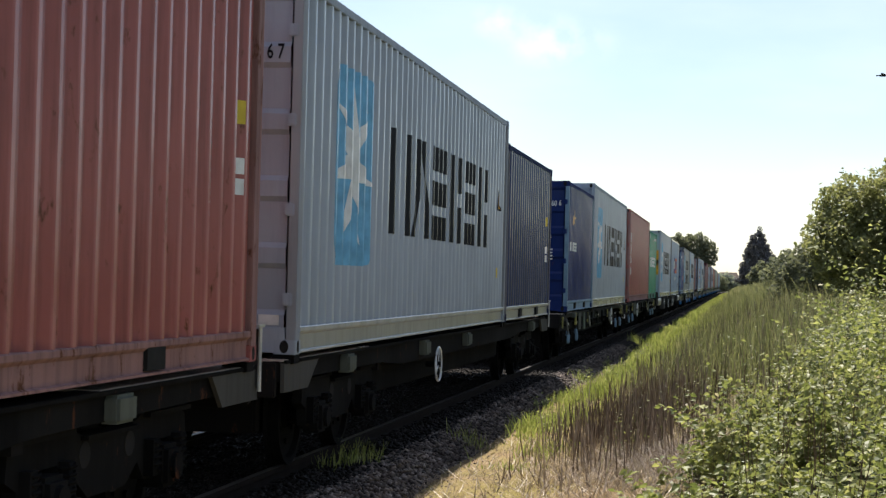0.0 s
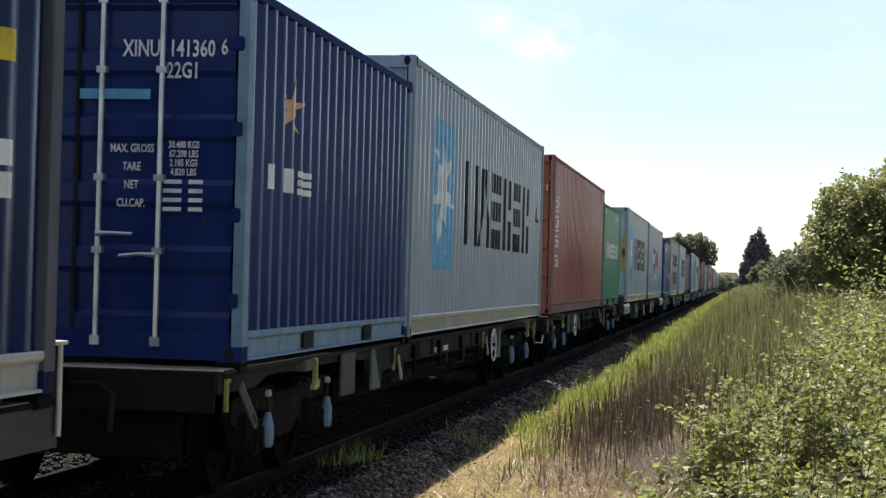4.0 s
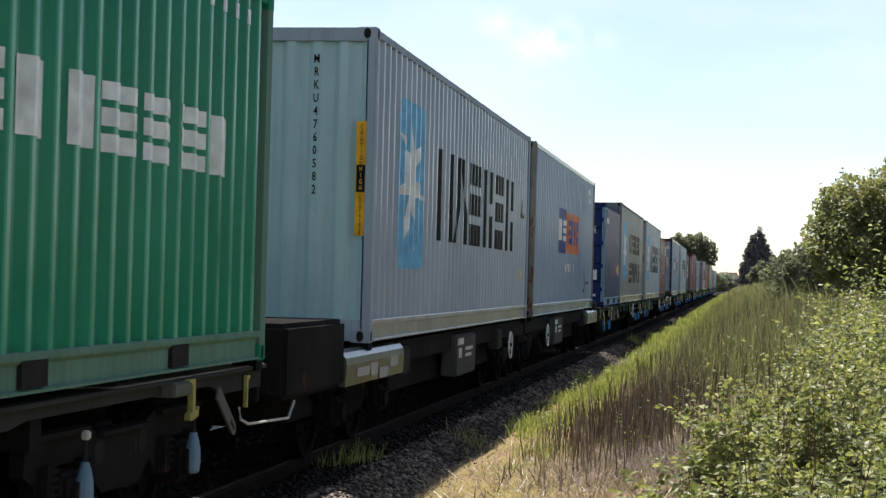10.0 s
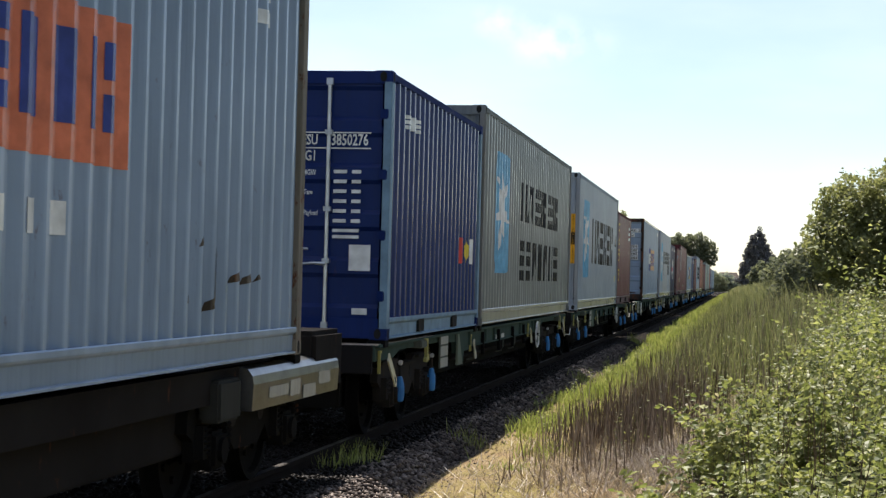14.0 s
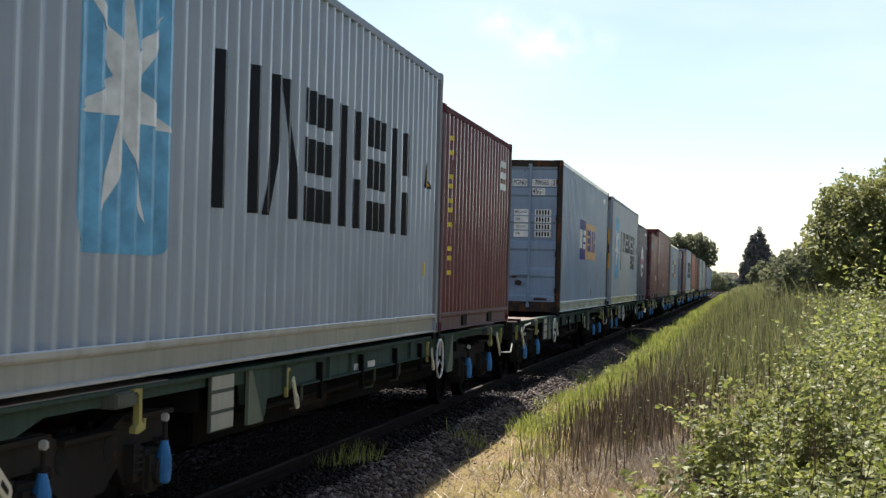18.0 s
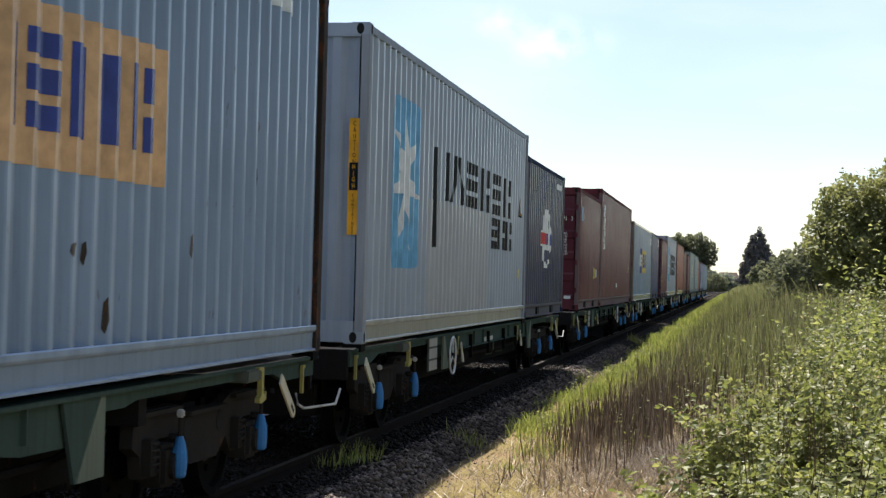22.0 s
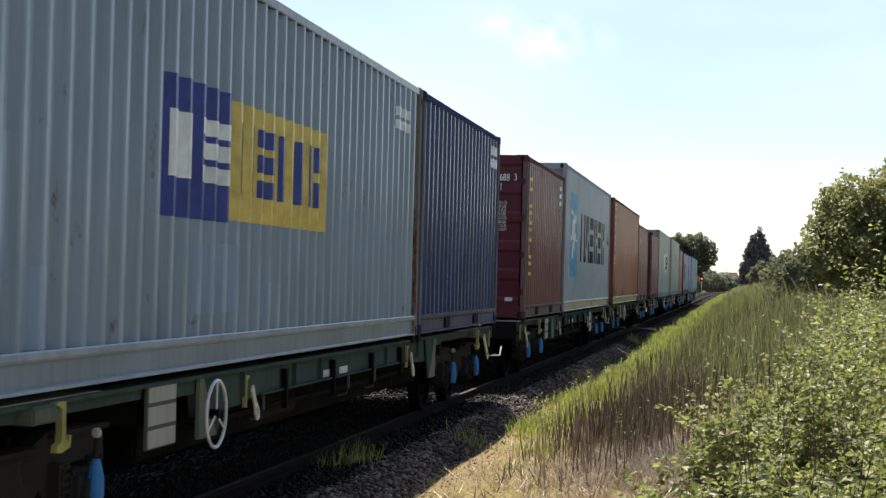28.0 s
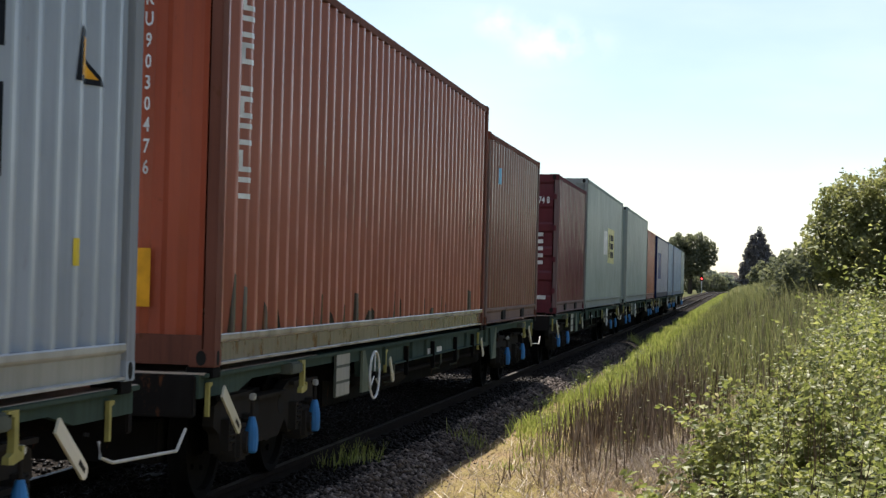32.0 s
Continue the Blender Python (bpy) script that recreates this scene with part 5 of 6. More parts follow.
    for sx in (-1, 1):
        o = part("side_sill", shared(("low_sill", sx, length), lambda: box(sx * 1.10 - 0.03, sx * 1.10 + 0.03, 0.1, length - 0.1, 0.74, 0.965)), "wagon black paint", w)
    part("centre_sill", shared(("low_centre", length), lambda: box(-0.3, 0.3, 0.0, length, 0.55, 0.93)), "wagon black paint", w)
    part("underframe", shared(("low_underframe", length), lambda: box(-0.95, 0.95, 1.2, length - 1.2, 0.40, 0.74, 0.02)), "wagon black paint", w)
    place(part("platform", shared(("platform", front), lambda: box(-1.21, 1.21, *((-1.0, 1.0) if front else (-0.5, 0.5)), 0.66, 1.24 if front else 1.16, 0.04)), "wagon black paint", w, "black end platform"), 1.05 if front else 0.5)
    skirt = [(1.10, 0.655), (1.225, 0.655), (1.235, 0.84), (1.225, 0.90), (1.19, 0.945), (1.13, 0.965), (1.10, 0.965)]
    for sx in (-1, 1):
        o = place(part("end_skirt", shared(("end_skirt",), lambda: prism(skirt, "y", -1.32, 1.32)), "brushed steel", w, "shiny bent metal skirt"), 3.35 if front else 1.55)
        if sx < 0:
            o.matrix_basis = o.matrix_basis @ Matrix.Rotation(math.pi, 4, "Z")
        else:
            for k, (a, b, z0, z1) in enumerate(((-0.9, -0.35, 0.72, 0.80), (-0.3, 0.0, 0.70, 0.82), (0.1, 0.5, 0.66, 0.76), (0.6, 1.0, 0.74, 0.84))):
                part("notice", shared(("skirt_notice", k), lambda: box(1.234, 1.2365, a, b, z0, z1)), "wagon notice paint", o)
    place(part("apparatus_box", shared(("apparatus_box",), lambda: box(1.00, 1.20, -0.77, 0.77, 0.42, 0.92, 0.02)), "wagon cabinet paint", w, "grey equipment cabinet"), 9.05)
    for k, (a, b, z0, z1) in enumerate(((-0.70, -0.25, 0.80, 0.88), (-0.62, -0.40, 0.64, 0.76), (-0.1, 0.5, 0.72, 0.76), (-0.1, 0.4, 0.64, 0.68))):
        place(part("notice", shared(("cabinet_notice", k), lambda: box(1.20, 1.203, a, b, z0, z1)), "dusty white paint", w), 9.05)
    for k in ((4.95, 12.2) if front else (3.3, 10.4)):
        place(part("spigot_box", shared(("slotted_box",), lambda: box(1.05, 1.20, -0.25, 0.25, 0.62, 0.90, 0.02)), "wagon dull paint", w), k)
    handwheel(w, 13.2 if front else length - 11.26, "old")
    for y in ((3.3, 14.0) if front else (2.3, 12.6)):
        bogie(w, y if front else length - y, "old")
    for y in ((3.1, 15.2) if front else (1.55, 13.6)):
        for sx in (-1, 1):
            place(part("container_pad", shared(("container_pad",), lambda: None), "dark steel", w), y).location.x = sx * 1.12
    return w


def build_wagons():
    rows = (  # near end, far end, style, handwheel, data plate, empty slot
        (-110.1, -91.15, "old", None, None, False), (-90.4, -71.8, "old", -83.7, None, False),
        (-68.9, -50.15, "dirty", -56.09, -65.1, False), (-48.6, -29.95, "dirty", -43.68, -44.6, False),
        (1.8, 20.6, "new", 14.89, 5.6, False), (22.1, 40.75, "new", 34.67, 26.3, False), (42.03, 60.5, "new", 47.36, 46.18, True),
        (61.9, 80.35, "new", 67.13, 66.0, False), (83.3, 102.0, "new", 96.2, 87.03, False), (103.4, 121.95, "new", 108.46, 107.5, False),
        (124.95, 143.75, "new", 137.67, 128.8, False), (145.0, 163.7, "new", 150.14, 149.0, False), (166.55, 185.4, "new", 179.6, 170.4, False),
        (187.3, 206.0, "new", 192.5, 191.3, False), (207.65, 226.2, "new", 220.4, 211.5, False), (227.75, 246.3, "new", 233.0, 231.8, False))
    for a, b, style, wheel, plate, bare in rows:
        pads = [e - a for t, y, z in TRAIN if t.name.startswith("shipping") and a - 0.5 < y < b for e in (y + 0.1, y + (L40 if t["long"] else L20) - 0.1)]
        if bare:
            pads += [0.2, 5.95]
        w = flat_wagon(b - a, style, None if wheel is None else wheel - a, None if plate is None else plate - a, pads, bare)
        WAGONS.append((w, a))
    WAGONS.append((low_wagon(15.6, True), -29.55))
    WAGONS.append((low_wagon(14.0, False), -13.9))
    for w, a in WAGONS:
        on_train(w, a, 0.0)


WAGONS = []
build_wagons()


# ---- ground and track ----
def ground_z(x, y):
    def ease(a, b, v):
        s = np.clip((v - a) / (b - a), 0, 1)
        return s * s * (3 - 2 * s)
    z = -0.36 + 0.17 * ease(-3.05, -2.5, x) + 0.61 * ease(-1.8, 2.6, x) + 0.25 * ease(2.5, 12, x) + 0.6 * ease(-8.0, -14.0, x) + 0.30 * ease(-1.2, 2.2, x) * ease(24, 50, y) + 0.32 * ease(-1.7, 0.2, x) * ease(45, 95, y)
    return z + 0.03 * np.sin(x * 1.7 + y * 0.6) * np.cos(y * 0.83 - x * 0.4)


def build_ground():
    xs = np.concatenate([np.linspace(-1500, -40, 14), np.linspace(-36, -9, 16), np.linspace(-8, 8, 81), np.linspace(9, 40, 18), np.linspace(60, 1500, 12)])
    ys = np.concatenate([np.linspace(-400, -20, 10), np.linspace(-15, 5, 11), np.linspace(6, 60, 136), np.linspace(62, 200, 50), np.linspace(220, 2500, 16)])
    X, Y = np.meshgrid(xs, ys)
    V = np.stack([X, Y, ground_z(X, Y)], -1).reshape(-1, 3)
    nx = len(xs)
    i, j = np.meshgrid(np.arange(nx - 1), np.arange(len(ys) - 1))
    a = (j * nx + i).ravel()
    me = fast_mesh("ground", V, np.stack([a, a + 1, a + nx + 1, a + nx], -1), "soil")
    me.shade_smooth()
    tagged(new("ground", me), "bare sandy earth and dry moss beside the line", "ground", kind="structure")
    # bed of the track
    c = TRACK_X
    prof = [(c - 3.4, -0.42), (c - 1.55, -0.11), (c + 1.50, -0.11), (c + 2.05, -0.36), (c + 2.0, -0.6), (c - 3.3, -0.6)]
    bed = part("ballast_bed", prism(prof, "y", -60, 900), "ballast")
    tagged(bed, "crushed stone ballast under the rails", "ballast", kind="structure")
    for sx in (-1, 1):
        x = c + sx * 0.7535
        head = [(x - 0.036, 0), (x + 0.036, 0), (x + 0.036, -0.035), (x + 0.009, -0.05), (x + 0.009, -0.135), (x + 0.068, -0.15), (x + 0.068, -0.158),
                (x - 0.068, -0.158), (x - 0.068, -0.15), (x - 0.009, -0.135), (x - 0.009, -0.05), (x - 0.036, -0.035)]
        rail = part("rail", prism(head, "y", -60, 900), "rusty rail")
        tagged(rail, "brown rusted steel running rail", "rail", "rails", kind="structure")
        part("running_band", box(x - 0.027, x + 0.027, -60, 900, 0.0, 0.0025), "polished steel", rail, "shiny worn rail head")
    sleeper = mesh_of("sleeper", box(c - 1.25, c + 1.25, -0.125, 0.125, -0.31, -0.10, 0.012))
    for k in range(290):
        s = part("sleeper", sleeper, "shade dark sleeper", bed)
        s.location.y = -4 + k * 0.65


build_ground()


# ---- plants ----
RNG = np.random.default_rng(7)


def blades(name, x, y, z, h, width, lean, material, label, bend=0.35):
    """Grass blades or stalks: each a tapering, bent strip of two quads and a tip."""
    k = len(x)
    a = RNG.uniform(0, 2 * np.pi, k)
    side = np.stack([np.cos(a), np.sin(a), np.zeros(k)], -1) * (width * RNG.uniform(0.6, 1.3, k))[:, None]
    way = RNG.uniform(0, 2 * np.pi, k)
    out = np.stack([np.cos(way), np.sin(way), np.zeros(k)], -1) * (h * lean * RNG.uniform(0.2, 1.0, k))[:, None]
    base = np.stack([x, y, z], -1)
    up = np.zeros((k, 3))
    up[:, 2] = h
    p1 = base + up * 0.5 + out * bend
    p2 = base + up + out
    V = np.stack([base - side, base + side, p1 + side * 0.8, p1 - side * 0.8, p2 + side * 0.15, p2 - side * 0.15], 1).reshape(-1, 3)
    i = np.arange(k)[:, None] * 6
    F = np.concatenate([i + np.array([0, 1, 2, 3]), i + np.array([3, 2, 4, 5])], 0)
    return tagged(new(name, fast_mesh(name, V, F, material)), label, "grass", kind="stuff")


def scatter(count, x0, x1, y0, y1, power=1.0):
    """Random places, denser towards y0."""
    return RNG.uniform(x0, x1, count), y0 + (y1 - y0) * RNG.uniform(0, 1, count) ** power


def leaves(centres, size, material, name, flat=0.5):
    """Leaf quads folded along the middle, at the given places."""
    k = len(centres)
    nrm = RNG.normal(0, 1, (k, 3))
    nrm[:, 2] = np.abs(nrm[:, 2]) + flat
    nrm /= np.linalg.norm(nrm, axis=1)[:, None]
    t = np.cross(nrm, RNG.normal(0, 1, (k, 3)))
    t /= np.linalg.norm(t, axis=1)[:, None]
    b = np.cross(nrm, t)
    s = (size * RNG.uniform(0.55, 1.25, k))[:, None]
    o = np.asarray(centres)
    V = np.stack([o - t * s, o - b * s * 0.55 - nrm * 0.12 * s, o + t * s * 1.1, o + b * s * 0.55 - nrm * 0.12 * s, o + nrm * 0.1 * s], 1).reshape(-1, 3)
    i = np.arange(k)[:, None] * 5
    F = np.concatenate([i + np.array(q) for q in ((0, 1, 4), (1, 2, 4), (2, 3, 4), (3, 0, 4))], 0)
    return fast_mesh(name, V, F, material)


def sprays(x, y, z, h, lean, n, size, droop=0.35, a=None):
    """Leafy shoots: stems that arch over, each with n pointed leaves set round it. Returns stem corners and leaf corners with their faces."""
    k = len(x)
    a = RNG.uniform(0, 2 * np.pi, k) if a is None else a
    out = np.stack([np.cos(a), np.sin(a), 0 * a], -1) * (h * lean * RNG.uniform(0.3, 1.2, k))[:, None]
    base = np.stack([x, y, z], -1)
    t = np.linspace(0.22, 1.0, n)[None] + RNG.normal(0, 0.03, (k, n))
    o = base[:, None] + out[:, None] * (t ** 2)[..., None]
    o[..., 2] += h[:, None] * (t - 0.22 * t ** 3 * lean)
    turn = a[:, None] + 2.4 * np.arange(n)[None] + RNG.normal(0, 0.5, (k, n))
    way = np.stack([np.cos(turn), np.sin(turn), RNG.normal(0.1, 0.3, (k, n)) - droop * t], -1)
    way /= np.linalg.norm(way, axis=-1)[..., None]
    nrm = np.stack([RNG.normal(0, 0.8, (k, n)), RNG.normal(0, 0.8, (k, n)), np.ones((k, n))], -1)
    across = np.cross(way, nrm)
    across /= np.linalg.norm(across, axis=-1)[..., None]
    up = np.cross(across, way)
    s = (size * RNG.uniform(0.55, 1.3, (k, n)) * (1.15 - 0.55 * t))[..., None]
    w = across * s * 0.62
    o = o + way * s * 0.25
    V = np.stack([o, o + way * s * 0.5 + w + up * s * 0.16, o + way * s * 1.1 + w * 0.85 + up * s * 0.10, o + way * s * 1.9 - up * s * 0.25,
                  o + way * s * 1.1 - w * 0.85 + up * s * 0.10, o + way * s * 0.5 - w + up * s * 0.16, o + way * s * 0.8 - up * s * 0.03], 2).reshape(-1, 3)
    i = np.arange(k * n)[:, None] * 7
    F = np.concatenate([i + np.array(q) for q in ((0, 1, 2, 6), (6, 2, 3, 3), (0, 6, 4, 5), (6, 3, 4, 4))], 0)
    return V, F


def leafy(name, x, y, z, h, lean, n, size, material, label, category, droop=0.35, a=None):
    V, F = sprays(x, y, z, h, lean, n, size, droop, a)
    quads, tris = F[F[:, 2] != F[:, 3]], F[F[:, 2] == F[:, 3]][:, :3]
    me = bpy.data.meshes.new(name)
    me.from_pydata(V.tolist(), [], quads.tolist() + tris.tolist())
    me.materials.append(MAT[material])
    return tagged(new(name, me), label, category, kind="stuff")


def stones(name, x, y, z, size, material, label):
    """Crushed stones: squashed, turned octahedra."""
    k = len(x)
    r = size * RNG.uniform(0.6, 1.3, (k, 1, 1))
    base = np.array([[1, 0, 0], [-1, 0, 0], [0, 1, 0], [0, -1, 0], [0, 0, 1], [0, 0, -1.0]])[None] * RNG.uniform(0.6, 1.25, (k, 6, 1))
    a = RNG.uniform(0, 2 * np.pi, k)
    b = RNG.uniform(-0.7, 0.7, k)
    ca, sa, cb, sb = np.cos(a), np.sin(a), np.cos(b), np.sin(b)
    R = np.zeros((k, 3, 3))
    R[:, 0, 0], R[:, 0, 1], R[:, 1, 0], R[:, 1, 1] = ca, -sa * cb, sa, ca * cb
    R[:, 0, 2], R[:, 1, 2], R[:, 2, 1], R[:, 2, 2] = sa * sb, -ca * sb, sb, cb
    V = np.einsum("kij,kvj->kvi", R, base * np.array([1, 0.8, 0.6])) * r + np.stack([x, y, z], -1)[:, None]
    i = np.arange(k)[:, None] * 6
    F = np.concatenate([i + np.array(q) for q in ((0, 2, 4), (2, 1, 4), (1, 3, 4), (3, 0, 4), (2, 0, 5), (1, 2, 5), (3, 1, 5), (0, 3, 5))], 0)
    return tagged(new(name, fast_mesh(name, V.reshape(-1, 3), F, material)), label, "stones", kind="stuff")


def bed_z(x):
    return np.interp(x, [TRACK_X - 3.4, TRACK_X - 1.55, TRACK_X + 1.5, TRACK_X + 2.05], [-0.42, -0.11, -0.11, -0.36])


def wave(x, y, f, s):
    return np.sin(x * f + s) * np.cos(y * f * 0.8 - s * 1.7) + 0.5 * np.sin(x * f * 2.3 - y * f * 1.9 + s * 3)


def mottled(x, y, f, s, cut):
    """Which places fall inside uneven patches."""
    return wave(x, y, f, s) + 0.8 * wave(x + 3.1, y * 0.37, f * 0.43, s + 1) + 0.5 * wave(y, x, f * 1.37, s + 2) + RNG.normal(0, 0.5, len(x)) > cut


def build_plants():
    # ballast stones, close ones only
    x, y = scatter(26000, TRACK_X + 1.28, TRACK_X + 2.25, 10.5, 48, 1.7)
    stones("ballast_stones", x, y, np.where(x < TRACK_X + 2.05, bed_z(x), -0.34) + RNG.uniform(-0.015, 0.030, len(x)), 0.033, "stone", "loose grey-brown crushed ballast stones")
    # Stones by and between the rails carry the train's shade in their dark colour.
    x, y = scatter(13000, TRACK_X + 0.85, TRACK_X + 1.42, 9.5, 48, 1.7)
    stones("oily_stones", x, y, bed_z(x) + RNG.uniform(-0.015, 0.028, len(x)), 0.033, "shade dark stone", "oily ballast stones beside the rail, darkened with the train's shade")
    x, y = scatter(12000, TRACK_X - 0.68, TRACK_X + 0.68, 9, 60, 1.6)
    stones("crib_stones", x, y, -0.11 + RNG.uniform(-0.01, 0.03, len(x)), 0.036, "shade dark stone", "oily ballast stones between the rails, under-train shade in their colour")
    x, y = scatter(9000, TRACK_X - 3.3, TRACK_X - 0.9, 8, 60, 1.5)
    stones("far_ballast_stones", x, y, bed_z(x) + RNG.uniform(-0.01, 0.03, len(x)), 0.04, "shade dark stone", "loose dark ballast stones behind the train")
    # dry straw and moss on the bare strip
    x, y = scatter(13000, -2.75, -0.9, 11.5, 42, 1.6)
    keep = mottled(x, y, 2.1, 0.4, 0.15)
    x, y = x[keep], y[keep]
    blades("dry_straw", x, y, ground_z(x, y) + 0.01, RNG.uniform(0.015, 0.07, len(x)), 0.0035 + 0 * x, 2.2, "straw", "dry straw and moss lying on the bare strip")
    # bright verge
    x, y = scatter(20000, -2.62, -1.35, 16.5, 135, 1.7)
    keep = mottled(x, y, 2.0, 2.0, 0.35 + 0.9 * np.clip((20 - y) / 6, 0, 1)) & (RNG.uniform(0, 1, len(x)) < np.clip(1.25 - np.abs(x + 2.15) / 0.55, 0.1, 1))
    x, y = x[keep], y[keep]
    blades("verge_grass", x, y, ground_z(x, y), RNG.uniform(0.02, 0.11, len(x)) * (1 + 0.4 * wave(x, y, 2.2, 0.3)), 0.0045 + y * 0.00014, 0.9, "bright grass", "short bright-green grass along the edge of the ballast")
    x, y = scatter(26000, -2.75, -0.8, 55, 330, 1.5)
    keep = mottled(x, y * 0.3, 2.0, 0.5, -0.5)
    x, y = x[keep], y[keep]
    blades("far_verge_grass", x, y, ground_z(x, y), RNG.uniform(0.05, 0.25, len(x)), 0.012 + y * 0.00016, 0.8, "bright grass", "bright grass far along the line")
    x, y = scatter(30000, -1.0, 30.0, 110, 420, 1.3)
    blades("far_field_grass", x, y, ground_z(x, y), RNG.uniform(0.3, 0.9, len(x)), 0.02 + y * 0.0002, 0.5, "grass", "far green field grass")
    # tufts in the ballast
    for tx, ty, n, h in ((-3.35, 15.7, 70, 0.26), (-3.55, 15.3, 40, 0.20), (-3.42, 16.1, 30, 0.18), (-2.80, 18.9, 80, 0.22), (-2.75, 32.0, 90, 0.25), (-2.9, 52.0, 120, 0.3)):
        x, y = tx + RNG.normal(0, 0.10, n), ty + RNG.normal(0, 0.16, n)
        tagged(blades("grass_tuft", x, y, bed_z(x), h * RNG.uniform(0.4, 1.0, n), 0.004 + 0 * x, 0.6, "bright grass", "small green grass tuft growing in the ballast"), "", "grass tuft", "tufts in the ballast")
    # bright tufts along the edge of the bare strip
    x, y = [], []
    for tx, ty, sx, sy, n in ((-2.3, 21.2, 0.13, 0.7, 620), (-2.05, 22.8, 0.12, 0.5, 420), (-2.35, 26.0, 0.12, 0.7, 520), (-2.15, 28.4, 0.14, 0.8, 620), (-2.0, 31.0, 0.14, 0.9, 620), (-2.2, 34.5, 0.15, 1.0, 620), (-1.95, 38.0, 0.18, 1.2, 620),
                              (-2.1, 42.0, 0.18, 1.4, 620), (-1.9, 47.0, 0.2, 1.8, 700), (-2.2, 53.0, 0.22, 2.2, 700), (-1.9, 60.0, 0.25, 3.0, 700), (-1.9, 18.3, 0.16, 0.4, 160), (-1.55, 24.5, 0.2, 0.9, 260)):
        x.append(tx + RNG.normal(0, sx, n))
        y.append(ty + RNG.normal(0, sy, n))
    x, y = np.concatenate(x), np.concatenate(y)
    blades("edge_tufts", x, y, ground_z(x, y), RNG.uniform(0.03, 0.20, len(x)), 0.006 + y * 0.00008, 0.8, "bright grass", "bright fresh grass tufts at the edge of the ballast")
    # tall grass, in clumps
    x, y = scatter(88000, -1.9, 12.0, 15, 150, 1.8)
    keep = (x > -1.5 + 0.3 * wave(x, y, 0.9, 1.0)) & (RNG.uniform(0, 1, len(x)) < np.clip(0.22 + (y - 18) / 34, 0.18, 1) * np.clip(0.25 + (x + 1.6) / 1.8, 0.2, 1)) & (x < 0.10 * y) & mottled(x, y, 1.9, 1.3, -0.35) & (RNG.uniform(0, 1, len(x)) < np.clip(0.25 + (x + 1.0) / 2.6 + (y - 32) / 30, 0.16, 1))
    x, y = x[keep], y[keep]
    h = RNG.uniform(0.2, 0.85, len(x)) * np.clip(0.14 + (x + 1.6) / 3.4, 0.12, 1.0) * (1 + 0.30 * wave(x, y, 0.9, 0.2)) * (1 + 0.15 * np.clip((x - 1.0) / 2.0, 0, 1))
    blades("tall_grass", x, y, ground_z(x, y), h, 0.0058 + y * 0.00016, 0.6, "grass", "tall green and straw-tipped grass on the bank")
    # rough clumps farther along the bank
    x, y = scatter(26000, -1.95, 2.6, 26, 130, 1.5)
    keep = mottled(x, y * 0.6, 2.3, 2.7, 0.25) & (x > -1.75 + 0.25 * wave(x, y, 0.8, 1.0))
    x, y = x[keep], y[keep]
    blades("rough_grass", x, y, ground_z(x, y), RNG.uniform(0.25, 0.75, len(x)) * np.clip(0.45 + (x + 1.9) / 2.2, 0.4, 1.15), 0.0045 + y * 0.00012, 0.4, "rough grass", "rough dark-based grass clumps along the bank")
    # upright weed stems, green and leafy
    x, y = scatter(1500, -1.35, 2.8, 17, 62, 1.25)
    keep = mottled(x, y, 1.5, 3.3, -0.2) & (x < 0.3 + 0.07 * y)
    x, y = x[keep], y[keep]
    h = RNG.uniform(0.45, 1.0, len(x)) * np.clip(0.55 + (x + 1.4) / 2.5, 0.5, 1.1)
    leafy("weed_stems", x, y, ground_z(x, y), h, 0.10, 9, 0.020, "nettle leaf", "thin upright leafy weeds on the bank", "weeds", 0.2)
    blades("weed_stalks", x, y, ground_z(x, y), h * 1.02, 0.0035 + y * 0.00007, 0.10, "weed stalk", "upright dark-green weed stalks on the bank", 0.3)
    # dead stalks in drifts
    x = np.concatenate([RNG.normal(-1.25, 0.45, 1250), RNG.normal(-1.0, 0.38, 800), RNG.uniform(-1.0, 2.3, 1500), RNG.uniform(-1.9, -0.6, 260)])
    y = np.concatenate([RNG.normal(18.6, 1.4, 1250), RNG.normal(23.5, 2.4, 800), RNG.uniform(20, 60, 1500), RNG.uniform(26, 44, 260)])
    keep = mottled(x, y, 1.9, 0.9, -0.8) & (x > -2.1)
    x, y = x[keep], y[keep]
    blades("dead_stalks", x, y, ground_z(x, y), RNG.uniform(0.25, 0.85, len(x)) * np.clip(0.75 + (x + 1.5) / 5, 0.6, 1.25), 0.0048 + y * 0.00011, 0.24, "stalk", "thin brown dead stalks standing in the grass", 0.45)
    x, y = np.concatenate([RNG.normal(-1.1, 0.45, 3600), RNG.uniform(-1.8, 0.6, 3200)]), np.concatenate([RNG.normal(17.0, 1.6, 3600), RNG.uniform(12.0, 30, 3200)])
    blades("bent_straw", x, y, ground_z(x, y), RNG.uniform(0.03, 0.15, len(x)), 0.0042 + 0 * x, 2.4, "straw", "bleached bent straw at the foot of the stalks")
    # whitish tangles of flattened stems by the bare strip
    x, y = scatter(1500, -2.45, -0.5, 12.2, 19.5, 1.0)
    keep = mottled(x, y, 2.2, 4.1, 0.0)
    x, y = x[keep], y[keep]
    blades("flattened_stems", x, y, ground_z(x, y) + 0.01, RNG.uniform(0.02, 0.10, len(x)), 0.0045 + 0 * x, 3.0, "pale stem", "bleached flattened stems on the edge of the sand", 0.5)
    # pebbles and fallen twigs on the bare strip
    x, y = scatter(2600, -2.75, -0.9, 11.5, 30, 1.3)
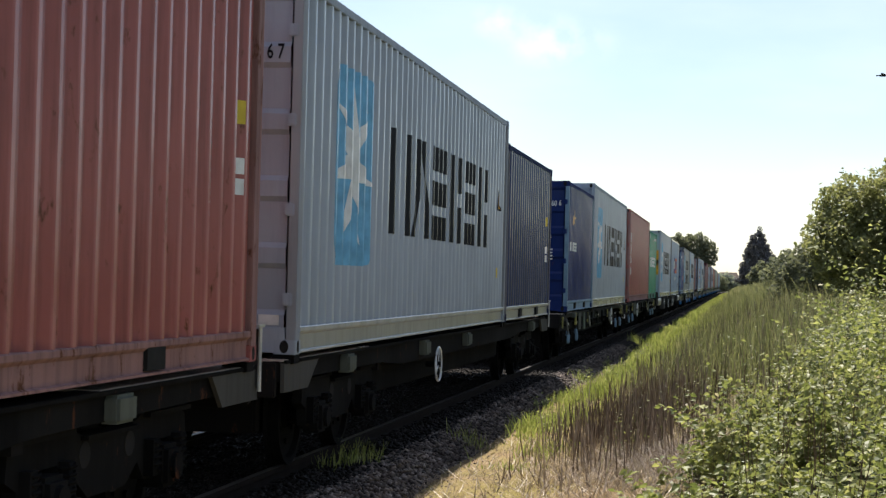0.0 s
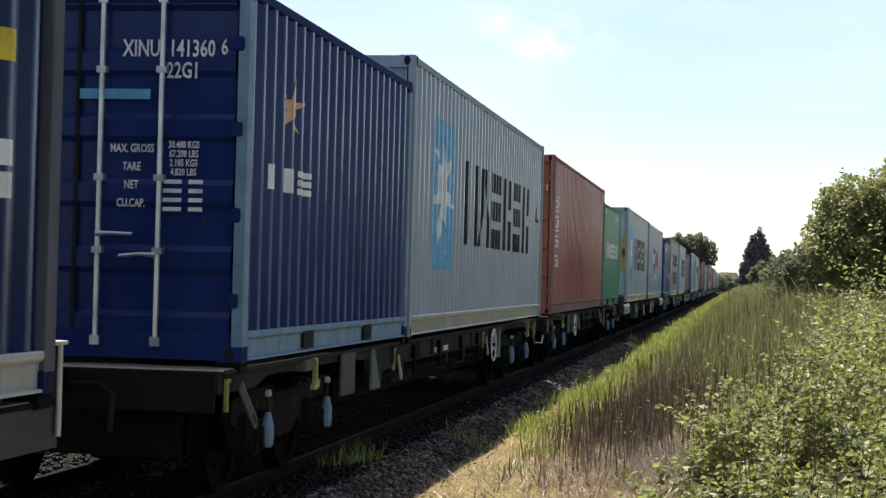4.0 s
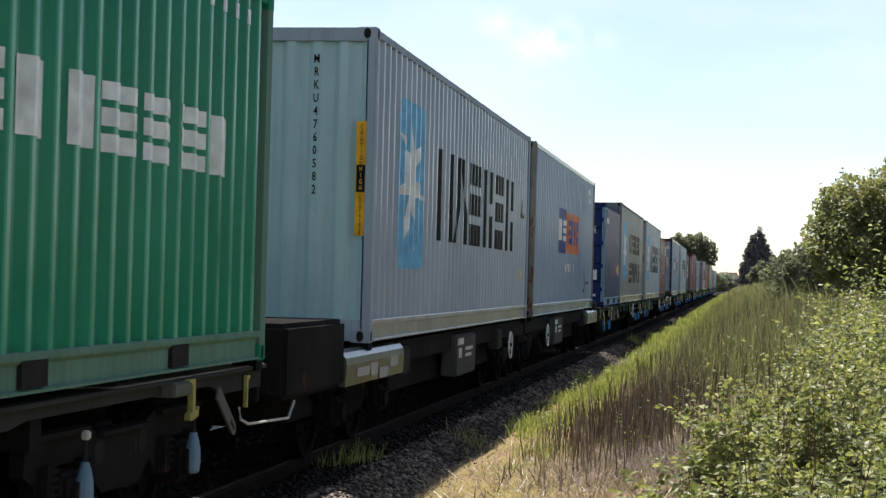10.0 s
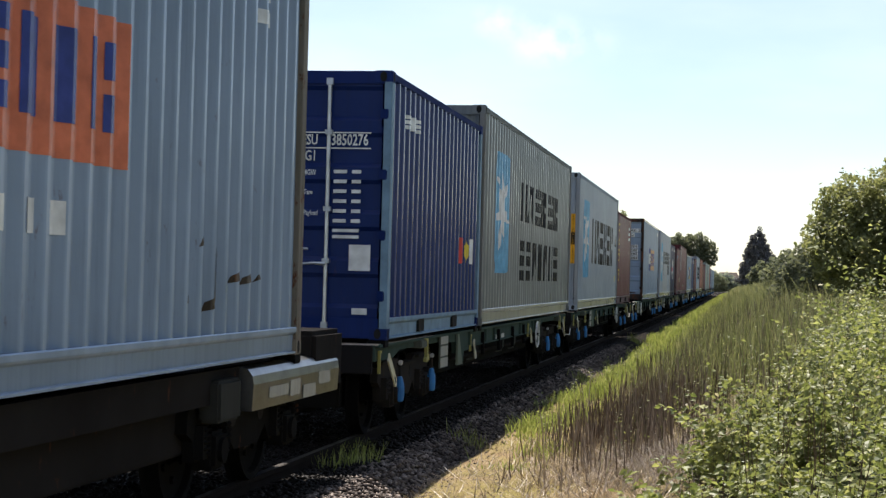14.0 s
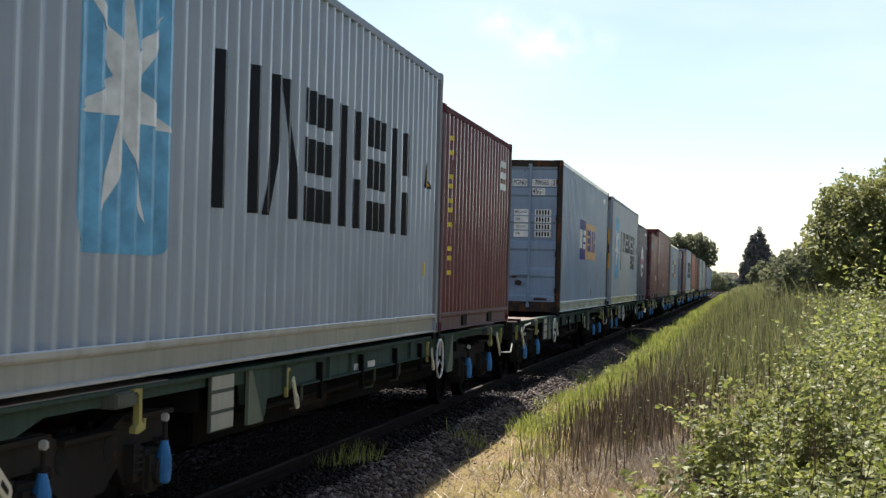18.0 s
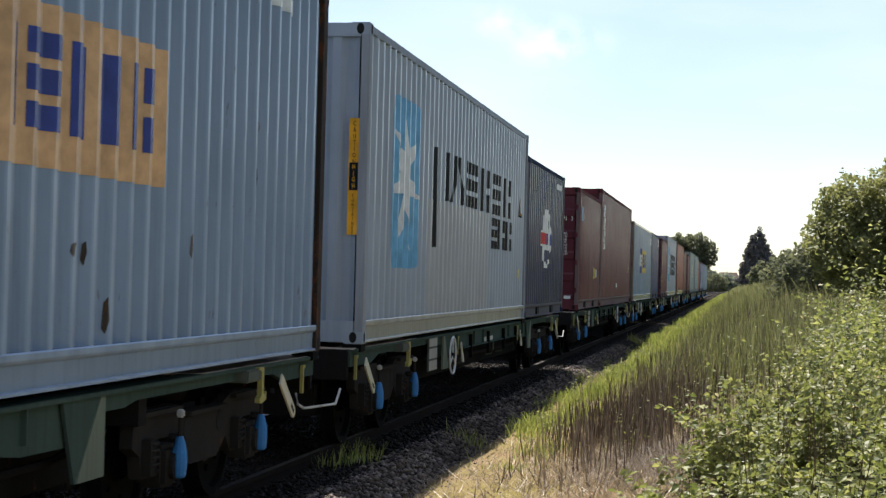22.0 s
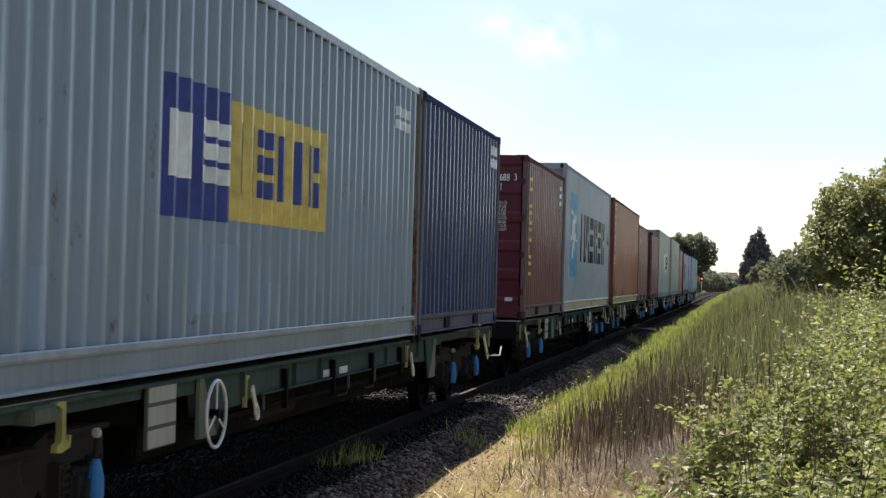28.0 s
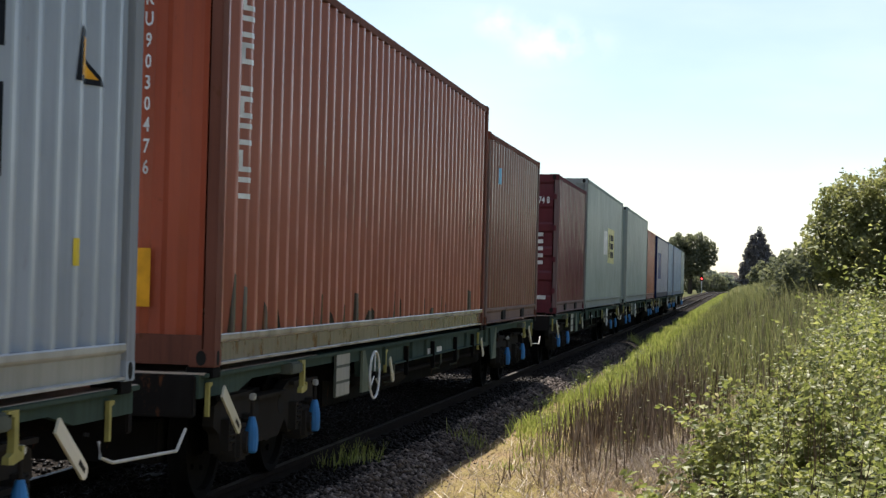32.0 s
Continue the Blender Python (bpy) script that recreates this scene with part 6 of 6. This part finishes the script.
    stones("pebbles", x, y, ground_z(x, y), 0.014, "stone", "small stones strewn on the sandy strip")
    x, y = scatter(260, -2.3, -0.9, 13.0, 24, 1.2)
    blades("fallen_twigs", x, y, ground_z(x, y) + 0.005, RNG.uniform(0.02, 0.16, len(x)), 0.0035 + 0 * x, 2.2, "stalk", "broken dry twigs on the sandy strip", 0.5)
    # clods of dry moss, and a few thick broken stems
    x, y = scatter(1500, -2.6, -0.7, 12.0, 26, 1.2)
    keep = mottled(x, y, 2.4, 1.9, -0.1)
    x, y = x[keep], y[keep]
    stones("moss_clods", x, y, ground_z(x, y) - 0.012, 0.040, "dry moss", "low clods of golden dry moss on the sand")
    x, y = scatter(70, -2.15, -0.9, 14.0, 19, 1.0)
    blades("broken_stems", x, y, ground_z(x, y), RNG.uniform(0.10, 0.30, len(x)), 0.0055 + 0 * x, 0.7, "stalk", "thick broken dead stems at the edge of the sand", 0.5)
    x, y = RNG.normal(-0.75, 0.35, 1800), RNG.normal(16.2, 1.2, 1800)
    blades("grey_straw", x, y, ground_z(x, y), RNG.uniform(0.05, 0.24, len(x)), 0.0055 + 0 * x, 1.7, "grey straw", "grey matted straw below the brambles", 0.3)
    # weeds behind the track
    x, y = scatter(2600, -9.2, -7.4, 9, 70, 1.5)
    leafy("lineside_weeds", x, y, ground_z(x, y), RNG.uniform(0.35, 0.9, len(x)), 0.35, 22, 0.055, "dull leaf", "dull green weeds behind the track", "weeds")
    # small weeds on the ballast's edge
    x, y = np.array([-2.75, -2.6, -2.45, -2.75, -2.85, -2.3, -2.2, -2.05]), np.array([24.8, 31.5, 27.2, 38.0, 46.0, 33.0, 41.0, 20.4])
    x, y = np.repeat(x, 7) + RNG.normal(0, 0.07, 56), np.repeat(y, 7) + RNG.normal(0, 0.14, 56)
    leafy("edge_weeds", x, y, ground_z(x, y), RNG.uniform(0.12, 0.34, len(x)), 0.4, 14, 0.024, "bramble leaf", "pale weeds at the edge of the ballast", "weeds")
    # brambles and nettles: arching leafy shoots in mounds
    px, py = scatter(520, -0.8, 5.5, 6.3, 34, 1.3)
    keep = (px > -0.56 + 0.058 * (py - 9.5) + 0.10 * np.clip(py - 15, 0, 99) + 0.16 * np.sin(py * 1.7)) & (py < 28)
    keep &= mottled(px, py, 2.1, 5.0, -1.0)
    px, py = px[keep], py[keep]
    ptop = 0.40 + 0.36 * np.clip((py - 8) / 12, 0, 1) + 0.26 * wave(px, py, 2.4, 0.6) + 1.20 * np.clip((px - 0.6) / 1.6, 0, 1.25)
    ptop = np.minimum(np.clip(ptop, 0.25, 2.3) * RNG.uniform(0.62, 1.3, len(px)), (1.0 + 1.15 * np.clip((px - 0.5) / 1.6, 0, 1.1)) * np.where(py > 20, 0.8, 1.0))
    m = 12
    sa = RNG.uniform(0, 2 * np.pi, (len(px), m))
    sr = np.abs(RNG.normal(0, 0.15, (len(px), m)))
    cx, cy = (px[:, None] + sr * np.cos(sa)).ravel(), (py[:, None] + sr * np.sin(sa)).ravel()
    top = (ptop[:, None] * (1.05 - 1.5 * np.minimum(sr, 0.35)) * RNG.uniform(0.7, 1.1, sr.shape)).ravel()
    out = sa.ravel() + RNG.normal(0, 0.5, len(cx))
    gz = ground_z(cx, cy)
    kind = np.repeat(RNG.uniform(0, 1, len(px)), m)
    one, two = kind < 0.62, kind >= 0.62
    leafy("bramble_patch", cx[one], cy[one], gz[one], top[one], 0.75, 23, 0.045, "bramble leaf", "dense green bramble thicket with toothed leaves", "brambles", 0.35, out[one])
    leafy("nettle_patch", cx[two], cy[two], gz[two], top[two] * 1.06, 0.25, 26, 0.040, "nettle leaf", "upright yellowish-green nettles among the brambles", "nettles", 0.6, out[two])
    # Low dull leaves put the thicket's inner shade into the leaf colour.
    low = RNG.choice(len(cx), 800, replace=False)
    leafy("bramble_floor", cx[low], cy[low], gz[low], top[low] * 0.45, 0.9, 16, 0.034, "dull leaf", "dull leaves low in the brambles, inner shade in their colour", "brambles")
    pick = RNG.choice(len(cx), 420, replace=False)
    leafy("withered_leaves", cx[pick], cy[pick], gz[pick], top[pick] * 1.0, 0.5, 3, 0.034, "withered leaf", "pale withered leaves among the brambles", "leaves")
    x, y = scatter(420, -0.3, 3.0, 8.0, 24, 1.2)
    keep = x > -0.4 + 0.058 * (y - 9.5) + 0.10 * np.clip(y - 15, 0, 99)
    x, y = x[keep], y[keep]
    blades("nettle_stems", x, y, ground_z(x, y), RNG.uniform(0.5, 1.0, len(x)), 0.004 + 0 * x, 0.25, "dead stalk", "upright nettle stems in the brambles")
    x, y = cx[::3], cy[::3]
    blades("bramble_stems", x, y, ground_z(x, y), top[::3] * RNG.uniform(0.7, 1.1, len(x)), 0.003 + 0 * x, 0.45, "dead stalk", "thin arching bramble stems")


build_plants()

# ---- trees, hedges and the far end ----
def crown_points(lobes, count, gap=0.15):
    """Places in and on a few lobes, thinned by a wavy field so that gaps stay."""
    out = []
    total = sum(l[3] * l[4] * l[5] for l in lobes)
    for cx, cy, cz, rx, ry, rz in lobes:
        n = int(count * rx * ry * rz / total)
        v = RNG.normal(0, 1, (n, 3))
        v /= np.linalg.norm(v, axis=1)[:, None]
        r = RNG.uniform(0.25, 1.0, n) ** 0.45 * (1 + 0.16 * np.sin(v[:, 0] * 7 + cz) * np.cos(v[:, 2] * 9 + cx))
        p = v * r[:, None] * np.array([rx, ry, rz]) + np.array([cx, cy, cz])
        f = 3.0 / max(0.5, (rx + rz) / 2)
        out.append(p[wave(p[:, 0], p[:, 2] + 0.7 * p[:, 1], f * 1.6, cx) > -1.0 + gap])
    return np.concatenate(out)


def tree(name, label, category, x, y, z0, lobes, count, leaf, material, trunk, flat=0.2, sprigs=0):
    """A tapered trunk with limbs that reach into the lobes, and a crown of many leaves. Lobes are given from the foot."""
    t = new(name)
    t.location = (x, y, z0)
    tagged(t, label, category)
    top = max(l[2] for l in lobes)
    bm = bmesh.new()
    add_tube(bm, [(0, 0, -0.3), (0.03, 0, top * 0.35), (-0.05, 0.04, top * 0.7), (0.02, 0, top)], [trunk, trunk * 0.75, trunk * 0.45, trunk * 0.12], 8)
    for cx, cy, cz, rx, ry, rz in lobes:
        z = max(0.2, min(cz * 0.6, top * 0.6))
        add_tube(bm, [(0, 0, z * 0.6), (cx * 0.5, cy * 0.5, z + 0.1 * cz), (cx, cy, cz)], [trunk * 0.5, trunk * 0.3, trunk * 0.08], 6)
        for k in range(3):
            a = 2.1 * k + cx
            add_tube(bm, [(cx * 0.6, cy * 0.6, z + (cz - z) * 0.5), (cx + rx * 0.8 * math.cos(a), cy + ry * 0.8 * math.sin(a), cz + rz * 0.5 * math.sin(a * 1.7))], [trunk * 0.2, trunk * 0.04], 5)
    bmesh.ops.recalc_face_normals(bm, faces=bm.faces[:])
    part("trunk", bm, "tree bark", t)
    P = crown_points(lobes, count)
    if sprigs:
        tops = P[RNG.choice(len(P), sprigs, replace=False)]
        shoots = []
        for p in tops:
            d = np.array([RNG.normal(-0.1, 0.35), RNG.normal(0, 0.3), 1.0])
            shoots.append(p + d * np.linspace(0, 0.34 * RNG.uniform(0.5, 1.2), 16)[:, None] + RNG.normal(0, 0.045, (16, 3)))
        P = np.concatenate([P] + shoots)
    me = leaves(P, leaf, material, "crown", flat)
    me.materials.clear()
    me.materials.append(None)
    part("crown", me, material, t)
    return t


def build_trees():
    tree("hawthorn_tree", "leafy green hawthorn tree standing in the long grass", "tree", 3.9, 41.0, 0.4,
         [(-1.15, 0, 2.05, 1.15, 1.3, 1.05), (-1.25, 0.2, 3.0, 0.95, 1.0, 0.8), (-0.1, 0, 3.15, 1.2, 1.3, 1.0), (0.6, -0.2, 1.9, 1.5, 1.5, 1.2), (1.3, 0, 3.4, 1.4, 1.4, 1.15), (2.8, 0, 2.6, 1.8, 1.6, 1.9), (-1.9, 0.2, 2.35, 0.55, 0.8, 0.7), (-1.65, 0, 3.25, 0.4, 0.4, 0.4), (0.5, 0, 4.0, 0.7, 0.7, 0.4)],
         105000, 0.052, "tree leaf", 0.16, 0.2, 500)
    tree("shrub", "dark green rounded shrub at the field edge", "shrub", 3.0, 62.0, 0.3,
         [(-1.1, 0, 1.0, 0.8, 1.0, 1.1), (-0.7, 0, 1.7, 0.9, 1.0, 1.2), (0.4, 0.3, 2.0, 1.3, 1.2, 1.6), (1.8, 0, 2.0, 1.4, 1.2, 1.9)], 20000, 0.08, "haze tinted leaf", 0.10)
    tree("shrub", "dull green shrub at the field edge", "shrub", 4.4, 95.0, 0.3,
         [(-1.8, 0, 1.6, 1.4, 1.2, 1.6), (0, 0, 2.2, 1.6, 1.4, 1.9), (1.8, 0, 2.8, 1.7, 1.4, 2.2)], 9000, 0.13, "haze tinted leaf", 0.12)
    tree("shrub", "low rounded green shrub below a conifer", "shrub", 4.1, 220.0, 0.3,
         [(-1.2, 0, 2.2, 1.6, 1.5, 2.2), (1.0, 0, 2.8, 1.9, 1.5, 2.4), (2.6, 0, 1.9, 1.5, 1.4, 1.9)], 7000, 0.22, "haze tinted leaf", 0.15)
    tree("cypress_tree", "tall dark cypress against the sky", "tree", 3.4, 300.0, 0.3,
         [(0, 0, 2.2, 3.3, 2.6, 2.4), (-0.1, 0, 3.8, 3.0, 2.3, 2.4), (0.1, 0, 5.4, 2.7, 2.2, 2.2), (0.0, 0, 7.0, 2.2, 1.7, 2.0), (-0.1, 0, 8.7, 1.5, 1.0, 1.6), (0.2, 0, 10.3, 0.45, 0.45, 1.0), (-1.0, 0, 8.2, 0.5, 0.5, 0.9)], 22000, 0.27, "hazed conifer leaf", 0.3, -0.3)
    tree("broad_tree", "broad dark tree beyond the railway", "tree", -8.6, 330.0, 0.0,
         [(-2.2, 0, 8.2, 2.4, 2.4, 2.6), (0.8, 0, 8.6, 2.6, 2.4, 2.5), (3.2, 0, 7.2, 1.8, 1.8, 2.6), (0, 0, 5.4, 3.6, 3.0, 2.6), (-3.6, 0, 6.0, 2.0, 2.0, 2.6)], 12000, 0.30, "haze tinted leaf", 0.4)
    tree("shrub", "dark lineside shrub behind the signal", "shrub", -9.4, 375.0, 0.0,
         [(-1.5, 0, 2.2, 2.6, 2.2, 2.6), (1.6, 0, 1.9, 2.2, 2.0, 2.1), (4.6, 40, 1.8, 3.0, 2.0, 2.2), (-5.0, 0, 3.0, 3.0, 2.2, 3.2)], 8000, 0.28, "haze tinted leaf", 0.2)
    tree("shrub", "far shrub where the line bends away, haze in its colour", "shrub", -4.0, 470.0, 0.0,
         [(-3.0, 0, 2.6, 3.2, 2.4, 3.0), (0.6, 0, 2.2, 2.8, 2.4, 2.6), (3.4, 0, 1.6, 2.6, 2.4, 1.9)], 7000, 0.34, "haze pale leaf", 0.2)
    tree("sapling", "thin leafy sapling behind the train", "tree", -9.75, 150.0, 0.0,
         [(0, 0, 6.9, 0.5, 0.5, 0.9), (0.1, 0, 5.6, 0.7, 0.7, 1.0), (-0.2, 0, 4.2, 0.9, 0.9, 1.2)], 2200, 0.12, "tree leaf", 0.07)
    for k, (x, y, w, h) in enumerate(((-16.2, 47, 1.6, 3.9), (-20.5, 46, 2.2, 1.6), (-17.6, 38, 2.0, 1.25), (-23.5, 45, 2.2, 1.5), (-19.5, 70, 3.0, 3.2), (-16.5, 90, 3.0, 3.6), (-15.5, 120, 3.0, 4.2), (-14.5, 200, 4.0, 4.5), (-26, 38, 3.0, 1.6))):
        tree("shrub", "leafy green shrub behind the railway", "shrub", x, y, 0.25,
             [(-0.4 * w, 0, 0.45 * h, 0.7 * w, 0.6 * w, 0.5 * h), (0.4 * w, 0.2, 0.5 * h, 0.7 * w, 0.6 * w, 0.5 * h), (0, 0, 0.7 * h, 0.6 * w, 0.6 * w, 0.35 * h)], 5000, 0.085 + y * 0.0004, "bramble leaf" if h < 3 else "tree leaf", 0.08)
    x, y = RNG.uniform(-26, -7.4, 26000), RNG.uniform(12, 75, 26000)
    blades("dry_meadow_grass", x, y, ground_z(x, y), RNG.uniform(0.3, 0.9, len(x)), 0.008 + 0.0001 * y, 0.4, "straw", "dry bleached grass behind the railway")
    # far hedge lines close the view; the last, unseen, is added to darken reflections
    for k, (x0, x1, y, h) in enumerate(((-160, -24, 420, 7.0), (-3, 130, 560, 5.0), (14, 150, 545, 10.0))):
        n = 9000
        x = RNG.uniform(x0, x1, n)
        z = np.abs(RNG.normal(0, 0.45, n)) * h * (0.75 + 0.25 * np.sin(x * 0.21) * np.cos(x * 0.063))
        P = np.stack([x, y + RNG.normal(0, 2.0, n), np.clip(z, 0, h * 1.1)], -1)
        tagged(new("far_hedge", leaves(P, 0.6, "haze pale leaf", "far_hedge", 0.0)), "line of far trees in haze-pale colour, the tallest added unseen", "hedge", kind="stuff")


build_trees()


def build_signal():
    s = new("railway_signal")
    s.location = (-7.15, 366.0, -0.3)
    tagged(s, "railway signal on a post showing one red light", "signal")
    part("post", tube([(0, 0, 0), (0, 0, 3.3)], 0.08, 8), "galvanised steel", s)
    part("head", box(-0.28, 0.28, -0.12, 0.12, 2.5, 4.1, 0.04), "rubber", s)
    part("hood", tube([(0, -0.45, 3.0), (0, -0.12, 3.0)], 0.17, 12), "rubber", s)
    bm = bmesh.new()
    add_tube(bm, [(0, -0.47, 3.0), (0, -0.455, 3.0)], 0.15, 14)
    part("red_lens", bm, "red lamp", s, "glowing red lens")
    part("foundation", box(-0.35, 0.35, -0.35, 0.35, -0.3, 0.08), "weathered concrete", s)


def gable_house(name, label, x, y, z0, wx, wy, eaves, ridge, hip, wall, windows):
    """A house with a hipped roof and windows on the side that looks to -y."""
    h = new(name)
    h.location = (x, y, z0)
    tagged(h, label, "house")
    bm = bmesh.new()
    add_box(bm, -wx / 2, wx / 2, -wy / 2, wy / 2, -0.5, eaves)
    part("wall", bm, wall, h)
    o = 0.35
    bm = bmesh.new()
    lo = [bm.verts.new(p) for p in ((-wx / 2 - o, -wy / 2 - o, eaves - 0.1), (wx / 2 + o, -wy / 2 - o, eaves - 0.1), (wx / 2 + o, wy / 2 + o, eaves - 0.1), (-wx / 2 - o, wy / 2 + o, eaves - 0.1))]
    hi = [bm.verts.new((-wx / 2 + hip, 0, ridge)), bm.verts.new((wx / 2 - hip, 0, ridge))]
    bm.faces.new((lo[0], lo[1], hi[1], hi[0]))
    bm.faces.new((lo[1], lo[2], hi[1]))
    bm.faces.new((lo[2], lo[3], hi[0], hi[1]))
    bm.faces.new((lo[3], lo[0], hi[0]))
    bm.faces.new(lo[::-1])
    part("roof", bm, "roof tile", h, "brown tiled hipped roof")
    part("gutter", box(-wx / 2 - o, wx / 2 + o, -wy / 2 - o - 0.12, -wy / 2 - o, eaves - 0.16, eaves - 0.02, 0.03), "rubber", h)
    for a, b, z, t in windows:
        w = part("window", box(a, b, -wy / 2 - 0.05, -wy / 2 + 0.03, z, t), "white paint", h)
        k = max(1, round((b - a) / 0.8))
        for i in range(k):
            p0, p1 = a + 0.07 + i * (b - a - 0.07) / k, a + (i + 1) * (b - a - 0.07) / k
            part("pane", box(p0, p1, -wy / 2 - 0.056, -wy / 2 - 0.051, z + 0.08, t - 0.08), "window glass", w)
    return h


def build_houses():
    h = gable_house("house", "brown brick house with a tiled roof and white windows", -29.9, 64.0, 0.3, 9.0, 8.0, 4.75, 7.2, 3.4, "house brick", ((1.2, 4.2, 3.45, 4.55), (-3.4, -0.6, 3.45, 4.55), (1.4, 3.8, 0.9, 2.2)))
    part("fascia_band", box(-4.5, 4.52, -4.55, -4.0, 2.85, 3.1), "white paint", h, "white band over a porch")
    gable_house("house", "pale far house at the end of the line", -2.6, 520.0, 0.0, 7.0, 6.0, 3.0, 5.2, 1.0, "white paint", ((-2.5, -1.0, 1.2, 2.4), (0.8, 2.4, 1.2, 2.4)))


build_signal()
build_houses()


# ---- bird ----
def build_bird():
    b = new("bird")
    tagged(b, "small dark bird in flight over the railway", "bird")
    body = bmesh.new()
    add_tube(body, [(0, -0.15, 0), (0, -0.11, 0.005), (0, -0.04, 0), (0, 0.06, 0), (0, 0.13, 0), (0, 0.20, 0)], [0.008, 0.026, 0.038, 0.030, 0.016, 0.022], 8)
    bmesh.ops.recalc_face_normals(body, faces=body.faces[:])
    part("body", body, "rubber", b)
    for sx in (-1, 1):
        wing = prism([(0, -0.05), (sx * 0.09, -0.07), (sx * 0.24, 0.03), (sx * 0.10, 0.05), (0, 0.05)], "z", -0.006, 0.006)
        w = part("wing", wing, "rubber", b)
        w.location = (sx * 0.02, 0, 0.01)
        BIRD.append((w, sx))
    return b


BIRD = []
bird = build_bird()



def motions():
    beat = [k * 0.5 for k in range(65)]
    for thing, y, z in TRAIN:
        walk(thing, [(t, pose(TRACK_X, y - travel(t), z)) for t in beat])
    quick = [k / 15 for k in range(481)]
    turns = [(t, math.degrees((travel(t) - travel(0)) / WHEEL_R)) for t in quick]
    flight = [(0, 4.21, 54.44, 8.05), (0.5, 0.20, 54.64, 7.77), (1.0, -4.33, 54.52, 6.92), (1.5, -9.6, 54.8, 6.4), (3.0, -24, 58, 6.0), (10.0, -90, 90, 9.0), (32.0, -300, 220, 14.0)]
    walk(bird, [(t, pose(x, y, z, 0, 0, 82)) for t, x, y, z in flight])
    for w, sx in BIRD:
        walk(w, [(k * 0.1, pose(sx * 0.02, 0, 0.01, 0, -sx * (12 + 38 * math.sin(k * 2.2)), 0)) for k in range(321)])
    for k, (w, y) in enumerate(WHEELS):
        walk(w, [(t, pose(0, y, WHEEL_R, (a + 37 * k) % 360, 0, 0)) for t, a in turns])


motions()
